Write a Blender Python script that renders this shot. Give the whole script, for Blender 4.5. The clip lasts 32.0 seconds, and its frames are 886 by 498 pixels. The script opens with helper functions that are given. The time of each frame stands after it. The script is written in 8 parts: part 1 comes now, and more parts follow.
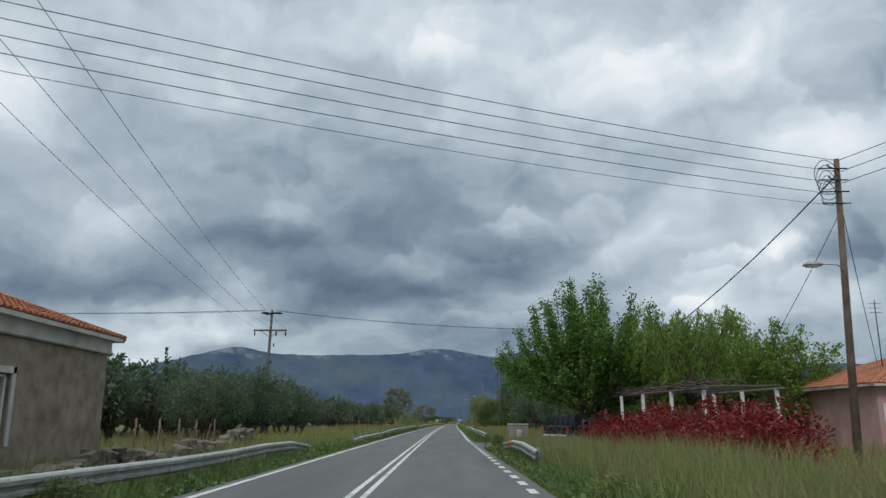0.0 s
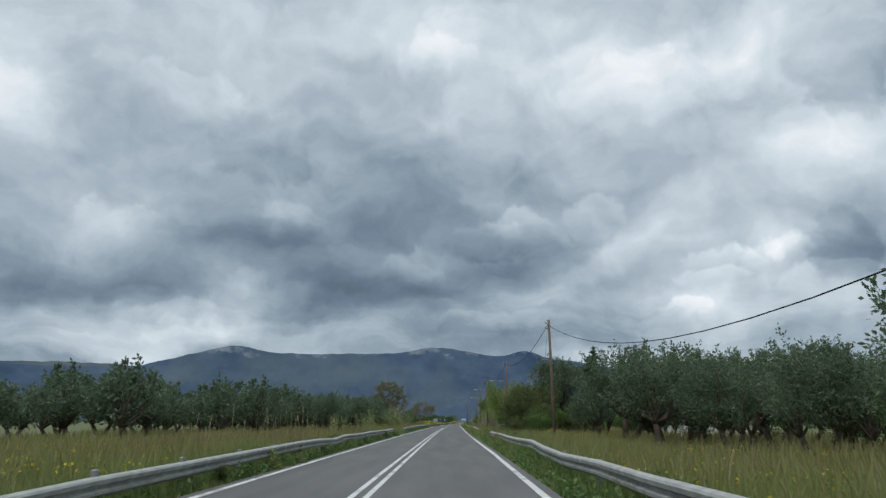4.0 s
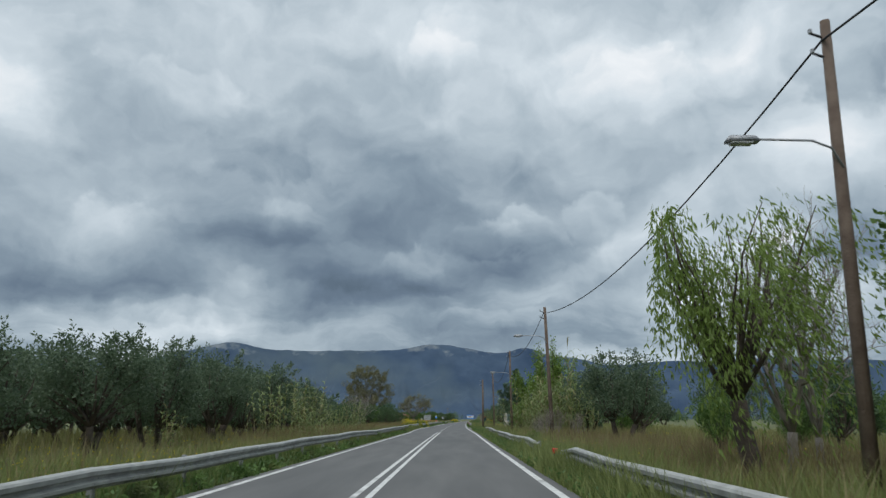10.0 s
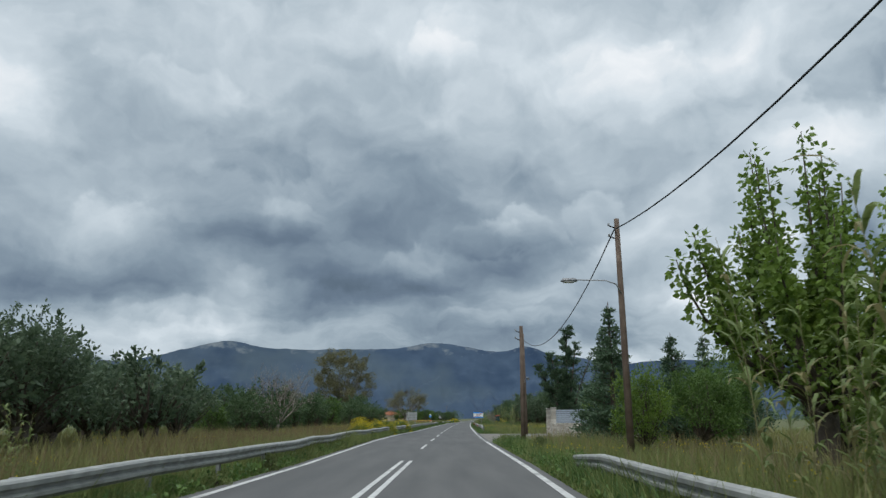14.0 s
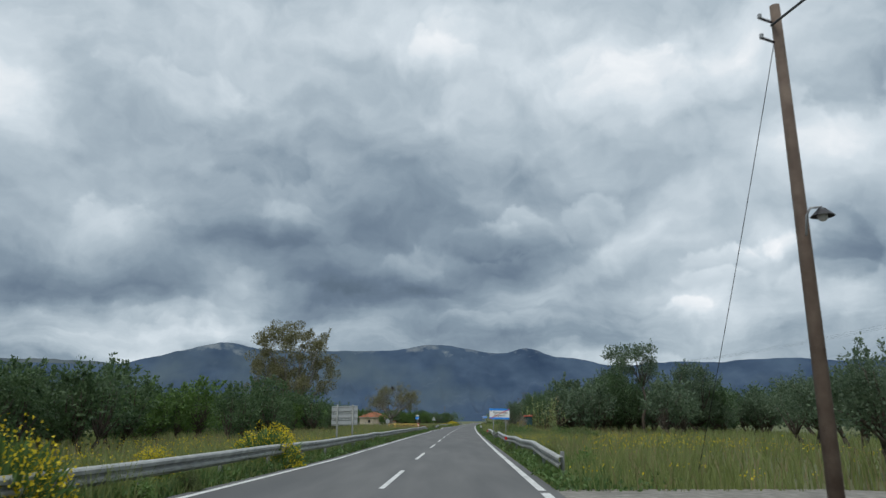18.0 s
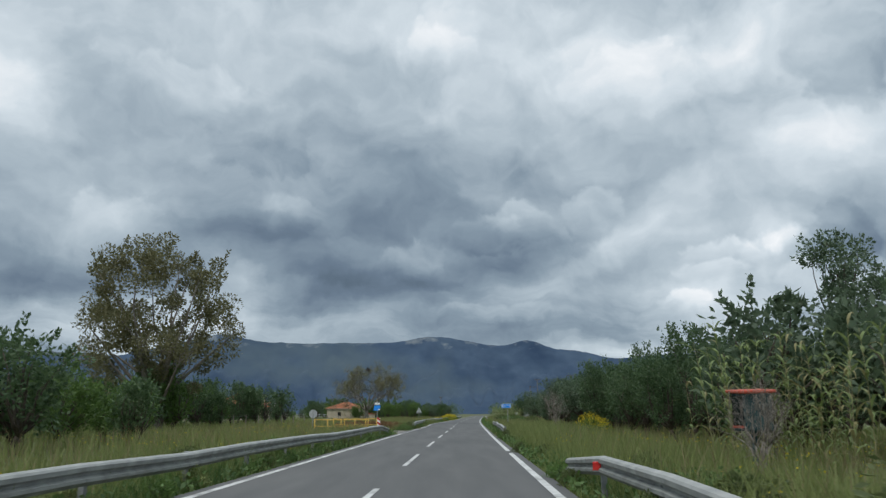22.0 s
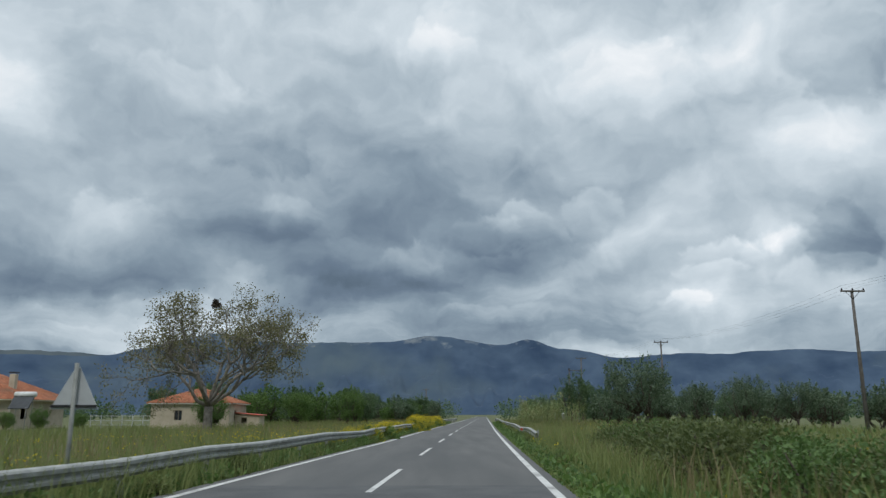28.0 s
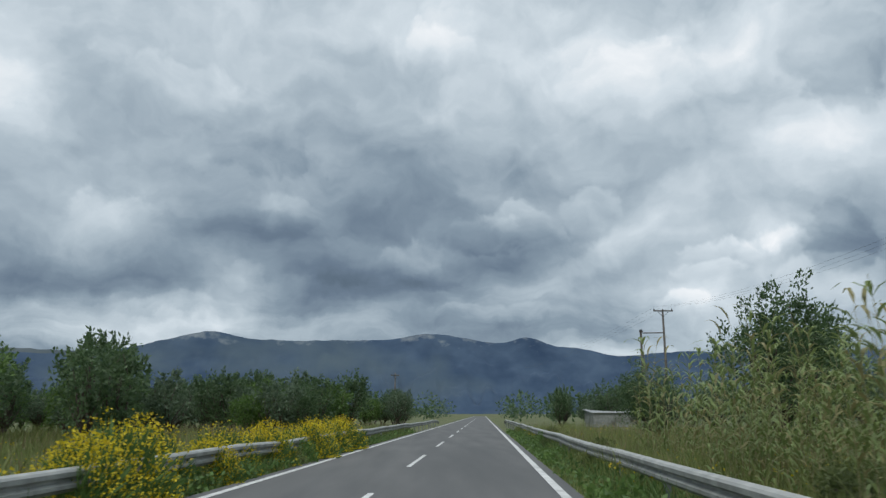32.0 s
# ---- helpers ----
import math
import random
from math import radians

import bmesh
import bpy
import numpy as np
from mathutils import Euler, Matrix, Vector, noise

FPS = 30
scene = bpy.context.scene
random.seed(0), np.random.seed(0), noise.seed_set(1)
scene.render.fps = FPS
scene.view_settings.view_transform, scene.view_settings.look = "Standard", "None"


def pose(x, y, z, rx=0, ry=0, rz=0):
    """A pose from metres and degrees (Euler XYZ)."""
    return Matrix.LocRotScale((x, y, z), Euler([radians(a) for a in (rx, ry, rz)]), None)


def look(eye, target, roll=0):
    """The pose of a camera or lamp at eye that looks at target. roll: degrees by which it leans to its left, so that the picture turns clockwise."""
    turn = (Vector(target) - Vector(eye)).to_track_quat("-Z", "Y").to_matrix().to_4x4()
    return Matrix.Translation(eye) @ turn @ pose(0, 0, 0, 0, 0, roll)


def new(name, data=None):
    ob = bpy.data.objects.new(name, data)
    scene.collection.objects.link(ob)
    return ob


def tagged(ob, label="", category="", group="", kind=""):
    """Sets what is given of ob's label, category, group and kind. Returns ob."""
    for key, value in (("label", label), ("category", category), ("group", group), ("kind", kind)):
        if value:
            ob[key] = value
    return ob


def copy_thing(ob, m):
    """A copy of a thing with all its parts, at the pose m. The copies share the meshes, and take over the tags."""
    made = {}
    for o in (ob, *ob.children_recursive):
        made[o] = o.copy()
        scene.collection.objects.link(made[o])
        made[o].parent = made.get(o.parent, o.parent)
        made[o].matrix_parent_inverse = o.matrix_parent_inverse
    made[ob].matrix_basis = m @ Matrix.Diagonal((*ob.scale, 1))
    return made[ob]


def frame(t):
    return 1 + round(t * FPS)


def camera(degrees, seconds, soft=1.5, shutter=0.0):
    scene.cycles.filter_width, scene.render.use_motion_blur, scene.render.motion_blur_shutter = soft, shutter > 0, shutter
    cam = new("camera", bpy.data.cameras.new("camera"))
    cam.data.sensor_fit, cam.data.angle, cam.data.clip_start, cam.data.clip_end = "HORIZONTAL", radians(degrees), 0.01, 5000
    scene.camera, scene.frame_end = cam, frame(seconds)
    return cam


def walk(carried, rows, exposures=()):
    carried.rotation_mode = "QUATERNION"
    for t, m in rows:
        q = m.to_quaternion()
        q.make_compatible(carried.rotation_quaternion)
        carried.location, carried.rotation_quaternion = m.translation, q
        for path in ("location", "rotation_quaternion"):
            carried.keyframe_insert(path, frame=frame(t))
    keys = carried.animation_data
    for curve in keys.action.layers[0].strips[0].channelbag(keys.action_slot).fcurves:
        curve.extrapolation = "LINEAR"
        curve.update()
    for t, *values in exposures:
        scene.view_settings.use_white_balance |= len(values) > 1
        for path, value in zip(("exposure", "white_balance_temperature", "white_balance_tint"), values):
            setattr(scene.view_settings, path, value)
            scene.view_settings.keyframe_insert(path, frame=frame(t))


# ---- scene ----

def road_x(y):
    """Where the camera's line over the road lies, as metres east, at y metres along it."""
    if y < 0:
        return 0.06 + 0.0093 * y
    if y > 480:
        return road_x(480) + 0.0647 * (y - 480)
    return 0.06 + 0.0092922 * y + 3.4102e-05 * y * y + 3.2752e-08 * y ** 3


# ---- camera ----
EYE = 1.35
cam = camera(61.15, 32.0, soft=1.4, shutter=0.1)
# seconds, metres along the road, tilt up and turn to the left in degrees
DRIVE = [
    (0.0, 0.00, 12.95, -0.52),
    (0.5, 7.00, 12.96, -0.54),
    (1.0, 14.08, 12.97, -0.58),
    (1.5, 21.16, 13.02, -0.58),
    (2.0, 28.24, 12.95, -0.55),
    (2.5, 35.34, 12.93, -0.53),
    (3.0, 42.51, 12.95, -0.52),
    (3.5, 49.62, 12.95, -0.51),
    (4.0, 56.69, 12.93, -0.49),
    (4.5, 63.69, 12.92, -0.48),
    (5.0, 70.63, 12.90, -0.47),
    (5.5, 77.50, 12.89, -0.48),
    (6.0, 84.29, 12.70, -0.52),
    (6.5, 91.05, 12.68, -0.54),
    (7.0, 97.80, 12.60, -0.55),
    (7.5, 104.54, 12.66, -0.54),
    (8.0, 111.26, 12.68, -0.53),
    (8.5, 117.93, 12.76, -0.53),
    (9.0, 124.52, 12.78, -0.52),
    (9.5, 131.09, 12.77, -0.53),
    (10.0, 137.64, 12.78, -0.53),
    (10.5, 144.18, 12.76, -0.53),
    (11.0, 150.72, 12.75, -0.54),
    (11.5, 157.34, 12.72, -0.55),
    (12.0, 164.10, 12.73, -0.58),
    (12.5, 170.93, 12.76, -0.61),
    (13.0, 177.79, 12.77, -0.56),
    (13.5, 184.75, 12.80, -0.55),
    (14.0, 191.73, 12.74, -0.55),
    (14.5, 198.72, 12.83, -0.58),
    (15.0, 205.67, 12.82, -0.58),
    (15.5, 212.59, 12.81, -0.58),
    (16.0, 219.48, 12.79, -0.58),
    (16.5, 226.37, 12.78, -0.58),
    (17.0, 233.26, 12.90, -0.58),
    (17.5, 240.13, 12.93, -0.58),
    (18.0, 246.95, 12.93, -0.56),
    (18.5, 253.73, 13.01, -0.54),
    (19.0, 260.49, 12.86, -0.52),
    (19.5, 267.29, 12.62, -0.54),
    (20.0, 274.21, 12.34, -0.55),
    (20.5, 281.15, 12.32, -0.54),
    (21.0, 288.13, 12.32, -0.56),
    (21.5, 295.16, 12.44, -0.59),
    (22.0, 302.36, 12.40, -0.59),
    (22.5, 309.77, 12.33, -0.57),
    (23.0, 317.42, 12.41, -0.52),
    (23.5, 325.32, 12.41, -0.46),
    (24.0, 333.31, 12.51, -0.46),
    (24.5, 341.29, 12.42, -0.48),
    (25.0, 349.41, 12.32, -0.52),
    (25.5, 357.58, 12.30, -0.55),
    (26.0, 365.79, 12.33, -0.56),
    (26.5, 374.04, 12.36, -0.57),
    (27.0, 382.36, 12.39, -0.57),
    (27.5, 390.75, 12.42, -0.58),
    (28.0, 399.24, 12.46, -0.58),
    (28.5, 407.78, 12.42, -0.58),
    (29.0, 416.36, 12.33, -0.61),
    (29.5, 424.95, 12.25, -0.66),
    (30.0, 433.46, 12.33, -0.69),
    (30.5, 441.85, 12.31, -0.69),
    (31.0, 450.19, 12.32, -0.71),
    (31.5, 458.48, 12.37, -0.72),
    (32.0, 466.79, 12.39, -0.74),
]
walk(cam, [(t, pose(road_x(y), y, EYE, 90 + tilt, 0, turn)) for t, y, tilt, turn in DRIVE])

# ---- sky and sun ----
world = bpy.data.worlds.new("overcast_sky")
scene.world = world
world.use_nodes = True
wn, wl = world.node_tree.nodes, world.node_tree.links
wn.clear()


def wmath(op, a, b=None, c=None):
    n = wn.new("ShaderNodeMath")
    n.operation = op
    for i, v in enumerate((a, b, c)):
        if v is None:
            continue
        if isinstance(v, (int, float)):
            n.inputs[i].default_value = v
        else:
            wl.new(v, n.inputs[i])
    return n.outputs[0]


def wvec(op, a, b):
    n = wn.new("ShaderNodeVectorMath")
    n.operation = op
    for i, v in enumerate((a, b)):
        if isinstance(v, tuple):
            n.inputs[i].default_value = v
        else:
            wl.new(v, n.inputs[i])
    return n.outputs[0]


def wnoise(vector, scale, detail=6.0, rough=0.55, colour=False):
    n = wn.new("ShaderNodeTexNoise")
    n.inputs["Scale"].default_value = scale
    n.inputs["Detail"].default_value = detail
    n.inputs["Roughness"].default_value = rough
    wl.new(vector, n.inputs["Vector"])
    return n.outputs["Color" if colour else "Fac"]


SUN_UP, SUN_TURN = 48.0, 205.0     # degrees over the horizon; clockwise from straight ahead

ray_dir = wn.new("ShaderNodeTexCoord").outputs["Generated"]
parts = wn.new("ShaderNodeSeparateXYZ")
wl.new(ray_dir, parts.inputs[0])
dx, dy, dz = parts.outputs
azimuth = wmath("MULTIPLY", wmath("ARCTAN2", dx, dy), 57.2958)
height = wmath("MULTIPLY", wmath("ARCSINE", dz), 57.2958)
joined = wn.new("ShaderNodeCombineXYZ")
wl.new(azimuth, joined.inputs[0])
wl.new(height, joined.inputs[1])
angles = joined.outputs[0]

# the cloud layer seen in perspective: its texture shrinks towards the horizon
deep = wmath("ADD", wmath("MAXIMUM", dz, 0.0), 0.14)
flat = wn.new("ShaderNodeCombineXYZ")
wl.new(wmath("DIVIDE", dx, deep), flat.inputs[0])
wl.new(wmath("DIVIDE", dy, deep), flat.inputs[1])
layer = flat.outputs[0]

ragged = wvec("SUBTRACT", wnoise(angles, 0.13, 6.0, 0.52, True), (0.5, 0.5, 0.5))
bent = wvec("ADD", angles, wvec("MULTIPLY", ragged, (9.0, 6.5, 0.0)))
lumps = wvec("MULTIPLY", bent, (0.72, 1.0, 1.0))

# cloud texture: broad drift, lumps, and the relief of lumps lit from above
lightness = [wmath("ADD", 0.665, wmath("MULTIPLY", wmath("SUBTRACT", wnoise(layer, 1.3, 8.0, 0.55), 0.5), 0.12))]
upper = wnoise(lumps, 0.17, 7.0, 0.5)
lower = wnoise(wvec("ADD", lumps, (0.5, 1.3, 0.0)), 0.17, 7.0, 0.5)
lightness[0] = wmath("MULTIPLY_ADD", wmath("SUBTRACT", upper, lower), 0.27, lightness[0])
lightness[0] = wmath("MULTIPLY_ADD", wmath("SUBTRACT", upper, 0.5), 0.14, lightness[0])


def cloud(az, el, wide, high, light, turn=0.0):
    """A lighter or darker mass of cloud in that direction; all in degrees."""
    m = wn.new("ShaderNodeMapping")
    m.vector_type = "TEXTURE"
    m.inputs["Location"].default_value = (az, el, 0)
    m.inputs["Rotation"].default_value = (0, 0, radians(turn))
    m.inputs["Scale"].default_value = (wide * 1.5, high * 1.5, 1)
    wl.new(bent, m.inputs["Vector"])
    g = wn.new("ShaderNodeTexGradient")
    g.gradient_type = "SPHERICAL"
    wl.new(m.outputs[0], g.inputs[0])
    lightness[0] = wmath("MULTIPLY_ADD", wmath("POWER", g.outputs["Fac"], 1.3), light * 1.7, lightness[0])


cloud(-31.9, 22.0, 3.7, 4.6, 0.18)
cloud(-25.2, 26.4, 12.7, 5.5, 0.06)
cloud(-12.3, 20.9, 16.5, 6.2, 0.03)
cloud(-19.4, 19.4, 6.5, 4.4, 0.00)
cloud(0.8, 27.8, 4.7, 4.0, 0.05)
cloud(4.1, 23.5, 6.4, 3.3, 0.06)
cloud(11.0, 26.0, 9.0, 5.2, 0.07)
cloud(15.4, 25.0, 5.7, 2.8, 0.07)
cloud(23.9, 25.5, 3.6, 2.3, 0.12)
cloud(18.7, 27.6, 10.7, 3.8, 0.06)
cloud(20.6, 20.6, 10.5, 4.8, 0.03)
cloud(31.6, 23.4, 5.9, 6.8, 0.03)
cloud(29.2, 11.3, 4.1, 3.8, -0.10)
cloud(25.3, 11.7, 4.0, 2.4, 0.20)
cloud(20.0, 7.8, 5.0, 2.8, 0.13)
cloud(29.2, 8.3, 5.4, 1.9, 0.13)
cloud(27.4, 18.1, 7.3, 3.8, 0.09)
cloud(18.5, 14.3, 4.8, 2.5, 0.08)
cloud(13.9, 12.5, 5.9, 2.1, 0.05)
cloud(11.9, 15.8, 3.9, 2.5, 0.07)
cloud(7.0, 15.1, 3.5, 2.1, 0.05)
cloud(10.0, 12.7, 6.5, 1.7, -0.06)
cloud(-5.8, 14.5, 14.5, 5.6, -0.08)
cloud(0.4, 9.4, 11.3, 3.0, -0.06)
cloud(4.8, 11.5, 3.9, 2.2, -0.05)
cloud(-6.6, 9.3, 7.7, 2.6, -0.05)
cloud(-12.0, 15.5, 3.8, 2.1, 0.05)
cloud(-3.2, 12.0, 6.6, 2.2, 0.05)
cloud(-24.7, 13.6, 6.2, 3.5, 0.10)
cloud(-29.8, 15.3, 4.0, 5.2, 0.05)
cloud(-27.9, 10.6, 6.8, 2.3, -0.05)
cloud(-21.7, 9.3, 9.0, 2.0, -0.09)
cloud(-28.7, 8.2, 4.7, 1.5, -0.07)
cloud(-14.2, 9.3, 3.3, 2.9, 0.10)
cloud(-18.1, 7.9, 6.6, 1.4, 0.10)
cloud(-19.5, 6.5, 5.7, 1.0, 0.16)
cloud(-27.2, 7.3, 5.8, 1.2, 0.11)
cloud(-22.8, 5.4, 4.4, 0.9, 0.12)
cloud(-28.1, 5.6, 5.3, 0.9, 0.02)
cloud(-9.0, 6.4, 8.4, 1.4, 0.03)
cloud(1.2, 6.9, 10.4, 1.5, 0.02)
cloud(5.5, 5.8, 7.7, 1.0, -0.06)
cloud(13.1, 6.7, 7.0, 1.7, -0.02)
cloud(15.8, 4.0, 6.8, 1.0, 0.14)
cloud(25.4, 5.0, 7.8, 1.9, 0.02)
cloud(9.0, 8.2, 6.8, 1.7, 0.07)
cloud(-16.0, 12.7, 5.3, 2.5, -0.04)
cloud(23.7, 15.4, 5.3, 2.4, -0.04)
cloud(-29.2, 3.7, 6.5, 1.1, -0.03)
cloud(-8.1, 28.5, 13.8, 4.3, 0.09)
cloud(-17.6, 24.1, 6.7, 2.4, 0.03)

cloud(13.0, 24.0, 9.0, 5.0, 0.03)
cloud(-4.0, 14.0, 16.0, 6.0, 0.035)
cloud(27.0, 21.0, 8.0, 6.0, 0.05)
cloud(-14.0, 11.5, 16.0, 5.0, -0.03)
cloud(-30.5, 26.4, 4.5, 4.0, 0.054)
cloud(9.8, 29.0, 5.5, 3.5, 0.043)
cloud(18.3, 22.6, 5.0, 4.5, 0.049)
cloud(30.6, 26.3, 5.0, 3.5, 0.046)
cloud(22.9, 18.9, 4.0, 3.0, -0.038)
cloud(-29.4, 14.7, 4.0, 3.0, -0.054)
cloud(-17.5, 16.9, 4.0, 3.0, 0.031)
cloud(9.5, 16.0, 4.0, 3.0, -0.038)
cloud(14.9, 16.4, 3.5, 2.6, -0.038)
cloud(2.6, 7.8, 9.0, 2.0, -0.046)
cloud(-12.8, 7.6, 6.0, 1.8, -0.034)
cloud(-21.8, 7.2, 8.0, 1.8, -0.023)
cloud(8.3, 12.0, 5.0, 2.2, 0.023)
cloud(23.4, 11.6, 3.5, 2.5, -0.031)
cloud(30.0, 15.5, 4.0, 3.0, 0.046)

# billowing heads of cloud: a knobbly upper edge that is lit, fading into a shaded belly
knob = wn.new("ShaderNodeTexVoronoi")
knob.feature, knob.inputs["Scale"].default_value = "SMOOTH_F1", 0.42
knob.inputs["Detail"].default_value, knob.inputs["Roughness"].default_value = 3.0, 0.55
wl.new(wvec("ADD", angles, wvec("MULTIPLY", ragged, (3.5, 3.0, 0.0))), knob.inputs["Vector"])
knobs = knob.outputs["Distance"]


def billow(az, el, wide, high, light, shade):
    m = wn.new("ShaderNodeMapping")
    m.vector_type = "TEXTURE"
    m.inputs["Location"].default_value = (az, el, 0)
    m.inputs["Scale"].default_value = (wide, high, 1)
    wl.new(wvec("ADD", angles, wvec("MULTIPLY", ragged, (4.0, 3.0, 0.0))), m.inputs["Vector"])
    g = wn.new("ShaderNodeTexGradient")
    g.gradient_type = "SPHERICAL"
    wl.new(m.outputs[0], g.inputs[0])
    body = wmath("MULTIPLY_ADD", knobs, -0.42, wmath("ADD", g.outputs["Fac"], 0.16))
    edge = wn.new("ShaderNodeMapRange")
    edge.interpolation_type = "SMOOTHSTEP"
    edge.inputs["From Min"].default_value, edge.inputs["From Max"].default_value = 0.15, 0.33
    wl.new(body, edge.inputs["Value"])
    split = wn.new("ShaderNodeSeparateXYZ")
    wl.new(m.outputs[0], split.inputs[0])
    rise = wn.new("ShaderNodeMapRange")
    rise.interpolation_type = "SMOOTHSTEP"
    rise.inputs["From Min"].default_value, rise.inputs["From Max"].default_value = -0.75, 0.6
    rise.inputs["To Min"].default_value, rise.inputs["To Max"].default_value = shade, light
    wl.new(split.outputs[1], rise.inputs["Value"])
    fade = wmath("MULTIPLY", edge.outputs["Result"], rise.outputs["Result"])
    low = wn.new("ShaderNodeMapRange")
    low.interpolation_type = "SMOOTHSTEP"
    low.inputs["From Min"].default_value, low.inputs["From Max"].default_value = -0.95, -0.35
    wl.new(split.outputs[1], low.inputs["Value"])
    lightness[0] = wmath("MULTIPLY_ADD", fade, low.outputs["Result"], lightness[0])


billow(6.9, 14.3, 4.8, 3.6, 0.10, -0.08)
billow(12.2, 15.0, 5.2, 3.6, 0.09, -0.07)
billow(3.8, 13.3, 5.2, 2.8, 0.05, -0.09)
billow(-11.8, 14.9, 5.6, 3.6, 0.055, -0.06)
billow(0.7, 27.0, 4.8, 3.6, 0.07, -0.02)
billow(-24.1, 13.3, 5.8, 4.1, 0.06, -0.04)
billow(-14.0, 9.5, 2.5, 2.8, 0.05, -0.03)
billow(-1.0, 11.1, 6.9, 3.4, 0.06, -0.07)
billow(22.1, 11.0, 5.4, 2.7, 0.12, -0.02)
billow(29.3, 11.7, 4.2, 4.2, -0.05, -0.09)
billow(-18.9, 7.4, 8.6, 1.6, 0.05, -0.03)
billow(4.2, 7.2, 10.1, 1.7, 0.05, -0.05)
billow(-7.1, 11.0, 7.9, 3.3, 0.03, -0.06)
billow(-20.1, 22.5, 10.6, 4.6, 0.04, -0.03)
billow(15.7, 24.4, 9.5, 4.7, 0.05, -0.03)
billow(28.6, 9.5, 5.3, 1.8, 0.08, 0.00)
billow(30.5, 23.6, 5.9, 5.6, -0.02, -0.10)
billow(-13.6, 20.4, 8.4, 5.4, -0.02, -0.06)
billow(24.6, 11.2, 4.6, 2.4, 0.075, -0.03)
billow(21.0, 9.8, 3.8, 1.7, 0.08, -0.02)
billow(18.6, 8.0, 3.2, 1.5, 0.09, -0.02)
cloud(12.5, 25.5, 5.5, 3.0, -0.035)
cloud(-31.5, 22.5, 4.0, 4.0, -0.05)
cloud(14.2, 13.3, 8.2, 1.6, 0.08, 30)
cloud(7.7, 10.0, 4.8, 1.6, 0.07, 20)
cloud(9.9, 11.4, 6.0, 1.0, -0.05, 28)
cloud(23.3, 15.9, 6.7, 2.4, 0.05, 20)
cloud(-4.2, 14.1, 7.9, 2.8, -0.04, 15)
cloud(-1.0, 8.3, 6.6, 1.6, 0.04, 10)

# drawn-out streaks in the low cloud over the mountains
streak = wnoise(wvec("MULTIPLY", bent, (0.10, 0.62, 1.0)), 1.0, 7.0, 0.58)
band = wn.new("ShaderNodeMapRange")
band.interpolation_type = "SMOOTHSTEP"
band.inputs["From Min"].default_value, band.inputs["From Max"].default_value = 12.0, 6.0
wl.new(height, band.inputs["Value"])
lightness[0] = wmath("MULTIPLY_ADD", wmath("MULTIPLY", wmath("SUBTRACT", streak, 0.5), band.outputs["Result"]), 0.30, lightness[0])
# fine broken texture over all of it
lightness[0] = wmath("MULTIPLY_ADD", wmath("SUBTRACT", wnoise(lumps, 0.55, 8.0, 0.6), 0.5), 0.04, lightness[0])

# thinner, brighter cloud overhead and behind
lightness[0] = wmath("ADD", wmath("MINIMUM", wmath("MULTIPLY", wmath("SMOOTH_MAX", wmath("SUBTRACT", dz, 0.43), 0.0, 0.06), 0.75), 0.06), lightness[0])
lightness[0] = wmath("MULTIPLY_ADD", wmath("SMOOTH_MAX", wmath("SUBTRACT", dz, 0.56), 0.0, 0.1), 0.55, lightness[0])
tone = wn.new("ShaderNodeValToRGB")
wl.new(lightness[0], tone.inputs[0])
stops = tone.color_ramp.elements
stops[0].position, stops[0].color = 0.34, (0.074, 0.11, 0.15, 1)
stops[1].position, stops[1].color = 1.0, (0.96, 0.99, 1.02, 1)
for at, shade in ((0.50, (0.148, 0.204, 0.276, 1)), (0.62, (0.258, 0.334, 0.408, 1)), (0.75, (0.452, 0.54, 0.610, 1)), (0.88, (0.684, 0.768, 0.832, 1))):
    stops.new(at).color = shade
clear = wn.new("ShaderNodeTexSky")
clear.sky_type, clear.sun_disc = "NISHITA", False
clear.sun_elevation, clear.sun_rotation = radians(SUN_UP), radians(SUN_TURN)
clear_bg, cloud_bg = wn.new("ShaderNodeBackground"), wn.new("ShaderNodeBackground")
wl.new(clear.outputs[0], clear_bg.inputs[0])
clear_bg.inputs[1].default_value = 0.06
wl.new(tone.outputs[0], cloud_bg.inputs[0])
wl.new(wmath("MULTIPLY_ADD", wmath("SMOOTH_MAX", wmath("SUBTRACT", dz, 0.58), 0.0, 0.1), 1.5, 0.97), cloud_bg.inputs[1])
cover = wn.new("ShaderNodeMixShader")
cover.inputs[0].default_value = 0.96
wl.new(clear_bg.outputs[0], cover.inputs[1])
wl.new(cloud_bg.outputs[0], cover.inputs[2])
wl.new(cover.outputs[0], wn.new("ShaderNodeOutputWorld").inputs[0])

sun = new("sun", bpy.data.lights.new("sun", "SUN"))
sun.data.energy, sun.data.angle, sun.data.color = 1.05, radians(14), (1.0, 0.97, 0.92)
sun_from = Vector((math.sin(radians(SUN_TURN)) * math.cos(radians(SUN_UP)), math.cos(radians(SUN_TURN)) * math.cos(radians(SUN_UP)), math.sin(radians(SUN_UP))))
sun.matrix_world = look(sun_from * 60, (0, 0, 0))

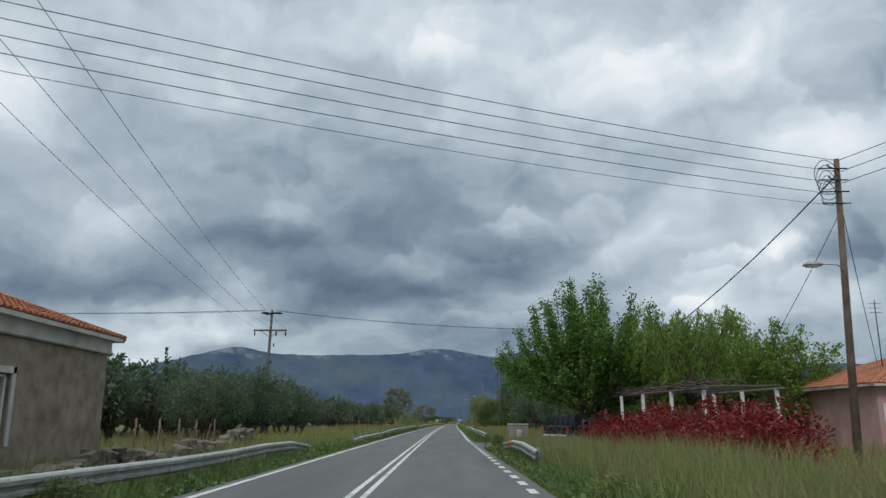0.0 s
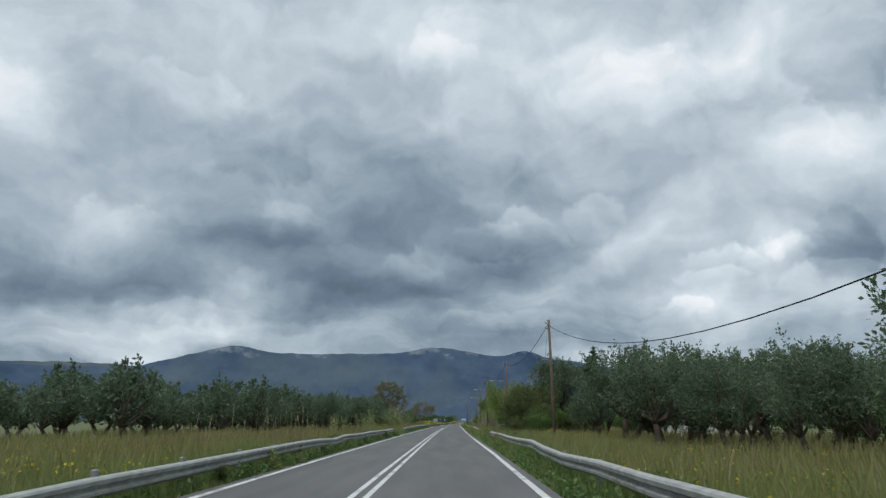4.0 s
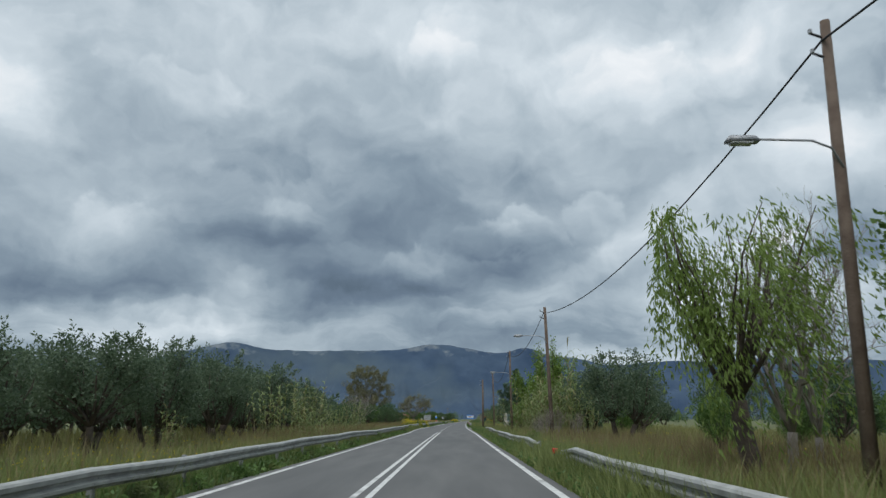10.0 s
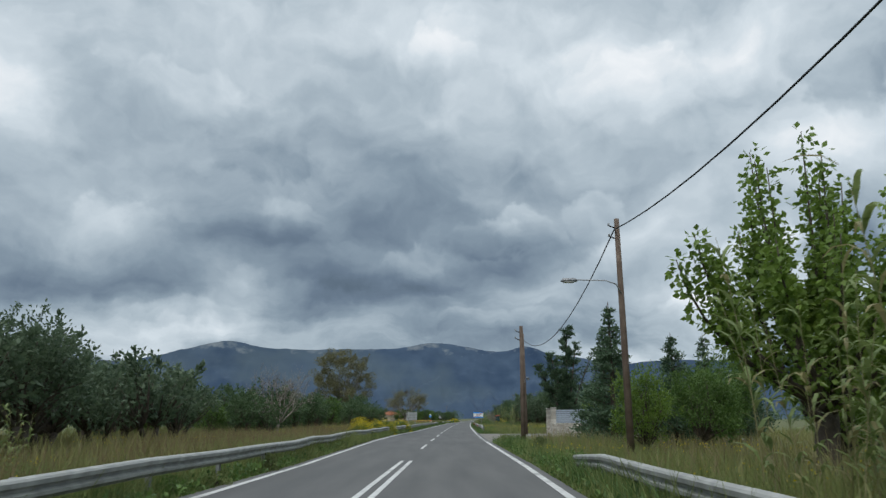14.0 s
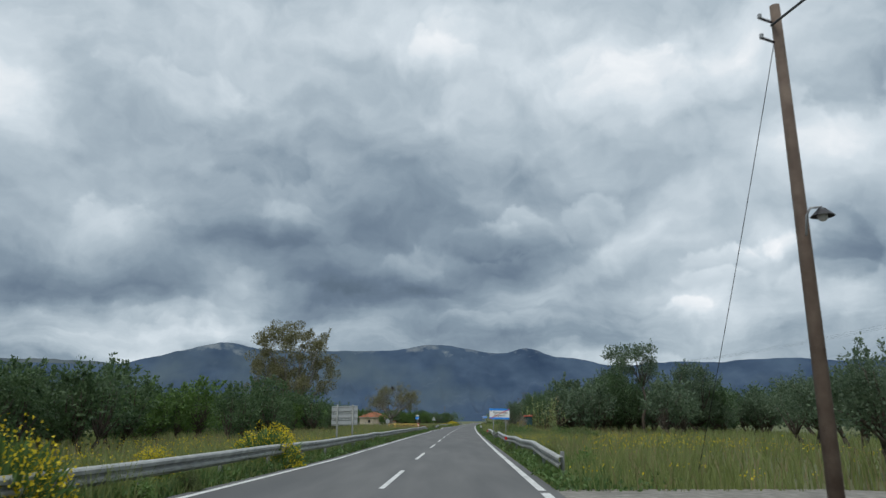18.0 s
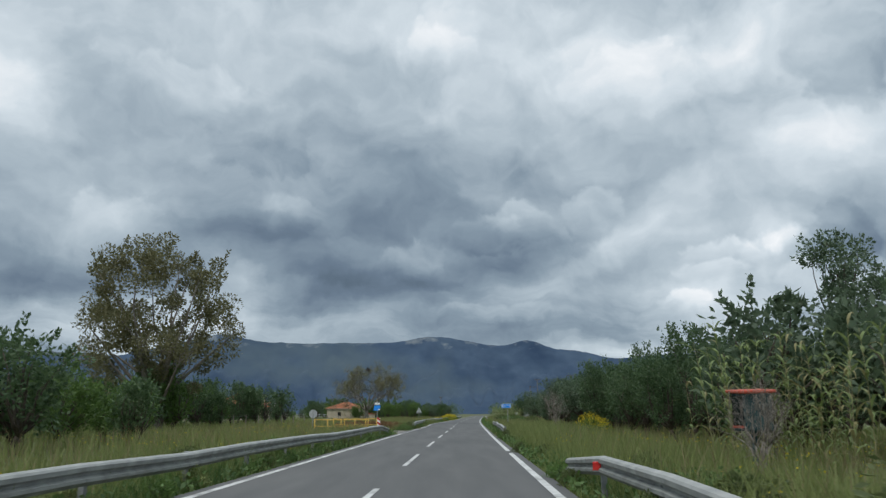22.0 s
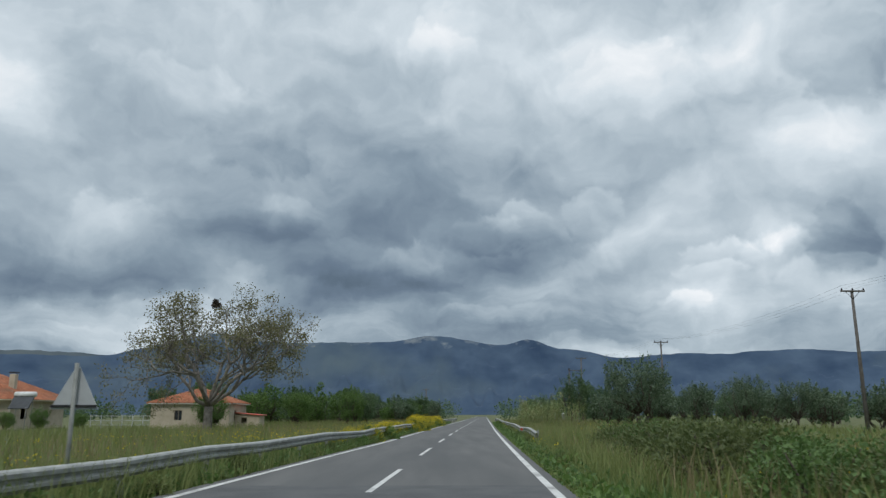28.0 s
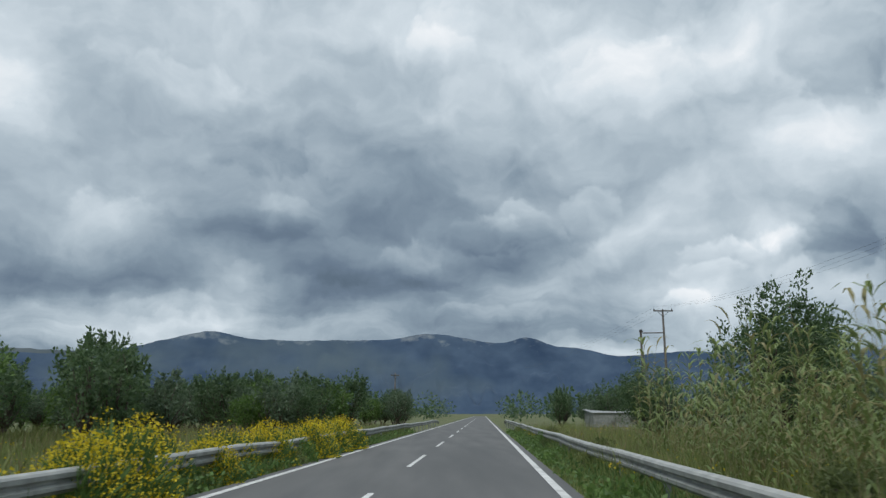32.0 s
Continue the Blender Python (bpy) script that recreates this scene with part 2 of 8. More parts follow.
# ---- materials ----
def material(name, low, high, scale=6.0, rough=0.8, metal=0.0, bump=0.0, fine=0.0, island=0.0, piece=0.0, stain=None, clear=0.0, detail=6.0, along=1.0):
    """A surface between two colours: coarse and fine noise in metres, per-leaf (island) or per-piece variation, and a stain colour in patches."""
    m = bpy.data.materials.new(name)
    m.use_nodes = True
    n, l = m.node_tree.nodes, m.node_tree.links
    b = n["Principled BSDF"]
    b.inputs["Roughness"].default_value, b.inputs["Metallic"].default_value = rough, metal
    at = n.new("ShaderNodeTexCoord").outputs["Object"]
    if along != 1.0:
        drawn = n.new("ShaderNodeVectorMath")
        drawn.operation = "MULTIPLY"
        drawn.inputs[1].default_value = (1.0, along, 1.0)
        l.new(at, drawn.inputs[0])
        at = drawn.outputs[0]

    def noise_at(s, d=detail):
        t = n.new("ShaderNodeTexNoise")
        t.inputs["Scale"].default_value, t.inputs["Detail"].default_value = s, d
        l.new(at, t.inputs["Vector"])
        return t.outputs["Fac"]

    def mixed(a, c, f):
        x = n.new("ShaderNodeMix")
        x.data_type = "RGBA"
        for sock, v in ((x.inputs["A"], a), (x.inputs["B"], c)):
            if isinstance(v, tuple):
                sock.default_value = (*v, 1)
            else:
                l.new(v, sock)
        l.new(f, x.inputs["Factor"])
        return x.outputs["Result"]

    def stretch(v, lo, hi):
        r = n.new("ShaderNodeMapRange")
        r.inputs["From Min"].default_value, r.inputs["From Max"].default_value = lo, hi
        l.new(v, r.inputs["Value"])
        return r.outputs["Result"]

    f = stretch(noise_at(scale), 0.3, 0.7)
    if island or piece:
        rnd = n.new("ShaderNodeNewGeometry").outputs["Random Per Island"] if island else n.new("ShaderNodeObjectInfo").outputs["Random"]
        k = n.new("ShaderNodeMix")
        k.inputs["Factor"].default_value = island or piece
        l.new(f, k.inputs["A"])
        l.new(rnd, k.inputs["B"])
        f = k.outputs["Result"]
    col = mixed(low, high, f)
    if stain:
        col = mixed(col, stain, stretch(noise_at(scale * 0.23, 8.0), 0.54, 0.70))
    l.new(col, b.inputs["Base Color"])
    if bump:
        h = n.new("ShaderNodeBump")
        h.inputs["Strength"].default_value, h.inputs["Distance"].default_value = 0.7, bump
        l.new(noise_at(fine or scale * 6), h.inputs["Height"])
        l.new(h.outputs[0], b.inputs["Normal"])
    if clear:
        t = n.new("ShaderNodeBsdfTranslucent")
        l.new(mixed(col, high, f), t.inputs["Color"])
        s = n.new("ShaderNodeMixShader")
        s.inputs[0].default_value = clear
        l.new(b.outputs[0], s.inputs[1])
        l.new(t.outputs[0], s.inputs[2])
        l.new(s.outputs[0], n["Material Output"].inputs["Surface"])
    return m


ASPHALT = material("asphalt", (0.094, 0.095, 0.094), (0.14, 0.139, 0.134), 1.3, 0.85, bump=0.006, fine=70, stain=(0.084, 0.086, 0.086), along=0.1)
ASPHALT_DARK = material("new_asphalt", (0.075, 0.078, 0.08), (0.11, 0.112, 0.112), 1.4, 0.85, bump=0.006, fine=70, stain=(0.06, 0.062, 0.064))
PAINT = material("road_paint", (0.5, 0.5, 0.48), (0.74, 0.74, 0.72), 4.0, 0.7, bump=0.003, stain=(0.3, 0.3, 0.29))
GRAVEL = material("gravel", (0.155, 0.145, 0.125), (0.29, 0.275, 0.24), 5.0, 0.95, bump=0.03, fine=22, stain=(0.14, 0.13, 0.11))
SOIL = material("field_soil_and_turf", (0.07, 0.088, 0.028), (0.14, 0.152, 0.058), 0.35, 0.95, bump=0.08, fine=5, stain=(0.115, 0.11, 0.048))
STEEL = material("galvanised_steel", (0.19, 0.2, 0.185), (0.34, 0.35, 0.325), 3.2, 0.7, metal=0.1, bump=0.006, fine=24, stain=(0.13, 0.13, 0.1))
# pale lip: lichen and weathering, plus the sky light it catches, as colour
STEEL_EDGE = material("weathered_skylit_rail_edge", (0.27, 0.28, 0.27), (0.42, 0.425, 0.4), 3.0, 0.7, bump=0.004, fine=30, stain=(0.3, 0.3, 0.26))
STEEL_POST = material("weathered_steel_post", (0.2, 0.21, 0.21), (0.34, 0.35, 0.35), 3.0, 0.65, metal=0.3, stain=(0.16, 0.12, 0.09))
TIMBER = material("weathered_pole_timber", (0.10, 0.068, 0.05), (0.2, 0.15, 0.115), 2.5, 0.85, bump=0.02, fine=24, stain=(0.075, 0.05, 0.036))
TIMBER_GREY = material("grey_pole_timber", (0.085, 0.075, 0.068), (0.16, 0.145, 0.13), 2.5, 0.85, bump=0.02, fine=24)
BLACK_METAL = material("dark_fittings", (0.02, 0.02, 0.022), (0.05, 0.05, 0.052), 8, 0.5, metal=0.5)
CABLE = material("black_cable", (0.012, 0.012, 0.013), (0.025, 0.025, 0.027), 3, 0.6)
LAMP_GREY = material("lamp_housing", (0.28, 0.29, 0.3), (0.42, 0.43, 0.44), 4, 0.5, metal=0.3)
LAMP_GLASS = material("lamp_lens", (0.5, 0.5, 0.48), (0.65, 0.65, 0.62), 6, 0.25)
RED_GLASS = material("red_reflector", (0.5, 0.02, 0.02), (0.75, 0.05, 0.04), 8, 0.3)
BARK = material("bark", (0.055, 0.042, 0.032), (0.13, 0.105, 0.085), 3.5, 0.95, bump=0.05, fine=14)
BARK_GREY = material("grey_bark", (0.14, 0.12, 0.10), (0.3, 0.27, 0.235), 3.5, 0.95, bump=0.03, fine=14)
BARK_DEAD = material("bleached_bark", (0.2, 0.17, 0.14), (0.36, 0.32, 0.28), 3.5, 0.95, bump=0.03, fine=14)


def leafy(name, low, high, clear=0.38, rough=0.6):
    return material(name, low, high, 0.9, rough, island=0.62, clear=clear, detail=3.0)


OLIVE_LEAF = leafy("olive_leaf", (0.058, 0.1, 0.056), (0.165, 0.225, 0.132))
DARK_LEAF = leafy("dark_green_leaf", (0.045, 0.09, 0.04), (0.13, 0.2, 0.086))
MULBERRY_LEAF = leafy("mulberry_leaf", (0.051, 0.120, 0.022), (0.168, 0.304, 0.053), 0.36)
MID_LEAF = leafy("green_leaf", (0.054, 0.109, 0.027), (0.150, 0.247, 0.058))
FRESH_LEAF = leafy("fresh_spring_leaf", (0.083, 0.150, 0.027), (0.220, 0.330, 0.055), 0.35)
WILLOW_LEAF = leafy("willow_leaf", (0.1, 0.16, 0.03), (0.25, 0.35, 0.075), 0.35)
NEEDLE = leafy("conifer_needle", (0.042, 0.085, 0.046), (0.12, 0.19, 0.1), 0.15)
PLANE_LEAF = leafy("brownish_spring_leaf", (0.092, 0.1, 0.044), (0.25, 0.232, 0.115))
RED_LEAF = leafy("red_photinia_leaf", (0.075, 0.006, 0.008), (0.34, 0.03, 0.028), 0.3, 0.4)
CANE_LEAF = leafy("cane_leaf", (0.1, 0.155, 0.045), (0.3, 0.37, 0.135), 0.3)
CANE_OLD = leafy("straw_cane_leaf", (0.16, 0.15, 0.06), (0.4, 0.36, 0.17), 0.3, 0.7)
CANE_DRY = material("cane_stem", (0.17, 0.17, 0.07), (0.38, 0.34, 0.18), 3.0, 0.6)
GRASS = leafy("verge_grass", (0.105, 0.135, 0.036), (0.3, 0.345, 0.12), 0.3)
GRASS_FIELD = leafy("meadow_grass", (0.14, 0.145, 0.046), (0.33, 0.325, 0.12), 0.3)
GRASS_LUSH = leafy("lush_meadow_grass", (0.1, 0.13, 0.034), (0.275, 0.315, 0.105), 0.3)
BROWN_WEED = leafy("brown_seeding_weed", (0.13, 0.095, 0.045), (0.29, 0.23, 0.115), 0.3, 0.8)
GRASS_DRY = leafy("dry_grass", (0.16, 0.13, 0.06), (0.36, 0.3, 0.16), 0.3, 0.7)
WEED = leafy("weed_leaf", (0.051, 0.105, 0.027), (0.145, 0.239, 0.065), 0.25)
LUSH_WEED = leafy("lush_weed_leaf", (0.06, 0.13, 0.028), (0.18, 0.29, 0.07), 0.3)
RUST_WEED = leafy("rusty_brown_weed", (0.13, 0.06, 0.03), (0.3, 0.16, 0.08), 0.25, 0.8)
PETAL = leafy("yellow_petal", (0.5, 0.36, 0.01), (0.8, 0.66, 0.03), 0.3, 0.7)
# blue of the hazy air and cloud shade are put into the slope colours
SCRUB_HAZE = material("hazy_scrub_slope", (0.017, 0.043, 0.09), (0.058, 0.096, 0.152), 0.006, 0.95, stain=(0.074, 0.108, 0.135), detail=13.0)
SCRUB_FAR_HAZE = material("hazy_far_slope", (0.035, 0.06, 0.09), (0.07, 0.1, 0.13), 0.003, 0.95, stain=(0.14, 0.16, 0.15), detail=10.0)
PLASTER = material("stained_plaster", (0.17, 0.135, 0.1), (0.36, 0.295, 0.22), 2.2, 0.95, bump=0.02, fine=12, stain=(0.11, 0.086, 0.064), detail=10.0)
PLASTER_PALE = material("pale_plaster_band", (0.42, 0.4, 0.36), (0.6, 0.57, 0.52), 2.2, 0.95, bump=0.01, stain=(0.25, 0.23, 0.2))
PINK = material("pink_plaster", (0.44, 0.25, 0.235), (0.56, 0.35, 0.33), 1.5, 0.9, bump=0.006, stain=(0.36, 0.22, 0.2))
CREAM = material("cream_plaster", (0.42, 0.36, 0.27), (0.56, 0.49, 0.38), 1.2, 0.9, bump=0.006, stain=(0.32, 0.26, 0.2))
WHITE = material("white_paint", (0.62, 0.62, 0.6), (0.8, 0.8, 0.78), 2.5, 0.6, stain=(0.45, 0.44, 0.42))
TILE_JOINED = material("clay_tile_rows", (0.26, 0.085, 0.04), (0.5, 0.2, 0.1), 1.5, 0.85, island=0.6, bump=0.006, stain=(0.2, 0.11, 0.07))
GLASS_DARK = material("dark_window_glass", (0.015, 0.018, 0.02), (0.04, 0.045, 0.05), 1.0, 0.08)
STONE = material("wall_stone", (0.36, 0.325, 0.27), (0.68, 0.65, 0.58), 6.0, 0.9, piece=0.75, bump=0.02, fine=20)
RUBBLE = material("rubble_stone", (0.085, 0.073, 0.056), (0.215, 0.185, 0.148), 5.0, 0.95, piece=0.7, bump=0.03, fine=16)
MORTAR = material("mortar", (0.36, 0.34, 0.3), (0.5, 0.47, 0.42), 6, 0.95, bump=0.01)
FENCE_BLUE = material("grey_blue_fence_slat", (0.3, 0.36, 0.43), (0.42, 0.48, 0.55), 3, 0.5, piece=0.4)
SIGN_WHITE = material("white_sign_sheet", (0.85, 0.85, 0.83), (0.92, 0.92, 0.9), 5, 0.4)
SIGN_BLUE = material("blue_sign_sheet", (0.015, 0.26, 0.86), (0.03, 0.34, 0.95), 5, 0.35)
SIGN_RED = material("red_sign_band", (0.5, 0.02, 0.03), (0.65, 0.04, 0.04), 5, 0.4)
SIGN_BLACK = material("black_lettering", (0.012, 0.012, 0.014), (0.03, 0.03, 0.03), 5, 0.5)
SIGN_BACK = material("grey_sign_back", (0.4, 0.42, 0.43), (0.55, 0.57, 0.58), 3, 0.5, metal=0.2, stain=(0.33, 0.33, 0.32))
YELLOW_PAINT = material("faded_yellow_paint", (0.5, 0.3, 0.04), (0.7, 0.46, 0.1), 5, 0.65, stain=(0.3, 0.15, 0.05))
BIN_GREY = material("bin_steel", (0.26, 0.255, 0.235), (0.4, 0.39, 0.36), 3.5, 0.6, metal=0.2, stain=(0.24, 0.17, 0.12))
RUBBER = material("rubber", (0.012, 0.012, 0.012), (0.03, 0.03, 0.03), 6, 0.8)
CAR_DARK = material("dark_blue_car_paint", (0.006, 0.009, 0.016), (0.012, 0.017, 0.028), 1, 0.25)
CHROME = material("chrome", (0.6, 0.6, 0.6), (0.75, 0.75, 0.75), 4, 0.25, metal=0.9)
GREEN_BOX = material("dark_green_box_paint", (0.012, 0.045, 0.05), (0.025, 0.075, 0.08), 6, 0.6)
RED_ROOF = material("red_box_roof", (0.42, 0.06, 0.03), (0.55, 0.11, 0.06), 6, 0.6)


def bare_summits(mat, low, high, rock):
    """Pale bare rock where the scrub thins out near the tops."""
    n, l = mat.node_tree.nodes, mat.node_tree.links
    b = n["Principled BSDF"]
    at = n.new("ShaderNodeTexCoord").outputs["Object"]
    split = n.new("ShaderNodeSeparateXYZ")
    l.new(at, split.inputs[0])
    t = n.new("ShaderNodeTexNoise")
    t.inputs["Scale"].default_value, t.inputs["Detail"].default_value = 0.014, 14.0
    l.new(at, t.inputs["Vector"])
    add = n.new("ShaderNodeMath")
    add.operation = "MULTIPLY_ADD"
    add.inputs[1].default_value = 420.0
    l.new(t.outputs["Fac"], add.inputs[0])
    l.new(split.outputs[2], add.inputs[2])
    r = n.new("ShaderNodeMapRange")
    r.inputs["From Min"].default_value, r.inputs["From Max"].default_value = low + 210, high + 210
    l.new(add.outputs[0], r.inputs["Value"])
    x = n.new("ShaderNodeMix")
    x.data_type = "RGBA"
    l.new(b.inputs["Base Color"].links[0].from_socket, x.inputs["A"])
    x.inputs["B"].default_value = (*rock, 1)
    l.new(r.outputs["Result"], x.inputs["Factor"])
    l.new(x.outputs["Result"], b.inputs["Base Color"])


bare_summits(SCRUB_HAZE, 425.0, 510.0, (0.19, 0.22, 0.24))
OLIVE_BROWN = leafy("olive_brown_leaf", (0.055, 0.085, 0.026), (0.17, 0.205, 0.072))

# ---- mesh helpers ----
def mesh_of(name, verts, faces, mat, smooth=False):
    me = bpy.data.meshes.new(name)
    me.from_pydata([tuple(v) for v in verts] if not isinstance(verts, np.ndarray) else verts.tolist(), [], faces if isinstance(faces, list) else faces.tolist())
    me.materials.append(mat)
    if smooth:
        me.polygons.foreach_set("use_smooth", [True] * len(me.polygons))
    return me


def empty(name, x, y, z=0.0, turn=0.0):
    ob = new(name)
    ob.matrix_basis = pose(x, y, z, 0, 0, turn)
    return ob


def piece(name, me, parent=None, m=None, label="", kind=""):
    """One mesh object, under a thing where a parent is given; m is its pose in the thing's own space."""
    ob = new(name, me)
    ob.parent = parent
    if m is not None:
        ob.matrix_basis = m
    return tagged(ob, label, kind=kind)


def bm_mesh(name, bm, mat, smooth=False):
    me = bpy.data.meshes.new(name)
    bmesh.ops.recalc_face_normals(bm, faces=bm.faces)
    bm.to_mesh(me)
    bm.free()
    me.materials.append(mat)
    if smooth:
        me.polygons.foreach_set("use_smooth", [True] * len(me.polygons))
    return me


def box(sx, sy, sz, mat, bevel=0.01, name="box", base=True):
    """A bevelled box mesh, standing on z = 0 if base."""
    bm = bmesh.new()
    bmesh.ops.create_cube(bm, size=1, matrix=Matrix.Translation((0, 0, sz / 2 if base else 0)) @ Matrix.Diagonal((sx, sy, sz, 1)))
    if bevel:
        bmesh.ops.bevel(bm, geom=bm.edges[:], offset=min(bevel, sx / 3, sy / 3, sz / 3), segments=1, affect="EDGES")
    return bm_mesh(name, bm, mat)


def tube_data(path, radii, sides=6, cap=True):
    """Vertices and faces of a tapered tube along a path."""
    path = [Vector(p) for p in path]
    vs, fs = [], []
    for i, p in enumerate(path):
        d = (path[min(i + 1, len(path) - 1)] - path[max(i - 1, 0)])
        d = d.normalized() if d.length > 1e-9 else Vector((0, 0, 1))
        a = d.cross(Vector((0.31, 0.95, 0.05))) if abs(d.z) > 0.5 else d.cross(Vector((0, 0, 1)))
        a.normalize()
        b = d.cross(a)
        for k in range(sides):
            t = 2 * math.pi * k / sides
            vs.append(p + (a * math.cos(t) + b * math.sin(t)) * radii[i])
    for i in range(len(path) - 1):
        for k in range(sides):
            k2 = (k + 1) % sides
            fs.append((i * sides + k, i * sides + k2, (i + 1) * sides + k2, (i + 1) * sides + k))
    if cap:
        fs.append(tuple(range(sides))[::-1])
        fs.append(tuple(range((len(path) - 1) * sides, len(path) * sides)))
    return vs, fs


def tubes(name, runs, mat, sides=6, smooth=True):
    """Several tubes [(path, radii), ...] as one mesh."""
    vs, fs = [], []
    for path, radii in runs:
        v, f = tube_data(path, radii, sides)
        k = len(vs)
        vs += v
        fs += [tuple(i + k for i in q) for q in f]
    return mesh_of(name, vs, fs, mat, smooth)


def rod(name, a, b, r, mat, sides=8):
    return tubes(name, [([a, b], [r, r])], mat, sides)


def strip(name, y0, y1, left, right, z, mat, step=4.0, thick=0.0):
    """A band along the road between two distances from the camera's line (numbers, or functions of y)."""
    n = max(2, int((y1 - y0) / step) + 1)
    vs, fs = [], []
    lf = left if callable(left) else (lambda y: left)
    rf = right if callable(right) else (lambda y: right)
    for i in range(n):
        y = y0 + (y1 - y0) * i / (n - 1)
        x = road_x(y)
        vs += [(x + lf(y), y, z), (x + rf(y), y, z)]
    for i in range(n - 1):
        fs.append((2 * i, 2 * i + 1, 2 * i + 3, 2 * i + 2))
    if thick:
        k = len(vs)
        vs += [(a, b, c - thick) for a, b, c in vs]
        for i in range(n - 1):
            fs += [(2 * i, 2 * i + 2, k + 2 * i + 2, k + 2 * i), (2 * i + 1, k + 2 * i + 1, k + 2 * i + 3, 2 * i + 3)]
        fs += [(0, k, k + 1, 1), (2 * n - 2, 2 * n - 1, k + 2 * n - 1, k + 2 * n - 2)]
    return mesh_of(name, vs, fs, mat)


def ease(y, pairs):
    return float(np.interp(y, [p[0] for p in pairs], [p[1] for p in pairs]))


# distances of the painted lines from the camera's line
def left_line(y):
    return ease(y, ((0, -4.6), (215, -4.55), (240, -5.15), (258, -5.15), (275, -4.55), (385, -4.6), (404, -5.15), (414, -5.1), (440, -4.6), (900, -4.6)))


def mid_line(y):
    return ease(y, ((0, -1.6), (380, -1.65), (405, -1.93), (900, -1.93)))


def right_line(y):
    return ease(y, ((0, 1.78), (60, 1.7), (90, 1.95), (215, 2.0), (245, 1.62), (380, 1.5), (420, 1.38), (900, 1.38)))


def left_rail(y):
    return left_line(y) - ease(y, ((0, 0.95), (36, 0.95), (44, 0.6), (130, 0.6), (160, 0.7), (345, 0.7), (372, 0.4), (400, 0.75), (900, 0.9)))


def right_rail(y):
    return right_line(y) + ease(y, ((0, 0.75), (60, 1.0), (120, 0.85), (215, 0.9), (265, 0.75), (345, 0.65), (425, 1.3), (900, 1.3)))


# ---- ground and road ----
def ground_height(x, y):
    o = x - road_x(min(max(y, -200), 900))
    edge = max(0.0, min(1.0, (abs(o + 1.4) - 3.6) / 3.0))
    n = noise.noise(Vector((x * 0.07, y * 0.07, 0.3))) * 0.14 + noise.noise(Vector((x * 0.35, y * 0.35, 4.3))) * 0.05
    return -0.10 + edge * (n - 0.06) if abs(o) < 120 else -0.16


def make_ground():
    offs = [-4600, -2000, -900, -400, -200, -120, -80, -55, -40, -30, -23, -18, -15, -12.5, -10.5, -9, -7.8, -6.8, -6, -5.3, -4.9,
            -1.4, 2.2, 2.6, 3.2, 4, 5, 6, 7.2, 8.6, 10.2, 12, 14, 17, 21, 27, 36, 50, 75, 120, 200, 400, 900, 2000, 4600]
    ys = [-300, -120] + [-60 + 3 * i for i in range(228)] + [660, 760, 900, 1200, 1800, 2800, 4900]
    vs = [(road_x(min(max(y, -120), 900)) + o, y, ground_height(road_x(min(max(y, -120), 900)) + o, y)) for y in ys for o in offs]
    w = len(offs)
    fs = [(j * w + i, j * w + i + 1, (j + 1) * w + i + 1, (j + 1) * w + i) for j in range(len(ys) - 1) for i in range(w - 1)]
    return mesh_of("ground", vs, fs, SOIL, True)


tagged(piece("ground", make_ground()), "flat field ground with green turf and bare soil", "ground", kind="structure")
road = piece("road", strip("road", -60, 900, lambda y: left_line(y) - 0.32, lambda y: right_line(y) + 0.3, 0.0, ASPHALT, 5, 0.2))
tagged(road, "worn grey two-lane asphalt country road", "road", kind="structure")
piece("asphalt_patch", strip("patch", 404, 414.5, lambda y: left_line(y) + 0.12, lambda y: right_line(y) - 0.12, 0.004, ASPHALT_DARK, 2), road, label="darker patch of new asphalt")

Z_PAINT = 0.007


def painted(y0, y1, line, width, step=4.0, at=0.0):
    piece("edge_line" if width > 0.13 else "lane_line", strip("paint", y0, y1, lambda y: line(y) + at - width / 2, lambda y: line(y) + at + width / 2, Z_PAINT, PAINT, step), road)


for y0, y1 in ((-60, 132), (143, 356), (367, 900)):
    painted(y0, y1, left_line, 0.16)
for y0, y1 in ((-60, 12), (52, 119), (127, 129.5), (142, 238), (262.5, 329.5), (331, 900)):
    painted(y0, y1, right_line, 0.16)
for y0, y1, gap in ((13, 51, 2.0), (119.5, 126.5, 2.0), (130, 141, 2.0), (239, 262, 2.0)):
    y = y0
    while y < y1:
        painted(y, y + 1.0, right_line, 0.18, 1)
        y += gap
for y in (133, 135.4, 137.8, 140.2, 357.5, 360, 362.5, 365):
    painted(y, y + 1.2, left_line, 0.16, 1)
for o in (-0.14, 0.14):
    painted(-60, 217.1, mid_line, 0.12, 4, o)
for k in range(14):
    painted(227.0 + 12.0 * k, 232.8 + 12.0 * k, mid_line, 0.12, 1.6)
for k in range(24):
    painted(400.9 + 12.3 * k, 406.6 + 12.3 * k, mid_line, 0.12, 1.6)

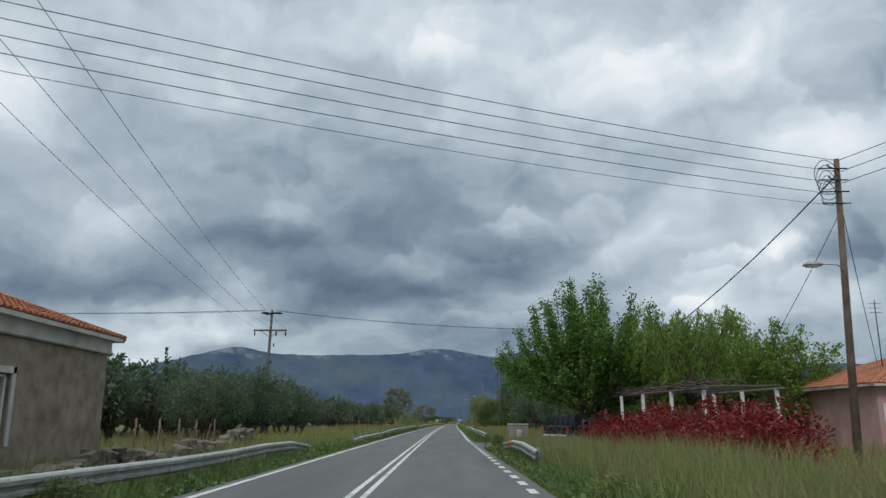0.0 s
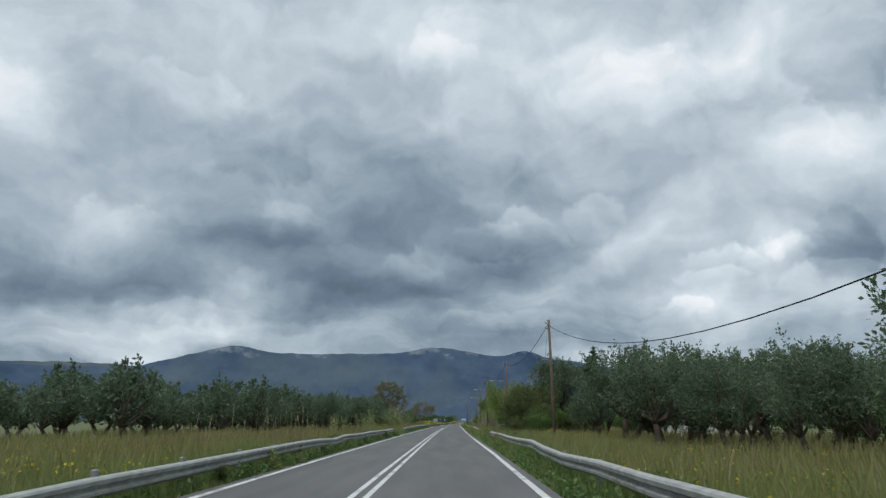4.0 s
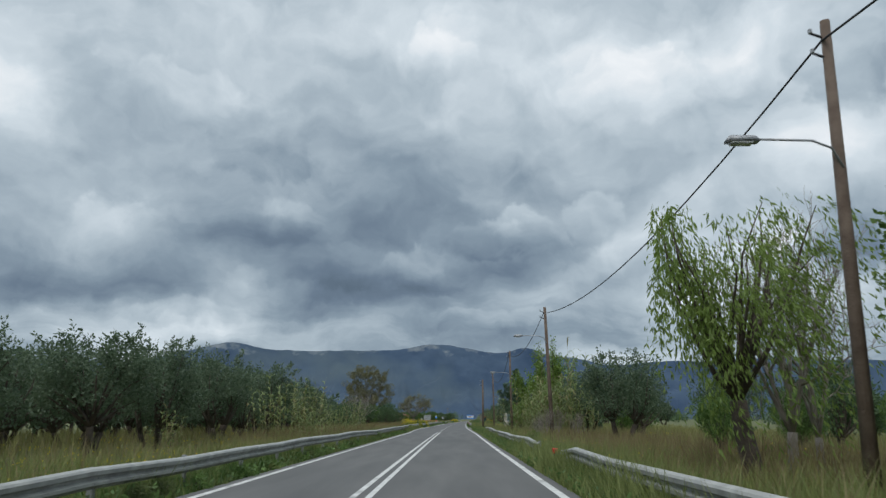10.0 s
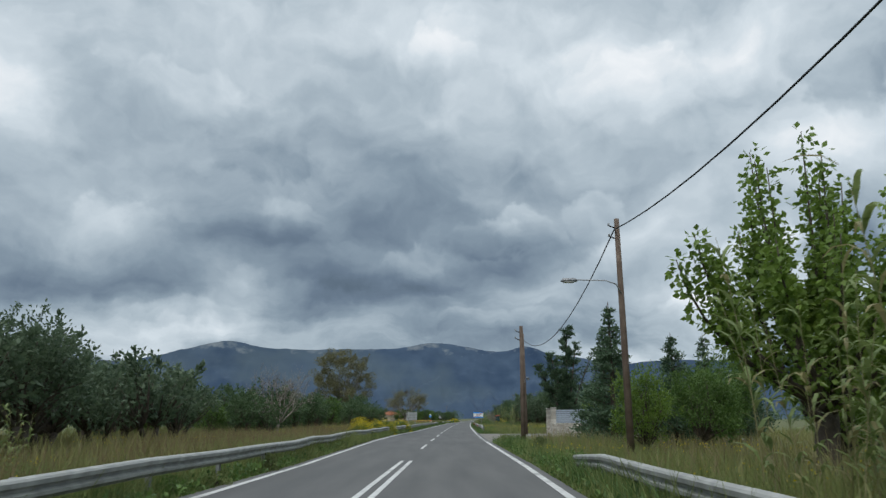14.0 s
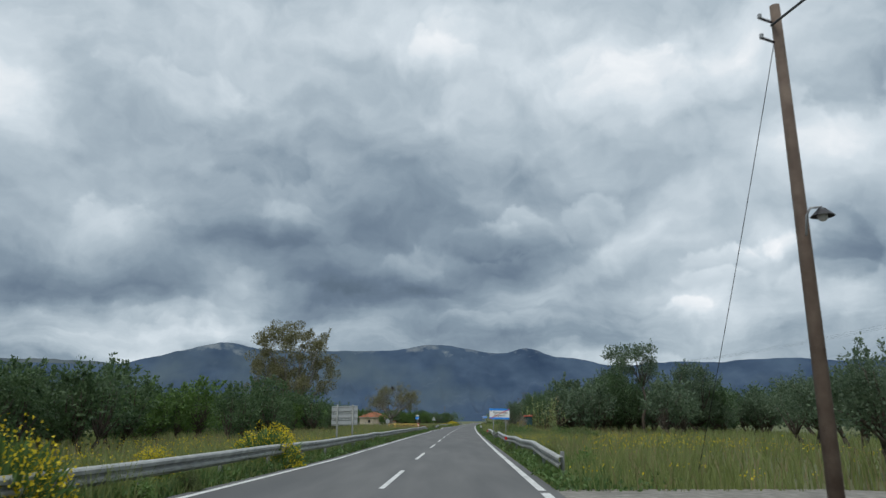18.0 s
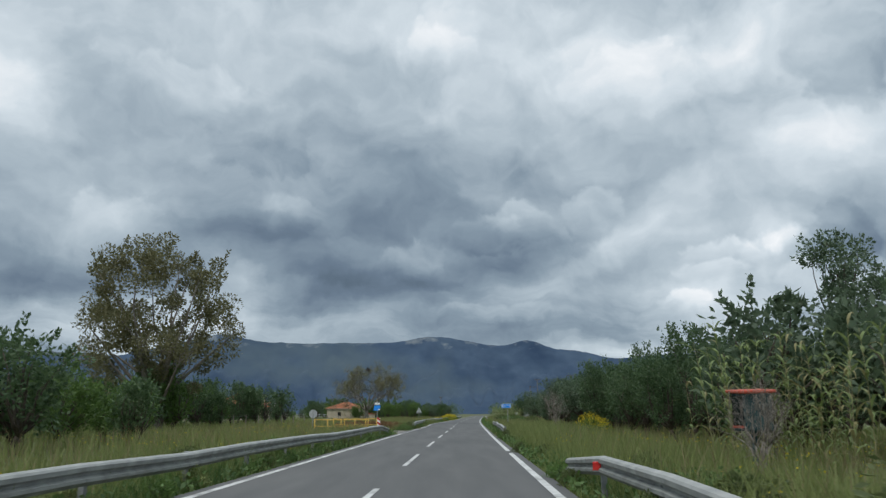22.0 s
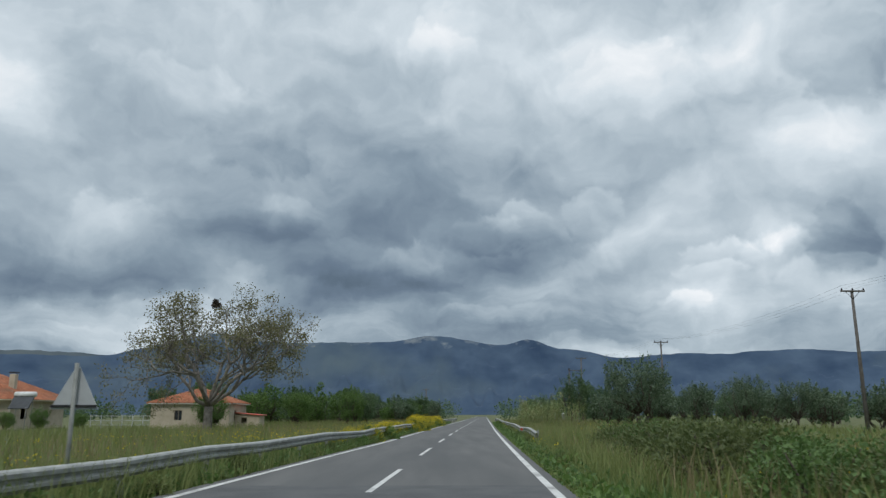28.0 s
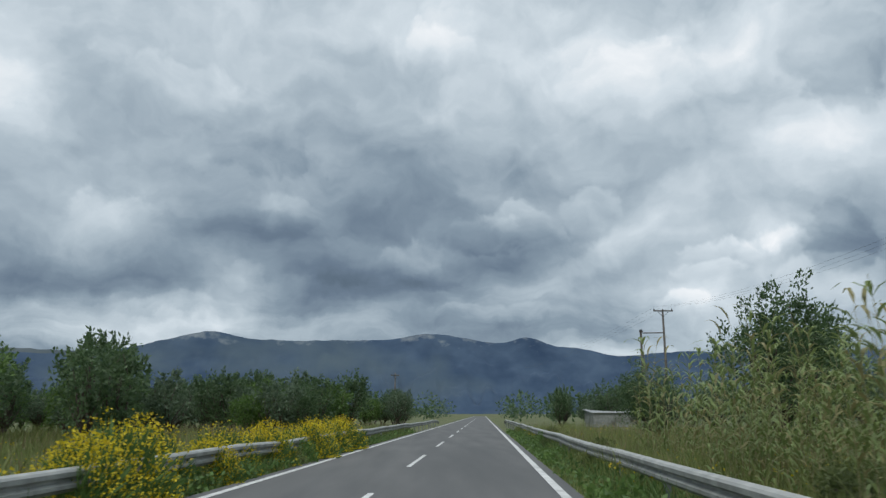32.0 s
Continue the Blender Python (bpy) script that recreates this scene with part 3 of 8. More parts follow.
# gravel apron by the walled drive, the parking bay by the bin and the field track
for nm, y0, y1, lo, ro, mat, text in (
    ("driveway", 237, 263, lambda y: right_line(y) + 0.3, lambda y: ease(y, ((237, 3.0), (243, 20), (256, 20), (263, 7.5))), GRAVEL, "pale gravel and concrete apron of a drive"),
    ("parking_bay", 40, 51.2, lambda y: right_line(y) + 0.3, lambda y: ease(y, ((40, 2.5), (44.5, 6.5), (46, 12), (51.2, 12))), ASPHALT, "small asphalt parking bay beside the road"),
    ("field_track", 134, 142, lambda y: ease(y, ((134, -5.2), (136, -8.2), (140, -8.2), (142, -5.2))), lambda y: left_line(y) - 0.32, GRAVEL, "gravel field track joining the road"),
    ("bridge_deck", 356, 367, lambda y: ease(y, ((356, -10), (358, -14), (364, -14), (367, -5.2))), lambda y: left_line(y) - 0.32, GRAVEL, "concrete deck of a small side bridge"),
):
    tagged(piece(nm, strip(nm, y0, y1, lo, ro, -0.012, mat, 1, 0.1)), text, "pavement", kind="structure")
bay = bpy.data.objects["parking_bay"]
piece("bay_line", mesh_of("bay", [(3.65, 48.75, 0), (5.9, 49.05, 0), (5.9, 49.2, 0), (3.65, 48.92, 0), (5.9, 49.05, 0.0), (9.5, 47.2, 0), (9.5, 47.36, 0), (5.9, 49.2, 0)], [(0, 1, 2, 3), (4, 5, 6, 7)], PAINT), bay)
piece("bay_line", mesh_of("bay", [(3.35, 46.4, 0), (3.62, 46.4, 0), (3.75, 48.9, 0), (3.5, 48.9, 0)], [(0, 1, 2, 3)], PAINT), bay)

# ---- mountains ----
AXIS = Vector((6.0, 220.0, 0.0))


def ridge(name, far, peaks, base, mat, rough, label, seed, depth=620.0):
    """A mountain range seen from the plain: a sum of broad peaks (bearing in degrees, metres, width in degrees) over a base height."""
    n, rows = 640, 34
    vs, fs = [], []
    for j in range(rows):
        u = j / (rows - 1)
        for i in range(n):
            a = -50 + 100 * i / (n - 1)
            h = base + sum(p[1] * math.exp(-((a - p[0]) / p[2]) ** 2) for p in peaks)
            h += noise.fractal(Vector((a * 0.42, seed, 0)), 0.9, 2.0, 5) * rough
            gully = noise.fractal(Vector((a * 1.1, u * 3.4, seed)), 1.0, 2.0, 5)
            r = far - depth * (1 - u) + gully * 60 * (1 - u) * u * 4
            z = (h * (u ** 1.25) + gully * h * 0.15 * u * (1 - u) * 4) * 1.062 - (2 if j == 0 else 0)
            vs.append((AXIS.x + r * math.sin(radians(a)), AXIS.y + r * math.cos(radians(a)), z))
    fs = [(j * n + i, j * n + i + 1, (j + 1) * n + i + 1, (j + 1) * n + i) for j in range(rows - 1) for i in range(n - 1)]
    tagged(piece(name, mesh_of(name, vs, fs, mat, True)), label, "mountain", kind="structure")


# the distance haze on both ranges comes from their slope colours
ridge("backdrop_mountain_range", 4680.0, ((-15.8, 108, 2.6), (-8.0, 5, 3.0), (-4.0, -3, 2.6), (0.0, 59, 2.4), (6.8, 84, 1.8), (3.2, 47, 2.5), (10.0, 49, 2.6), (-12.0, 33, 2.4), (-19.5, 47, 2.2), (17.0, 24, 3.0), (-5.0, 104, 9.0), (24.0, 34, 5.0)), 292.0, SCRUB_HAZE, 9.0, "scrub-covered mountain range, dark blue-grey with haze in its colour", 2.1)
ridge("backdrop_far_range", 4760.0, ((-27, 45, 7.0), (-15.8, 30, 3.0), (18.5, 20, 2.6), (26, 25, 4.0), (36, 40, 6.0)), 275.0, SCRUB_FAR_HAZE, 9.0, "far mountain range under the clouds, paler with haze in its colour", 7.7, 420.0)

# ---- vegetation helpers ----
def rng_of(seed):
    return np.random.default_rng(seed)


def unit(v):
    return v / np.maximum(np.linalg.norm(v, axis=-1, keepdims=True), 1e-9)


def leaf_cards(name, at, along, length, width, mat, rng):
    """Many small pointed leaves: one four-cornered blade, folded along its rib, at each place."""
    n = len(at)
    a = unit(along)
    b = unit(np.cross(a, unit(rng.normal(size=(n, 3)))))
    c = np.cross(a, b)
    ln = (length * rng.uniform(0.7, 1.3, n))[:, None]
    wd = (width * rng.uniform(0.7, 1.3, n))[:, None]
    v = np.stack([at, at + a * ln * 0.5 + b * wd * 0.5 + c * wd * 0.15, at + a * ln, at + a * ln * 0.5 - b * wd * 0.5 + c * wd * 0.15], 1).reshape(-1, 3)
    me = bpy.data.meshes.new(name)
    me.vertices.add(4 * n)
    me.vertices.foreach_set("co", v.astype(np.float32).ravel())
    me.loops.add(4 * n)
    me.loops.foreach_set("vertex_index", np.arange(4 * n, dtype=np.int32))
    me.polygons.add(n)
    me.polygons.foreach_set("loop_start", np.arange(0, 4 * n, 4, dtype=np.int32))
    me.update()
    me.materials.append(mat)
    return me


def blades(name, at, tall, wide, lean, mat, rng):
    """Grass: bent blades of two segments at each foot."""
    n = len(at)
    t = rng.uniform(0, 2 * math.pi, n)
    side = np.stack([np.cos(t), np.sin(t), np.zeros(n)], 1)
    t2 = rng.uniform(0, 2 * math.pi, n)
    out = np.stack([np.cos(t2), np.sin(t2), np.zeros(n)], 1) * (tall * lean * rng.uniform(0.2, 1.0, n))[:, None]
    up = np.zeros((n, 3))
    up[:, 2] = tall
    w = side * (wide * 0.5)[:, None]
    v = np.stack([at - w, at + w, at + up * 0.6 + out * 0.35 + w * 0.7, at + up * 0.6 + out * 0.35 - w * 0.7, at + up + out], 1).reshape(-1, 3)
    me = bpy.data.meshes.new(name)
    me.vertices.add(5 * n)
    me.vertices.foreach_set("co", v.astype(np.float32).ravel())
    k = np.arange(n)[:, None] * 5
    idx = (k + np.array([[0, 1, 2, 3, 3, 2, 4]])).astype(np.int32).ravel()
    me.loops.add(7 * n)
    me.loops.foreach_set("vertex_index", idx)
    me.polygons.add(2 * n)
    st = (np.arange(n)[:, None] * 7 + np.array([[0, 4]])).astype(np.int32).ravel()
    me.polygons.foreach_set("loop_start", st)
    me.update()
    me.materials.append(mat)
    return me


def ball(rng, n):
    return unit(rng.normal(size=(n, 3))) * (rng.uniform(0, 1, n) ** (1 / 3))[:, None]


def limb(a, b, r0, r1, rng, sag=0.12, n=5):
    a, b = np.array(a, float), np.array(b, float)
    ln = np.linalg.norm(b - a)
    w1, w2 = rng.normal(size=3) * ln * sag, rng.normal(size=3) * ln * sag * 0.5
    pts, rad = [], []
    for i in range(n):
        u = i / (n - 1)
        pts.append(tuple(a + (b - a) * u + w1 * u * (1 - u) + w2 * math.sin(u * 6) * u * (1 - u)))
        rad.append(r0 + (r1 - r0) * u ** 0.8)
    return pts, rad


def broad_tree(kind, seed, high, wide, trunk, clumps, leaves, leaf, mat, bark=BARK, stems=1, clump_r=0.75, low=0.22, flat=1.0, droop=0.0, hollow=0.35, sprig=0.3):
    """A tree: bent trunk or stems, a limb to each clump, and leaves gathered in clumps over an uneven crown. Returns an Empty at its foot."""
    rng = rng_of(seed)
    top = empty(kind, 0, 0)
    zc = high * (low + 1) / 2
    rz = high * (1 - low) / 2
    c = ball(rng, clumps)
    c *= (hollow + (1 - hollow) * np.linalg.norm(c, axis=1, keepdims=True)) / np.maximum(np.linalg.norm(c, axis=1, keepdims=True), 1e-6) * rng.uniform(0.72, 1.06, (clumps, 1))
    c = c * np.array([wide / 2 - clump_r * 0.5, wide / 2 - clump_r * 0.5, rz * flat - clump_r * 0.4]) + np.array([0, 0, zc])
    c[:, :2] += rng.normal(size=2) * wide * 0.04
    runs, forks = [], []
    for s in range(stems):
        t = 2 * math.pi * (s + rng.uniform(0, 0.5)) / stems
        f = np.array([math.cos(t) * wide * 0.14 * (stems > 1), math.sin(t) * wide * 0.14 * (stems > 1), high * max(low, 0.12) * rng.uniform(0.9, 1.3)])
        f[:2] += rng.normal(size=2) * 0.1
        p, r = limb((math.cos(t) * 0.12 * (stems > 1), math.sin(t) * 0.12 * (stems > 1), -0.25), f, trunk * 1.25 / stems ** 0.4, trunk * 0.8 / stems ** 0.4, rng, 0.15, 6)
        runs.append((p, r))
        forks.append(f)
    piece("trunk", tubes("trunk", runs, bark, 8), top)
    runs = []
    for q in c[:: max(1, clumps // 26)]:
        f = min(forks, key=lambda g: np.linalg.norm(g - q))
        runs.append(limb(f, q, trunk * 0.42, trunk * 0.07, rng, 0.22))
    piece("branch_frame", tubes("branches", runs, bark, 5), top)
    own = rng.integers(0, clumps, leaves)
    size = rng.uniform(0.6, 1.25, clumps)[own][:, None] * clump_r
    d = ball(rng, leaves)
    at = c[own] + d * size * np.array([1, 1, 0.8])
    along = d + rng.normal(size=(leaves, 3)) * 0.6 + np.array([0, 0, 0.25 - droop])
    # ragged sprigs standing out of the crown
    n = int(leaves * sprig)
    sprigs = max(20, n // 26)
    root = c[rng.integers(0, clumps, sprigs)] + unit(rng.normal(size=(sprigs, 3)) + np.array([0, 0, 0.9])) * clump_r * 0.75
    out = root - np.array([0, 0, zc])
    out[:, 2] *= 0.4
    rise = unit(unit(out) * 0.55 + rng.normal(size=(sprigs, 3)) * 0.25 + np.array([0, 0, 1.0])) * rng.uniform(0.35, 1.1, (sprigs, 1)) * clump_r
    pick = rng.integers(0, sprigs, n)
    at[:n] = root[pick] + rise[pick] * rng.uniform(0, 1, (n, 1)) + rng.normal(size=(n, 3)) * 0.07
    along[:n] = rise[pick] + rng.normal(size=(n, 3)) * 0.5
    piece("crown", leaf_cards("crown", at, along, leaf, leaf * 0.5, mat, rng), top)
    return top


def shoot_tree(kind, seed, high, wide, leaves, mat, head=2.0, shoots=46, leaf=0.26):
    """A pollarded tree: a stout head with long upright leafy shoots fanning out of it."""
    rng = rng_of(seed)
    top = empty(kind, 0, 0)
    piece("trunk", tubes("trunk", [limb((0, 0, -0.25), (0.1, 0, head), 0.34, 0.28, rng, 0.1, 6)], BARK, 8), top)
    runs, at, along = [], [], []
    per = leaves // (shoots * 4)
    for s in range(shoots):
        t = rng.uniform(0, 2 * math.pi)
        spread = rng.uniform(0.05, 1.0) ** 0.8
        tip = np.array([math.cos(t) * wide / 2 * spread, math.sin(t) * wide / 2 * spread, high * (1.0 - 0.5 * spread ** 2.0) * rng.uniform(0.74, 1.04)])
        root = np.array([0.1, 0, head]) + rng.normal(size=3) * 0.25
        bow = np.array([tip[0] * 0.85, tip[1] * 0.85, head + (tip[2] - head) * 0.34])
        pts = [tuple(root * (1 - u) ** 2 + 2 * bow * u * (1 - u) + tip * u * u) for u in np.linspace(0, 1, 7)]
        runs.append((pts, list(np.linspace(0.09, 0.012, 7))))
        for k in range(3):
            if k == 0:
                per *= 2
                line = np.array([np.array(root) * (1 - u) ** 2 + 2 * bow * u * (1 - u) + tip * u * u for u in rng.uniform(0.02, 1.0, per) ** 0.62])
                spin = rng.normal(size=(per, 3)) * 0.12
            else:
                u0 = rng.uniform(0.25, 0.7)
                b0 = root * (1 - u0) ** 2 + 2 * bow * u0 * (1 - u0) + tip * u0 * u0
                e = b0 + unit(np.array([math.cos(t) * 0.25, math.sin(t) * 0.25, 1.0]) + rng.normal(size=3) * 0.22) * rng.uniform(0.6, 1.5)
                line = b0 + (e - b0) * rng.uniform(0, 1, (per, 1))
                spin = rng.normal(size=(per, 3)) * 0.12
            at.append(line + spin)
            along.append(spin + rng.normal(size=(per, 3)) * 0.1 - np.array([0, 0, 0.06]))
            per = leaves // (shoots * 4)
    piece("branch_frame", tubes("branches", runs, BARK, 5), top)
    piece("crown", leaf_cards("crown", np.concatenate(at), np.concatenate(along), leaf, leaf * 0.72, mat, rng), top)
    return top


def willow_tree(kind, seed, high, wide, mat, wind=0.0, full=42):
    rng = rng_of(seed)
    top = empty(kind, 0, 0)
    fork = (0.1, 0.0, high * 0.3)
    piece("trunk", tubes("trunk", [limb((0, 0, -0.25), fork, 0.26, 0.2, rng, 0.12, 6)], BARK, 8), top)
    runs, at, along = [], [], []
    for s in range(24):
        t = rng.uniform(0, 2 * math.pi)
        tip = (math.cos(t) * wide * rng.uniform(0.15, 0.48), math.sin(t) * wide * rng.uniform(0.15, 0.48), high * rng.uniform(0.74, 1.0))
        runs.append(limb(fork, tip, 0.09, 0.01, rng, 0.2))
        for k in range(14):
            u = rng.uniform(0.5, 1.0)
            p = np.array(runs[s][0][int(u * 4.99)]) + rng.normal(size=3) * 0.2
            g = np.array([math.cos(t), math.sin(t), 0]) * rng.uniform(0.2, 0.9) + rng.normal(size=3) * 0.25
            ln = rng.uniform(0.8, 2.6 + wind * 3)
            g = g + np.array([-wind * ln, 0, 0])
            v = rng.uniform(0, 1, (full, 1))
            at.append(p + g * v - np.array([0, 0, 1]) * v ** 2 * ln + rng.normal(size=(full, 3)) * 0.06)
            along.append(np.tile([g[0] * 0.4, g[1] * 0.4, -1.0], (full, 1)) + rng.normal(size=(full, 3)) * 0.35)
    piece("branch_frame", tubes("branches", runs, BARK, 5), top)
    piece("crown", leaf_cards("crown", np.concatenate(at), np.concatenate(along), 0.2, 0.045, mat, rng), top)
    return top


def conifer_tree(kind, seed, high, wide, mat, tiers=20, per=260, gap=0.0):
    rng = rng_of(seed)
    top = empty(kind, 0, 0)
    piece("trunk", tubes("trunk", [([(0, 0, -0.25), (0.05, 0, high * 0.5), (0, 0.04, high)], [0.2, 0.12, 0.02])], BARK, 7), top)
    runs, at, along = [], [], []
    for k in range(tiers):
        z = high * (0.08 + 0.9 * k / tiers)
        r = wide / 2 * (1 - k / tiers) ** 0.85 * rng.uniform(0.7, 1.1)
        for s in range(6):
            if rng.uniform() < gap:
                continue
            t = rng.uniform(0, 2 * math.pi)
            e = np.array([math.cos(t) * r, math.sin(t) * r, z + r * rng.uniform(-0.15, 0.35)])
            runs.append(([(0, 0, z - 0.1), tuple(e * 0.6 + np.array([0, 0, z * 0.4 - 0.05])), tuple(e)], [0.035, 0.02, 0.008]))
            n = max(18, int(per * (r / wide * 2) / 2))
            u = rng.uniform(0.1, 1.05, (n, 1)) ** 0.7
            at.append(np.array([0, 0, z]) * (1 - u) + e * u + rng.normal(size=(n, 3)) * (0.09 + 0.12 * r) * np.array([1, 1, 0.6]))
            along.append(np.tile([math.cos(t), math.sin(t), 0.5], (n, 1)) + rng.normal(size=(n, 3)) * 0.7)
    piece("branch_frame", tubes("branches", runs, BARK, 4), top)
    piece("crown", leaf_cards("crown", np.concatenate(at), np.concatenate(along), 0.26, 0.09, mat, rng), top)
    return top


def leaning_conifer(kind, seed, stems, mat):
    """A wind-torn conifer of several leaning stems: (lean x, lean y, height, reach, fullness) each."""
    rng = rng_of(seed)
    top = empty(kind, 0, 0)
    trunks, runs, at, along = [], [], [], []
    for lx, ly, high, reach, full in stems:
        line = lambda u: np.array([lx * u ** 1.3, ly * u ** 1.3, high * u])
        trunks.append(([(0, 0, -0.25)] + [tuple(line(u)) for u in (0.25, 0.5, 0.75, 1.0)], [0.15, 0.11, 0.08, 0.05, 0.012]))
        for k in range(int(high * 9)):
            u = rng.uniform(0.22, 1.0)
            p = line(u)
            r = reach * (1.08 - u) ** 0.6 * rng.uniform(0.35, 1.1)
            t = rng.uniform(0, 2 * math.pi)
            e = p + np.array([math.cos(t) * r, math.sin(t) * r, r * rng.uniform(0.1, 0.75)])
            runs.append(([tuple(p), tuple((p + e) / 2 - np.array([0, 0, 0.06])), tuple(e)], [0.022, 0.014, 0.006]))
            n = int(70 * full * (0.4 + r))
            if n < 4:
                continue
            v = rng.uniform(0.25, 1.08, (n, 1))
            at.append(p * (1 - v) + e * v + rng.normal(size=(n, 3)) * np.array([0.1, 0.1, 0.06]))
            along.append(np.tile(unit(e - p) + np.array([0, 0, 0.3]), (n, 1)) + rng.normal(size=(n, 3)) * 0.45)
    piece("trunk", tubes("trunk", trunks, BARK, 7), top)
    piece("branch_frame", tubes("branches", runs, BARK, 4), top)
    piece("crown", leaf_cards("crown", np.concatenate(at), np.concatenate(along), 0.22, 0.08, mat, rng), top)
    return top


def twig_tree(kind, seed, high, wide, bark, mat=None, leaves=0, leaf=0.16, low=0.16, depth=5, kids=3, radius=0.24):
    """A tree whose limbs and fine twigs show: bare, or with sparse tufts of leaf at the tips."""
    rng = rng_of(seed)
    top = empty(kind, 0, 0)
    runs, tips = [], []

    def grow(p, d, ln, r, k):
        e = p + d * ln
        pts, rad = limb(p, e, r, r * 0.62, rng, 0.16, 4)
        runs.append((pts, rad))
        if k == 0:
            tips.append((np.array(pts[-1]), d))
            return
        for s in range(kids if k > 1 else kids + 1):
            v = unit(d * 0.75 + rng.normal(size=3) * np.array([0.62, 0.62, 0.42]) + np.array([0, 0, 0.16]))
            grow(np.array(pts[-1] if s else pts[2]), v, ln * rng.uniform(0.62, 0.86), r * 0.58, k - 1)

    base = np.array([0, 0, high * low])
    runs.append(limb((0, 0, -0.25), base, radius * 1.25, radius, rng, 0.1, 5))
    for s in range(7):
        t = 2 * math.pi * (s + rng.uniform(0, 0.6)) / 5
        out = wide / high * (0.9 if s < 5 else 0.25)
        v = unit(np.array([math.cos(t) * out, math.sin(t) * out, rng.uniform(0.6, 1.1)]))
        grow(base, v, high * 0.27, radius * 0.55, depth - 1)
    allp = np.array([q for p, _ in runs for q in p])
    f = np.array([wide / max(np.ptp(allp[:, 0]), 0.1), wide / max(np.ptp(allp[:, 1]), 0.1), high / allp[:, 2].max()])
    sc = np.array([f[0], f[1], f[2]])
    mid = np.array([(allp[:, 0].max() + allp[:, 0].min()) / 2, (allp[:, 1].max() + allp[:, 1].min()) / 2, 0])

    def set_in(q):
        q = np.array(q, float)
        return (q - mid * min(1.0, max(0.0, q[2] / allp[:, 2].max()) * 1.6)) * sc

    runs = [([tuple(set_in(q)) for q in p], r) for p, r in runs]
    piece("trunk", tubes("trunk", [r for r in runs if r[1][0] > radius * 0.3], bark, 7), top)
    piece("branch_frame", tubes("branches", [r for r in runs if r[1][0] <= radius * 0.3], bark, 3), top)
    if leaves:
        tp = np.array([set_in(t[0]) for t in tips])
        own = rng.integers(0, len(tp), leaves)
        at = tp[own] + rng.normal(size=(leaves, 3)) * 0.28
        piece("crown", leaf_cards("crown", at, rng.normal(size=(leaves, 3)) + np.array([0, 0, -0.3]), leaf, leaf * 0.55, mat, rng), top)
    return top


def cane_shape(seed, high):
    """One giant reed: a thin jointed stem with long ribbon leaves that arch over and hang downwind."""
    rng = rng_of(seed)
    lx, ly = rng.normal() * 0.1 * high + 0.03 * high, rng.normal() * 0.08 * high
    line = lambda u: np.array([lx * u * u, ly * u * u, high * u])
    me = tubes("cane", [([tuple(line(u)) for u in np.linspace(-0.02, 1, 13)], list(np.linspace(0.015, 0.004, 13)))], CANE_DRY, 4)
    vs = [tuple(p.co) for p in me.vertices]
    fs = [tuple(p.vertices) for p in me.polygons]
    stem = len(fs)
    for k in range(int(high * 4.2)):
        u = 0.22 + 0.78 * (k + rng.uniform()) / (high * 4.2)
        t = rng.normal() * 1.0 + (math.pi if k % 3 == 0 else 0.0)
        out, side = np.array([math.cos(t), math.sin(t), 0]), np.array([-math.sin(t), math.cos(t), 0])
        ln, p, rise = rng.uniform(0.55, 1.0), line(min(u, 1.0)), rng.uniform(0.9, 1.25)
        base = len(vs)
        ring = 4 * min(12, max(1, round((u + 0.02) / 1.02 * 12)))
        p = (np.array(vs[ring]) + np.array(vs[ring + 2])) / 2
        for j, w in enumerate((0.024, 0.042, 0.038, 0.024, 0.004)):
            if j:
                vs += [tuple(p - side * w), tuple(p + side * w)]
            e = rise - j * rng.uniform(0.45, 0.62)
            p = p + (out * math.cos(e) + np.array([0, 0, math.sin(e)])) * ln / 4
        fs += [(ring, ring + 2, base + 1, base)] + [(base + 2 * j, base + 2 * j + 1, base + 2 * j + 3, base + 2 * j + 2) for j in range(3)]
    out = bpy.data.meshes.new("cane")
    out.from_pydata(vs, [], fs)
    out.materials.append(CANE_DRY)
    out.materials.append(CANE_LEAF)
    out.materials.append(CANE_OLD)
    idx = np.zeros(len(fs), dtype=np.int32)
    idx[stem:] = np.repeat(np.where(rng.uniform(size=(len(fs) - stem) // 4) < 0.28, 2, 1), 4)
    out.polygons.foreach_set("material_index", idx)
    return out


CANES = []


def cane_clump(kind, seed, high, wide, stems):
    """A stand of canes, each one a part."""
    if not CANES:
        CANES.extend(cane_shape(900 + k, h) for k, h in enumerate((5.2, 4.6, 4.2, 3.8, 3.2, 2.6, 2.2, 4.9)))
    rng = rng_of(seed)
    top = empty(kind, 0, 0)
    for s in range(stems):
        x, y = rng.normal(size=2) * wide * 0.3
        k = high / 5.0 * rng.uniform(0.8, 1.1)
        piece("cane", CANES[int(rng.integers(0, 8))], top, pose(x, y, -0.05, rng.normal() * 4, rng.normal() * 4, rng.normal() * 35) @ Matrix.Scale(k, 4))
    return top


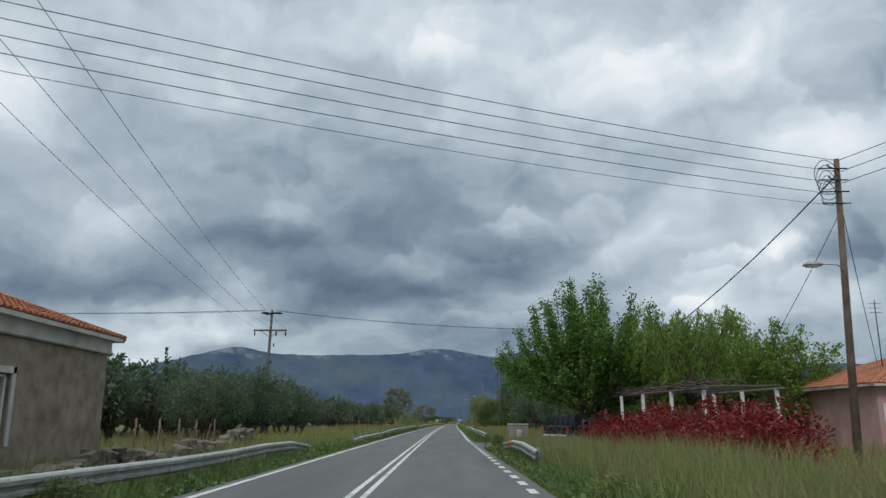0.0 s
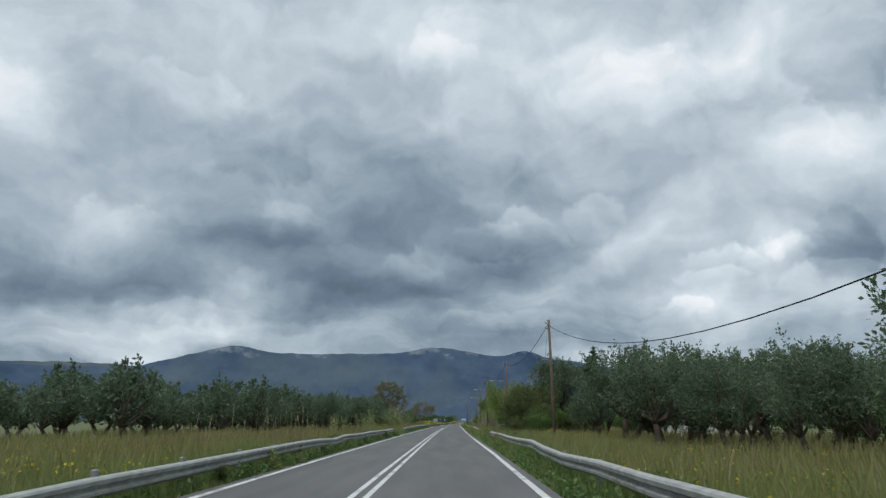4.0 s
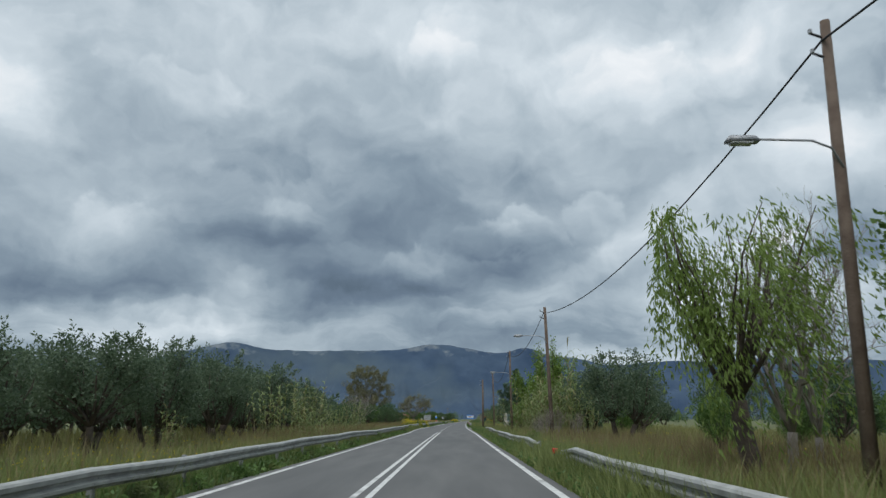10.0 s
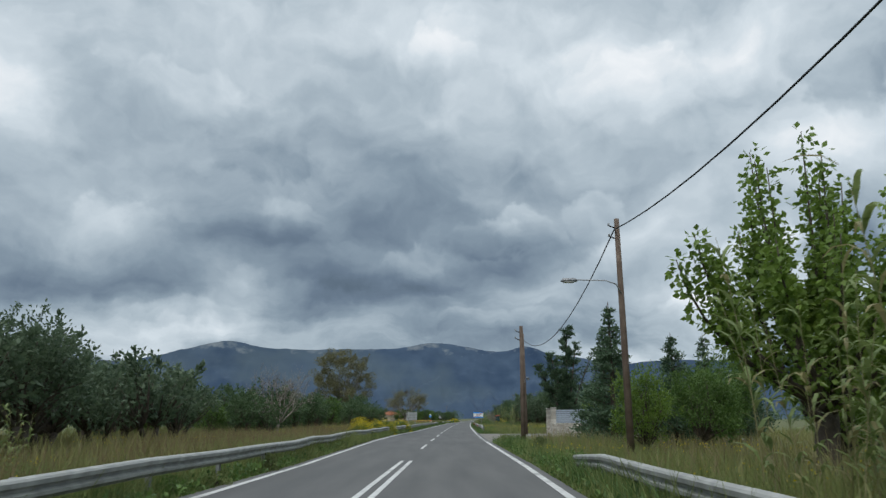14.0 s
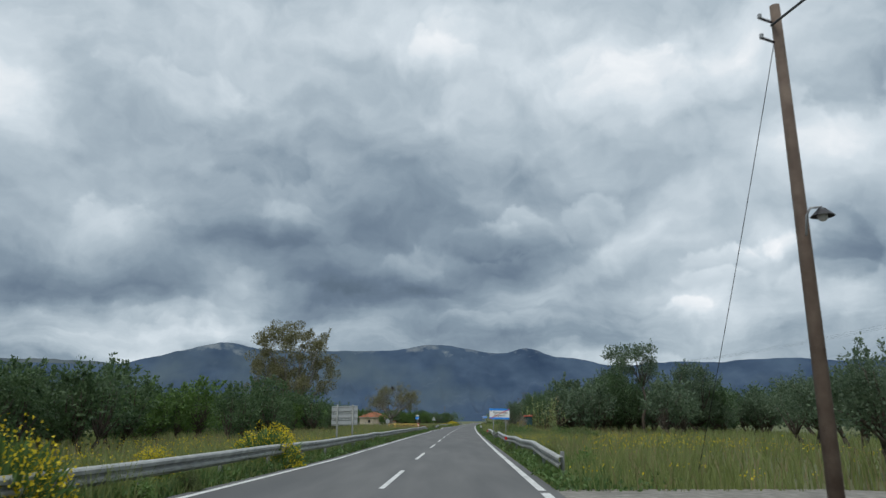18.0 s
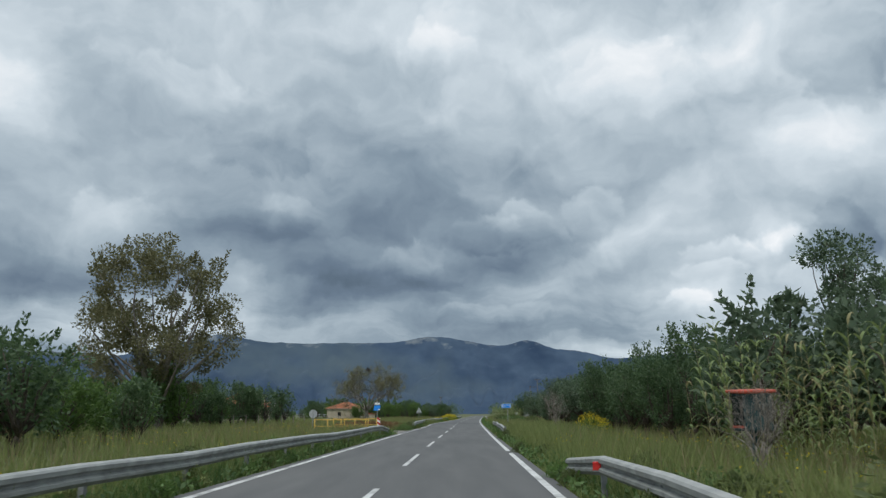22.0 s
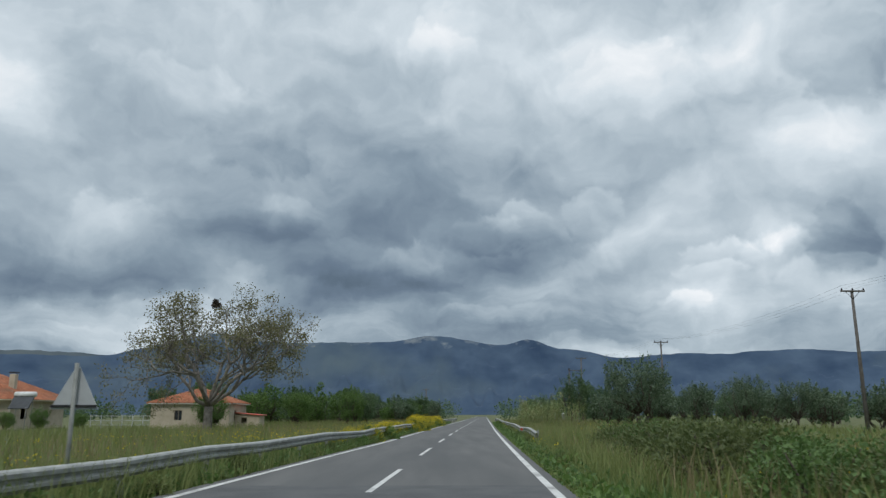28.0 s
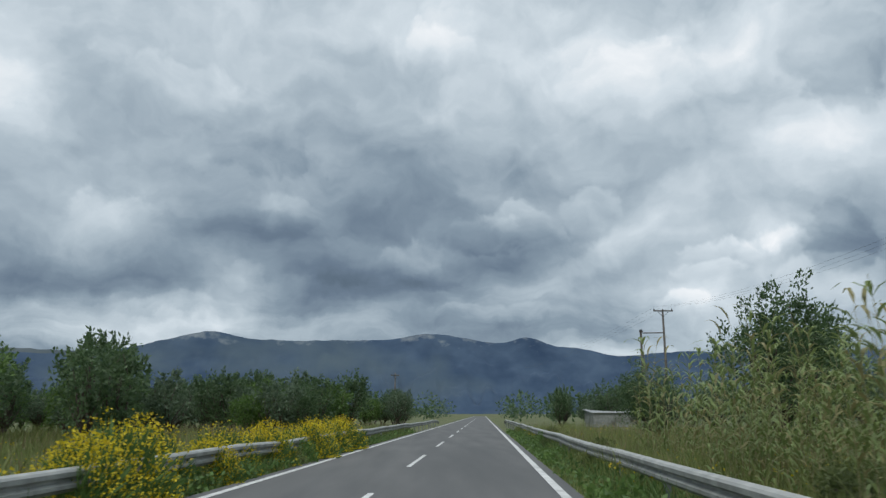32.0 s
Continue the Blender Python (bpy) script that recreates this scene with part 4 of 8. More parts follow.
def flower_bush(kind, seed, high, wide, petals, stalks=900):
    """Wild mustard in full flower: a loose dome of thin green stalks under a haze of small yellow flowers."""
    rng = rng_of(seed)
    top = empty(kind, 0, 0)
    d = ball(rng, stalks)
    d[:, 2] = np.abs(d[:, 2])
    piece("greenery", leaf_cards("stalks", d * np.array([wide * 0.42, wide * 0.42, high * 0.75]) - np.array([0, 0, 0.1]), d + rng.normal(size=(stalks, 3)) * 0.4 + np.array([0, 0, 0.7]), high * 0.26, 0.05, WEED, rng), top)
    lumps = ball(rng, 26)
    lumps[:, 2] = np.abs(lumps[:, 2])
    own = rng.integers(0, 26, petals)
    d = unit(lumps[own] + rng.normal(size=(petals, 3)) * 0.34)
    d[:, 2] = np.abs(d[:, 2]) * 1.05 - 0.05
    at = d * np.array([wide / 2, wide / 2, high]) * rng.uniform(0.62, 1.04, (petals, 1))
    at[:, 2] = np.maximum(at[:, 2], high * 0.12)
    piece("bloom", leaf_cards("flowers", at, rng.normal(size=(petals, 3)), 0.046, 0.042, PETAL, rng), top)
    return top


def bush(kind, seed, high, wide, leaves, leaf, mat, clumps=24):
    rng = rng_of(seed)
    top = empty(kind, 0, 0)
    c = ball(rng, clumps)
    c[:, 2] = np.abs(c[:, 2])
    c = c * np.array([wide * 0.42, wide * 0.42, high * 0.8])
    runs = [limb((0, 0, -0.15), q, 0.04, 0.01, rng, 0.2, 4) for q in c]
    piece("stem_frame", tubes("stems", runs, BARK, 4), top)
    own = rng.integers(0, clumps, leaves)
    d = ball(rng, leaves)
    at = c[own] + d * np.array([wide * 0.17, wide * 0.17, high * 0.22])
    at[:, 2] = np.maximum(at[:, 2], 0.03)
    piece("foliage", leaf_cards("leaves", at, d + rng.normal(size=(leaves, 3)) * 0.6, leaf, leaf * 0.5, mat, rng), top)
    return top


def ground_at(x, y):
    return ground_height(x, y)


PLACED = set()


def plant(kinds, spots, label, category, group="", seed=1, vary=0.16):
    """Sets out copies of prototypes at spots (metres beside the camera's line, metres along it, size)."""
    rng = rng_of(seed)
    for i, (o, y, s) in enumerate(spots):
        ob = kinds[i % len(kinds)]
        x = road_x(min(y, 900)) + o
        k = s * rng.uniform(1 - vary * 0.4, 1 + vary * 0.4)
        m = pose(x, y, ground_at(x, y), 0, 0, rng.uniform(0, 360)) @ Matrix.Diagonal((k * rng.uniform(1 - vary, 1 + vary), k * rng.uniform(1 - vary, 1 + vary), k, 1))
        if ob not in PLACED:
            ob.matrix_basis = m
            PLACED.add(ob)
            tagged(ob, label, category, group)
        else:
            c = copy_thing(ob, Matrix.Identity(4))
            c.matrix_basis = m
            tagged(c, label, category, group)

# ---- trees and bushes ----
olives = [broad_tree("olive_tree", 11 + i, 5.0, 5.2, 0.22, 52, 9000, 0.16, OLIVE_LEAF, BARK, stems=2 + i % 2, clump_r=0.8, low=0.2) for i in range(4)]
olives_far = [broad_tree("olive_tree", 15 + i, 5.0, 5.4, 0.22, 34, 2300, 0.32, OLIVE_LEAF, BARK, stems=2, clump_r=0.85, low=0.16) for i in range(3)]
dark_far = [broad_tree("broadleaf_tree", 34 + i, 5.6, 5.2, 0.2, 36, 3300, 0.27, DARK_LEAF, BARK, stems=2, clump_r=0.9, low=0.06) for i in range(2)]
green_far = [broad_tree("broadleaf_tree", 44 + i, 5.2, 4.8, 0.18, 36, 3300, 0.27, MID_LEAF, BARK, stems=2, clump_r=0.85, low=0.06) for i in range(2)]
rng = rng_of(5)
grove = []
for row, (o, y0, y1) in enumerate(((-14.5, 44, 246), (-20.5, 40, 250), (-27, 44, 252), (-35, 40, 256))):
    y = y0 + row * 2.0
    while y < y1:
        if not ((78, 82, 86, 60)[row] < y < (150, 130, 120, 40)[row]):
            grove.append((o - (3.6 if row == 0 and y > 195 else 0) + rng.uniform(-1.3, 1.3), y + rng.uniform(-1.0, 1.0), rng.uniform(0.78, 1.12) * (1.0 + 0.05 * row)))
        y += rng.uniform(4.3, 6.2)
plant(olives, [g for g in grove if g[0] > -17], "grey-green olive tree standing in a meadow grove", "olive tree", "olive grove", 3)
plant(olives_far, [g for g in grove if g[0] <= -17], "grey-green olive tree standing in a meadow grove", "olive tree", "olive grove", 3)
plant(olives, [(15.6, 77.0, 1.3), (13.4, 92.5, 0.92), (14.2, 101.5, 0.95), (13.6, 69, 0.8), (19.5, 72, 1.0), (20, 88, 1.05), (12.6, 109.9, 1.3), (12.3, 118.6, 0.98), (11.6, 98.5, 1.05), (15.5, 104, 1.0), (14.2, 86, 0.9), (22, 98, 1.05), (17, 96, 1.0), (17.5, 62, 1.1)],
      "grey-green olive tree on grass beside the road", "olive tree", "roadside olives", 4)
far_grove = [(5 + 6.5 * i + rng.uniform(-1, 1), 318 + rng.uniform(-5, 9) + 0.25 * i, rng.uniform(0.8, 1.05)) for i in range(1, 8)]
far_grove += [(12 + 6.5 * i + rng.uniform(-1, 1), 332 + rng.uniform(-5, 9), rng.uniform(0.9, 1.15)) for i in range(7)]
plant(olives_far, far_grove, "olive tree at the edge of a flowering meadow", "olive tree", "meadow olives", 5)
plant(olives, [(10.4, 184.5, 1.12), (10.4, 197.5, 0.9), (14.5, 197, 0.9), (19, 190, 1.0), (13.6, 463.5, 1.32), (24, 468, 0.95), (31, 474, 0.9), (38, 462, 0.9), (22, 492, 0.95), (29, 500, 1.0)],
      "olive tree with a low spreading crown in grass", "olive tree", "", 6)
rows = [(14 + 7 * i + rng.uniform(-2, 2), 478 + 8 * (i % 3) + rng.uniform(-3, 3), rng.uniform(0.75, 1.0)) for i in range(9)]
plant(olives_far, rows, "dark olive tree in a far row across the field", "olive tree", "far olive row", 7)

dark = [broad_tree("broadleaf_tree", 31 + i, 5.6, 5.0, 0.2, 44, 10500, 0.165, DARK_LEAF, BARK, stems=2, clump_r=0.8, low=0.08) for i in range(2)]
green = [broad_tree("broadleaf_tree", 41 + i, 5.2, 4.6, 0.18, 42, 9500, 0.165, MID_LEAF, BARK, stems=2, clump_r=0.75, low=0.08) for i in range(2)]
fresh = [broad_tree("young_leaved_tree", 51 + i, 6.0, 5.0, 0.2, 46, 9500, 0.17, FRESH_LEAF, BARK, stems=1, clump_r=0.8, low=0.12) for i in range(2)]
plant(dark, [(-19, 36, 0.75), (-24, 30, 0.8), (-15.5, 54, 0.8), (-22, 47, 0.85)], "dark green tree behind the rubble wall", "tree", "", 8)
plant(dark_far, [(-16 - 5 * (i % 3) + rng.uniform(-2, 2), 258 + 4.2 * i, rng.uniform(0.55, 0.85)) for i in range(17)], "dark green tree in a dense field hedge", "tree", "field hedge", 9)
shrubby = [broad_tree("shrub_tree", 141 + i, 5.4, 4.6, 0.14, 44, 9000, 0.16, OLIVE_BROWN, BARK, stems=3, clump_r=0.7, low=0.03) for i in range(2)]
plant(shrubby, [(7.3, 134.6, 1.0), (6.9, 138.8, 0.85), (9.6, 136, 1.05), (7.9, 142, 0.75), (9.0, 131.2, 0.7), (12.8, 131, 0.66), (6.3, 130.0, 0.4)], "olive-brown overgrown shrub tree leaning over the verge", "tree", "", 10)
grey_tree = broad_tree("tall_olive_tree", 145, 8.8, 6.4, 0.3, 64, 15000, 0.19, OLIVE_LEAF, BARK, stems=2, clump_r=0.85, low=0.1)
plant([grey_tree], [(11.3, 140.5, 1.0), (13.6, 143.5, 1.0)], "tall grey-green tree with a ragged crown", "tree", "", 110, 0.05)
dusky = leaning_conifer("dusky_pine", 146, ((0.3, 0.0, 9.2, 1.6, 1.0), (1.0, 0.5, 8.2, 1.5, 1.0), (-0.9, 0.2, 8.0, 1.5, 1.0), (1.6, -0.3, 6.4, 1.3, 1.0)), NEEDLE)
plant([dusky], [(15.4, 138.5, 1.0)], "tall dark pine with upswept ragged branches", "conifer", "", 111, 0.0)
plant(green, [(6.9, 146, 0.75), (9.3, 148.5, 1.22), (13, 150, 0.9), (11.5, 132, 0.55), (8.2, 127.5, 0.5), (14.5, 134, 0.6)], "green roadside tree among brambles", "tree", "", 11)
plant(dark, [(11, 331.5, 0.75), (11.5, 336, 0.85), (10.8, 341, 0.95), (10.2, 347, 0.95), (12, 353, 0.95), (14, 344, 1.1), (15, 336, 1.1), (16.5, 360, 0.85), (18, 368, 0.8), (13.5, 376, 0.7), (16, 326, 1.2)],
      "dark green tree in a dense roadside thicket", "tree", "roadside thicket", 12)
plant(green, [(-22, 354, 0.6), (-25, 360, 0.7), (-29, 356, 0.75), (-33, 362, 0.8), (-20, 345, 0.5), (-24, 340, 0.55)], "green shrubby tree under a tall plane tree", "tree", "", 13)
plant(green_far, [(-11 - 3.5 * i + rng.uniform(-1, 1), 520 + rng.uniform(-6, 12), rng.uniform(0.6, 0.95)) for i in range(9)], "green tree in a hedge beyond the meadow", "tree", "far hedge", 14)
plant(dark_far + green_far, [(-15 - 2.1 * k, 497 + 4 * (k % 3), 0.85 + 0.07 * (k % 4)) for k in range(14)], "dark green tree behind a hut", "tree", "hut trees", 164)
plant(green, [(-14.6, 487, 0.86), (-20.5, 486, 0.8), (-26, 474, 0.7)], "bright green leafy tree beside the hut", "tree", "", 15)
plant(dark_far, [(-52 + 6 * i + rng.uniform(-2, 2), 560 + rng.uniform(-10, 20), rng.uniform(0.7, 1.0)) for i in range(7)], "dark tree in the far tree line", "tree", "far tree line", 16)
plant(dark_far, [(14 + 6 * i + rng.uniform(-2, 2), 545 + rng.uniform(-10, 25), rng.uniform(0.8, 1.1)) for i in range(8)], "dark tree in the far tree line", "tree", "far tree line", 17)
pepper = willow_tree("weeping_tree", 79, 7.4, 6.4, FRESH_LEAF)
plant([pepper], [(12.4, 38.5, 1.0)], "light green weeping tree behind the pergola", "tree", "", 18, 0.0)
plant(fresh, [(12.2, 41.5, 1.1), (16.0, 42.0, 1.15), (14.2, 44.5, 1.2), (18.6, 40.5, 1.05)], "light green tree beside the pergola", "tree", "", 118)
lime = shoot_tree("upright_tree", 78, 9.4, 8.4, 15000, FRESH_LEAF, 1.8, 28, 0.19)
plant([lime], [(9.0, 210.5, 1.0)], "spring-green leafy tree with upright shoots", "tree", "", 19, 0.0)
plant(fresh, [(7.5, 222, 0.55), (10.5, 206, 0.5), (11.5, 215, 0.6)], "spring-green leafy bush over the verge", "tree", "", 119)
plant(green, [(14, 232, 1.0), (11.5, 227, 0.8), (19, 226, 1.0), (10, 166, 0.5), (15.5, 172, 0.6)], "green tree behind the verge", "tree", "", 20)
plant(dark, [(26, 420 + 5 * i, rng.uniform(0.5, 0.7)) for i in range(3)], "dark bush at the meadow's edge", "bush", "", 21)
plant([grey_tree], [(15.5, 329.0, 0.86), (22.5, 322.5, 0.9)], "tall grey-green tree at the edge of a thicket", "tree", "", 112, 0.05)
tall = [broad_tree("poplar_tree", 61, 8.5, 3.0, 0.11, 16, 2600, 0.17, OLIVE_LEAF, BARK, stems=1, clump_r=0.62, low=0.5, sprig=0.15)]
plant(tall, [(18.8, 340, 1.35), (18.4, 325, 1.18), (20.5, 331, 1.0)], "tall thin-stemmed tree with a tufted crown", "tree", "", 22)

mulberry = shoot_tree("mulberry_tree", 71, 9.7, 11.0, 46000, MULBERRY_LEAF, 2.0, 54, 0.165)
plant([mulberry], [(8.3, 42.6, 1.0)], "large pollarded mulberry with long upright leafy shoots", "tree", "mulberries", 23, 0.0)
mulberry_back = shoot_tree("mulberry_tree", 171, 11.9, 13.3, 44000, MULBERRY_LEAF, 2.4, 56, 0.17)
plant([mulberry_back], [(10.2, 56.4, 1.0)], "large pollarded mulberry with branches reaching over the bay", "tree", "mulberries", 123, 0.0)
willow = willow_tree("willow_tree", 72, 6.6, 4.4, WILLOW_LEAF, 0.32, 26)
plant([willow], [(6.7, 155.2, 1.0)], "small weeping willow with yellow-green trailing twigs", "tree", "", 24, 0.0)
bare = twig_tree("bare_tree", 73, 6.3, 4.0, BARK_DEAD, depth=5, radius=0.1)
plant([bare], [(8.3, 156.4, 1.18), (9.6, 157.8, 1.0)], "leafless grey tree beside a willow", "tree", "", 25, 0.0)
plant([bare], [(5.8, 353.0, 0.52), (5.2, 316.0, 0.4), (5.6, 184.0, 0.38), (6.6, 186.2, 0.4), (4.9, 182.2, 0.3), (7.4, 183.4, 0.34)], "leafless brown shrub on the verge", "shrub", "", 125, 0.1)
dead = twig_tree("dead_tree", 74, 6.4, 6.6, BARK_DEAD, depth=5, radius=0.14)
plant([dead], [(-15.3, 257.0, 1.0)], "bleached dead tree with bare spreading twigs", "tree", "", 26, 0.0)
plane = broad_tree("plane_tree", 75, 21.0, 18.5, 0.55, 150, 32000, 0.3, PLANE_LEAF, BARK_GREY, stems=1, clump_r=1.12, low=0.1, hollow=0.12, sprig=0.06)
plant([plane], [(-28.0, 371.5, 0.92)], "tall plane tree with brownish young leaves", "tree", "", 27, 0.0)
walnut = twig_tree("walnut_tree", 76, 12.4, 16.5, BARK_GREY, PLANE_LEAF, 16000, 0.2, depth=5, radius=0.34)
plant([walnut], [(-22.4, 462.5, 1.0)], "wide grey tree just coming into leaf, holding a nest", "tree", "", 28, 0.0)
spruces = [conifer_tree("conifer_tree", 81, 8.0, 4.2, NEEDLE), conifer_tree("conifer_tree", 82, 8.0, 3.4, NEEDLE, gap=0.25)]
plant(spruces, [(8.6, 236, 0.9), (7.6, 229, 0.95), (11.5, 232, 0.8), (14.5, 236, 0.75), (17.5, 238, 0.8)],
      "dark green conifer with uneven branches", "conifer", "", 29)
cypress = [conifer_tree("cypress_tree", 83, 7.0, 1.3, NEEDLE, 16, 300)]
plant(cypress, [(-30, 560, 1.0), (-27, 565, 0.75), (13, 215, 0.5), (14.5, 216, 0.6), (40, 210, 0.6), (44, 214, 0.6), (48, 212, 0.6), (37, 212, 0.5)], "slender dark green cypress by a field", "cypress", "", 30)

wall_conifer = leaning_conifer("ragged_conifer", 84, ((-2.3, 0.3, 5.6, 1.2, 1.0), (-1.3, -0.2, 6.6, 1.3, 1.0), (0.2, 0.4, 8.6, 1.3, 1.0), (0.9, 0.0, 7.4, 0.9, 0.45), (2.2, 0.1, 6.6, 0.8, 0.14)), NEEDLE)
wall_conifer.matrix_basis = pose(13.95, 253.4, 0)
tagged(wall_conifer, "tall wind-torn dark conifer with several leaning stems", "conifer")
lean_conifer = leaning_conifer("ragged_conifer", 85, ((0.1, 0.2, 7.0, 1.5, 0.9), (-0.5, 0.0, 5.0, 1.0, 0.7)), NEEDLE)
lean_conifer.matrix_basis = pose(19.35, 256.5, 0)
tagged(lean_conifer, "dark conifer with uneven tiers of branches", "conifer")
plant(fresh, [(12.6, 262, 0.72), (14.6, 263.5, 0.78), (17.2, 262.5, 0.7)], "yellow-green garden tree behind the wall", "tree", "", 130)
plant(olives, [(11.5, 267.5, 0.72), (18.2, 282, 0.82), (19.5, 290, 0.8), (25, 286, 0.85)], "olive tree beyond the walled drive", "olive tree", "", 131)
plant(dark + olives, [(8.2 + rng.uniform(0, 5), 356 + 3.3 * k + rng.uniform(-1, 1), rng.uniform(0.75, 1.05)) for k in range(14)], "dark green tree in a dense roadside thicket", "tree", "roadside thicket", 150)
plant(dark_far + olives_far, [(12 + rng.uniform(0, 12), 356 + 2.6 * k, rng.uniform(0.85, 1.15)) for k in range(18)], "dark green tree in a dense roadside thicket", "tree", "roadside thicket", 151)
plant(green_far + dark_far, [(-27 - rng.uniform(0, 28), 371 + 1.3 * k, rng.uniform(0.7, 1.1)) for k in range(24)], "green tree below a tall plane tree", "tree", "meadow edge", 152)
plant(dark, [(12.0, 497, 1.1), (16, 503, 1.0), (9.5, 510, 0.7)], "dark green tree behind roadside canes", "tree", "", 153)
plant(dark + green, [(18.2, 124.5, 0.7), (20.2, 127.0, 0.72), (22.6, 127.5, 0.75), (16.6, 127.8, 0.6), (24.8, 126, 0.75), (19.0, 130.6, 0.6)], "green garden tree before a white house", "tree", "garden trees", 160)
plant(dark, [(16, 107, 1.05), (19, 110, 1.12), (22, 113, 1.12), (25, 110, 1.1), (20, 104, 1.0), (14.5, 112.5, 0.9), (28, 112, 1.1)], "dark green tree in a wooded strip", "tree", "wooded strip", 163)
plant(green, [(11.6, 63.0, 0.62), (13.4, 67.0, 0.72), (14.5, 54.5, 0.7), (13, 57, 0.9), (17, 58, 0.9)], "green shrubby tree behind the parking bay", "tree", "", 154)
plant(dark_far + green_far, [(-26, 398, 0.9), (-29, 402, 0.95), (-32, 397, 0.9), (-35, 404, 1.0), (-25.5, 406, 0.85), (-38, 400, 0.9), (-30, 408, 0.9)], "green tree in a clump behind a meadow", "tree", "meadow clump", 155)
plant(dark_far + green_far + olives_far, [(-10.5 - 1.15 * k + rng.uniform(-0.5, 0.5), 512 + 9 * (k % 3) + rng.uniform(-3, 3), rng.uniform(0.5, 0.8)) for k in range(34)], "green tree in a dense hedge beyond the meadow", "tree", "far hedge", 156)
plant(dark_far + olives_far, [(9.5 + 1.3 * k, 560 + 10 * (k % 3) + rng.uniform(-3, 3), rng.uniform(0.55, 0.9)) for k in range(16)], "dark tree in the far tree line", "tree", "far tree line", 157)
plant(dark_far + green_far, [(-10.5 - 1.3 * k, 566 + 10 * (k % 3) + rng.uniform(-3, 3), rng.uniform(0.5, 0.8)) for k in range(14)], "dark tree in the far tree line", "tree", "far tree line", 158)
# denser woods along both sides
hedge = []
for k in range(58):
    u = rng.uniform()
    hedge.append((-15.5 - rng.uniform(0, 28), 251 + 92 * u, rng.uniform(0.55, 0.85)))
plant(dark_far + green_far, hedge, "green tree in a dense field hedge", "tree", "field hedge", 132)
plant(dark_far, [(17.0 + rng.uniform(0, 14), 55 + 3.0 * k, rng.uniform(0.7, 1.0)) for k in range(18)], "dark green tree in a wooded strip", "tree", "wooded strip", 133)
plant(dark_far + green_far, [(17 + rng.uniform(0, 26), 156 + 4.2 * k, rng.uniform(0.6, 0.9)) for k in range(16)], "green tree in a field hedge", "tree", "east hedge", 134)
plant(olives_far + dark_far, [(10 + rng.uniform(0, 34), 316 + 2.2 * k, rng.uniform(0.75, 1.1)) for k in range(26)], "dark tree in the grove beside the road", "tree", "east grove", 135)
plant(dark_far + green_far, [(-50 - rng.uniform(0, 30), 370 + 4.2 * k, rng.uniform(0.6, 0.95)) for k in range(20)], "green tree at the back of the meadow", "tree", "meadow edge", 136)
plant(olives_far + dark_far, [(-10.5 - rng.uniform(0, 34), 512 + 2.0 * k, rng.uniform(0.65, 0.95)) for k in range(30)], "green tree in a hedge beyond the meadow", "tree", "far hedge", 137)
plant(olives_far + dark_far, [(14 + rng.uniform(0, 60), 470 + 2.6 * k, rng.uniform(0.65, 0.95)) for k in range(36)], "dark tree in a far row across the field", "tree", "far olive row", 138)
plant(green, [(-46 - 2.2 * k, 466 + rng.uniform(-2, 2), 0.34) for k in range(4)] + [(-57 + 3.0 * k, 468 + rng.uniform(-2, 2), rng.uniform(0.3, 0.42)) for k in range(8)], "low green garden bush before a house", "bush", "garden bushes", 139)

# the wooded skyline of the plain, too far to tell single trees
def far_woods(seed, trees, y0, y1, x0, x1, mat, label):
    r = rng_of(seed)
    x, y, h = r.uniform(x0, x1, trees), r.uniform(y0, y1, trees), r.uniform(3.0, 6.5, trees)
    keep = np.abs(x - np.array([road_x(v) for v in y]) + 1.5) > 8.5
    x, y, h = x[keep], y[keep], h[keep]
    n = 110
    own = np.repeat(np.arange(len(x)), n)
    d = ball(r, len(own))
    at = np.stack([x[own], y[own], h[own] * 0.52], 1) + d * np.stack([h[own] * 0.5, h[own] * 0.5, h[own] * 0.5], 1)
    tagged(piece("far_woods", leaf_cards("woods", at, d + r.normal(size=d.shape) * 0.5, 0.85, 0.5, mat, r)), label, "woods", kind="stuff")


far_woods(401, 130, 560, 760, -160, 170, DARK_LEAF, "dark far-off woods across the plain")
far_woods(402, 110, 600, 1000, -420, 420, OLIVE_LEAF, "grey-green far-off groves across the plain")
far_woods(403, 70, 430, 640, 75, 260, DARK_LEAF, "dark far-off groves beyond the east fields")
far_woods(404, 70, 300, 640, -240, -60, DARK_LEAF, "dark far-off groves beyond the west fields")
far_woods(405, 50, 150, 420, 60, 200, OLIVE_LEAF, "grey-green far groves beyond the east fields")

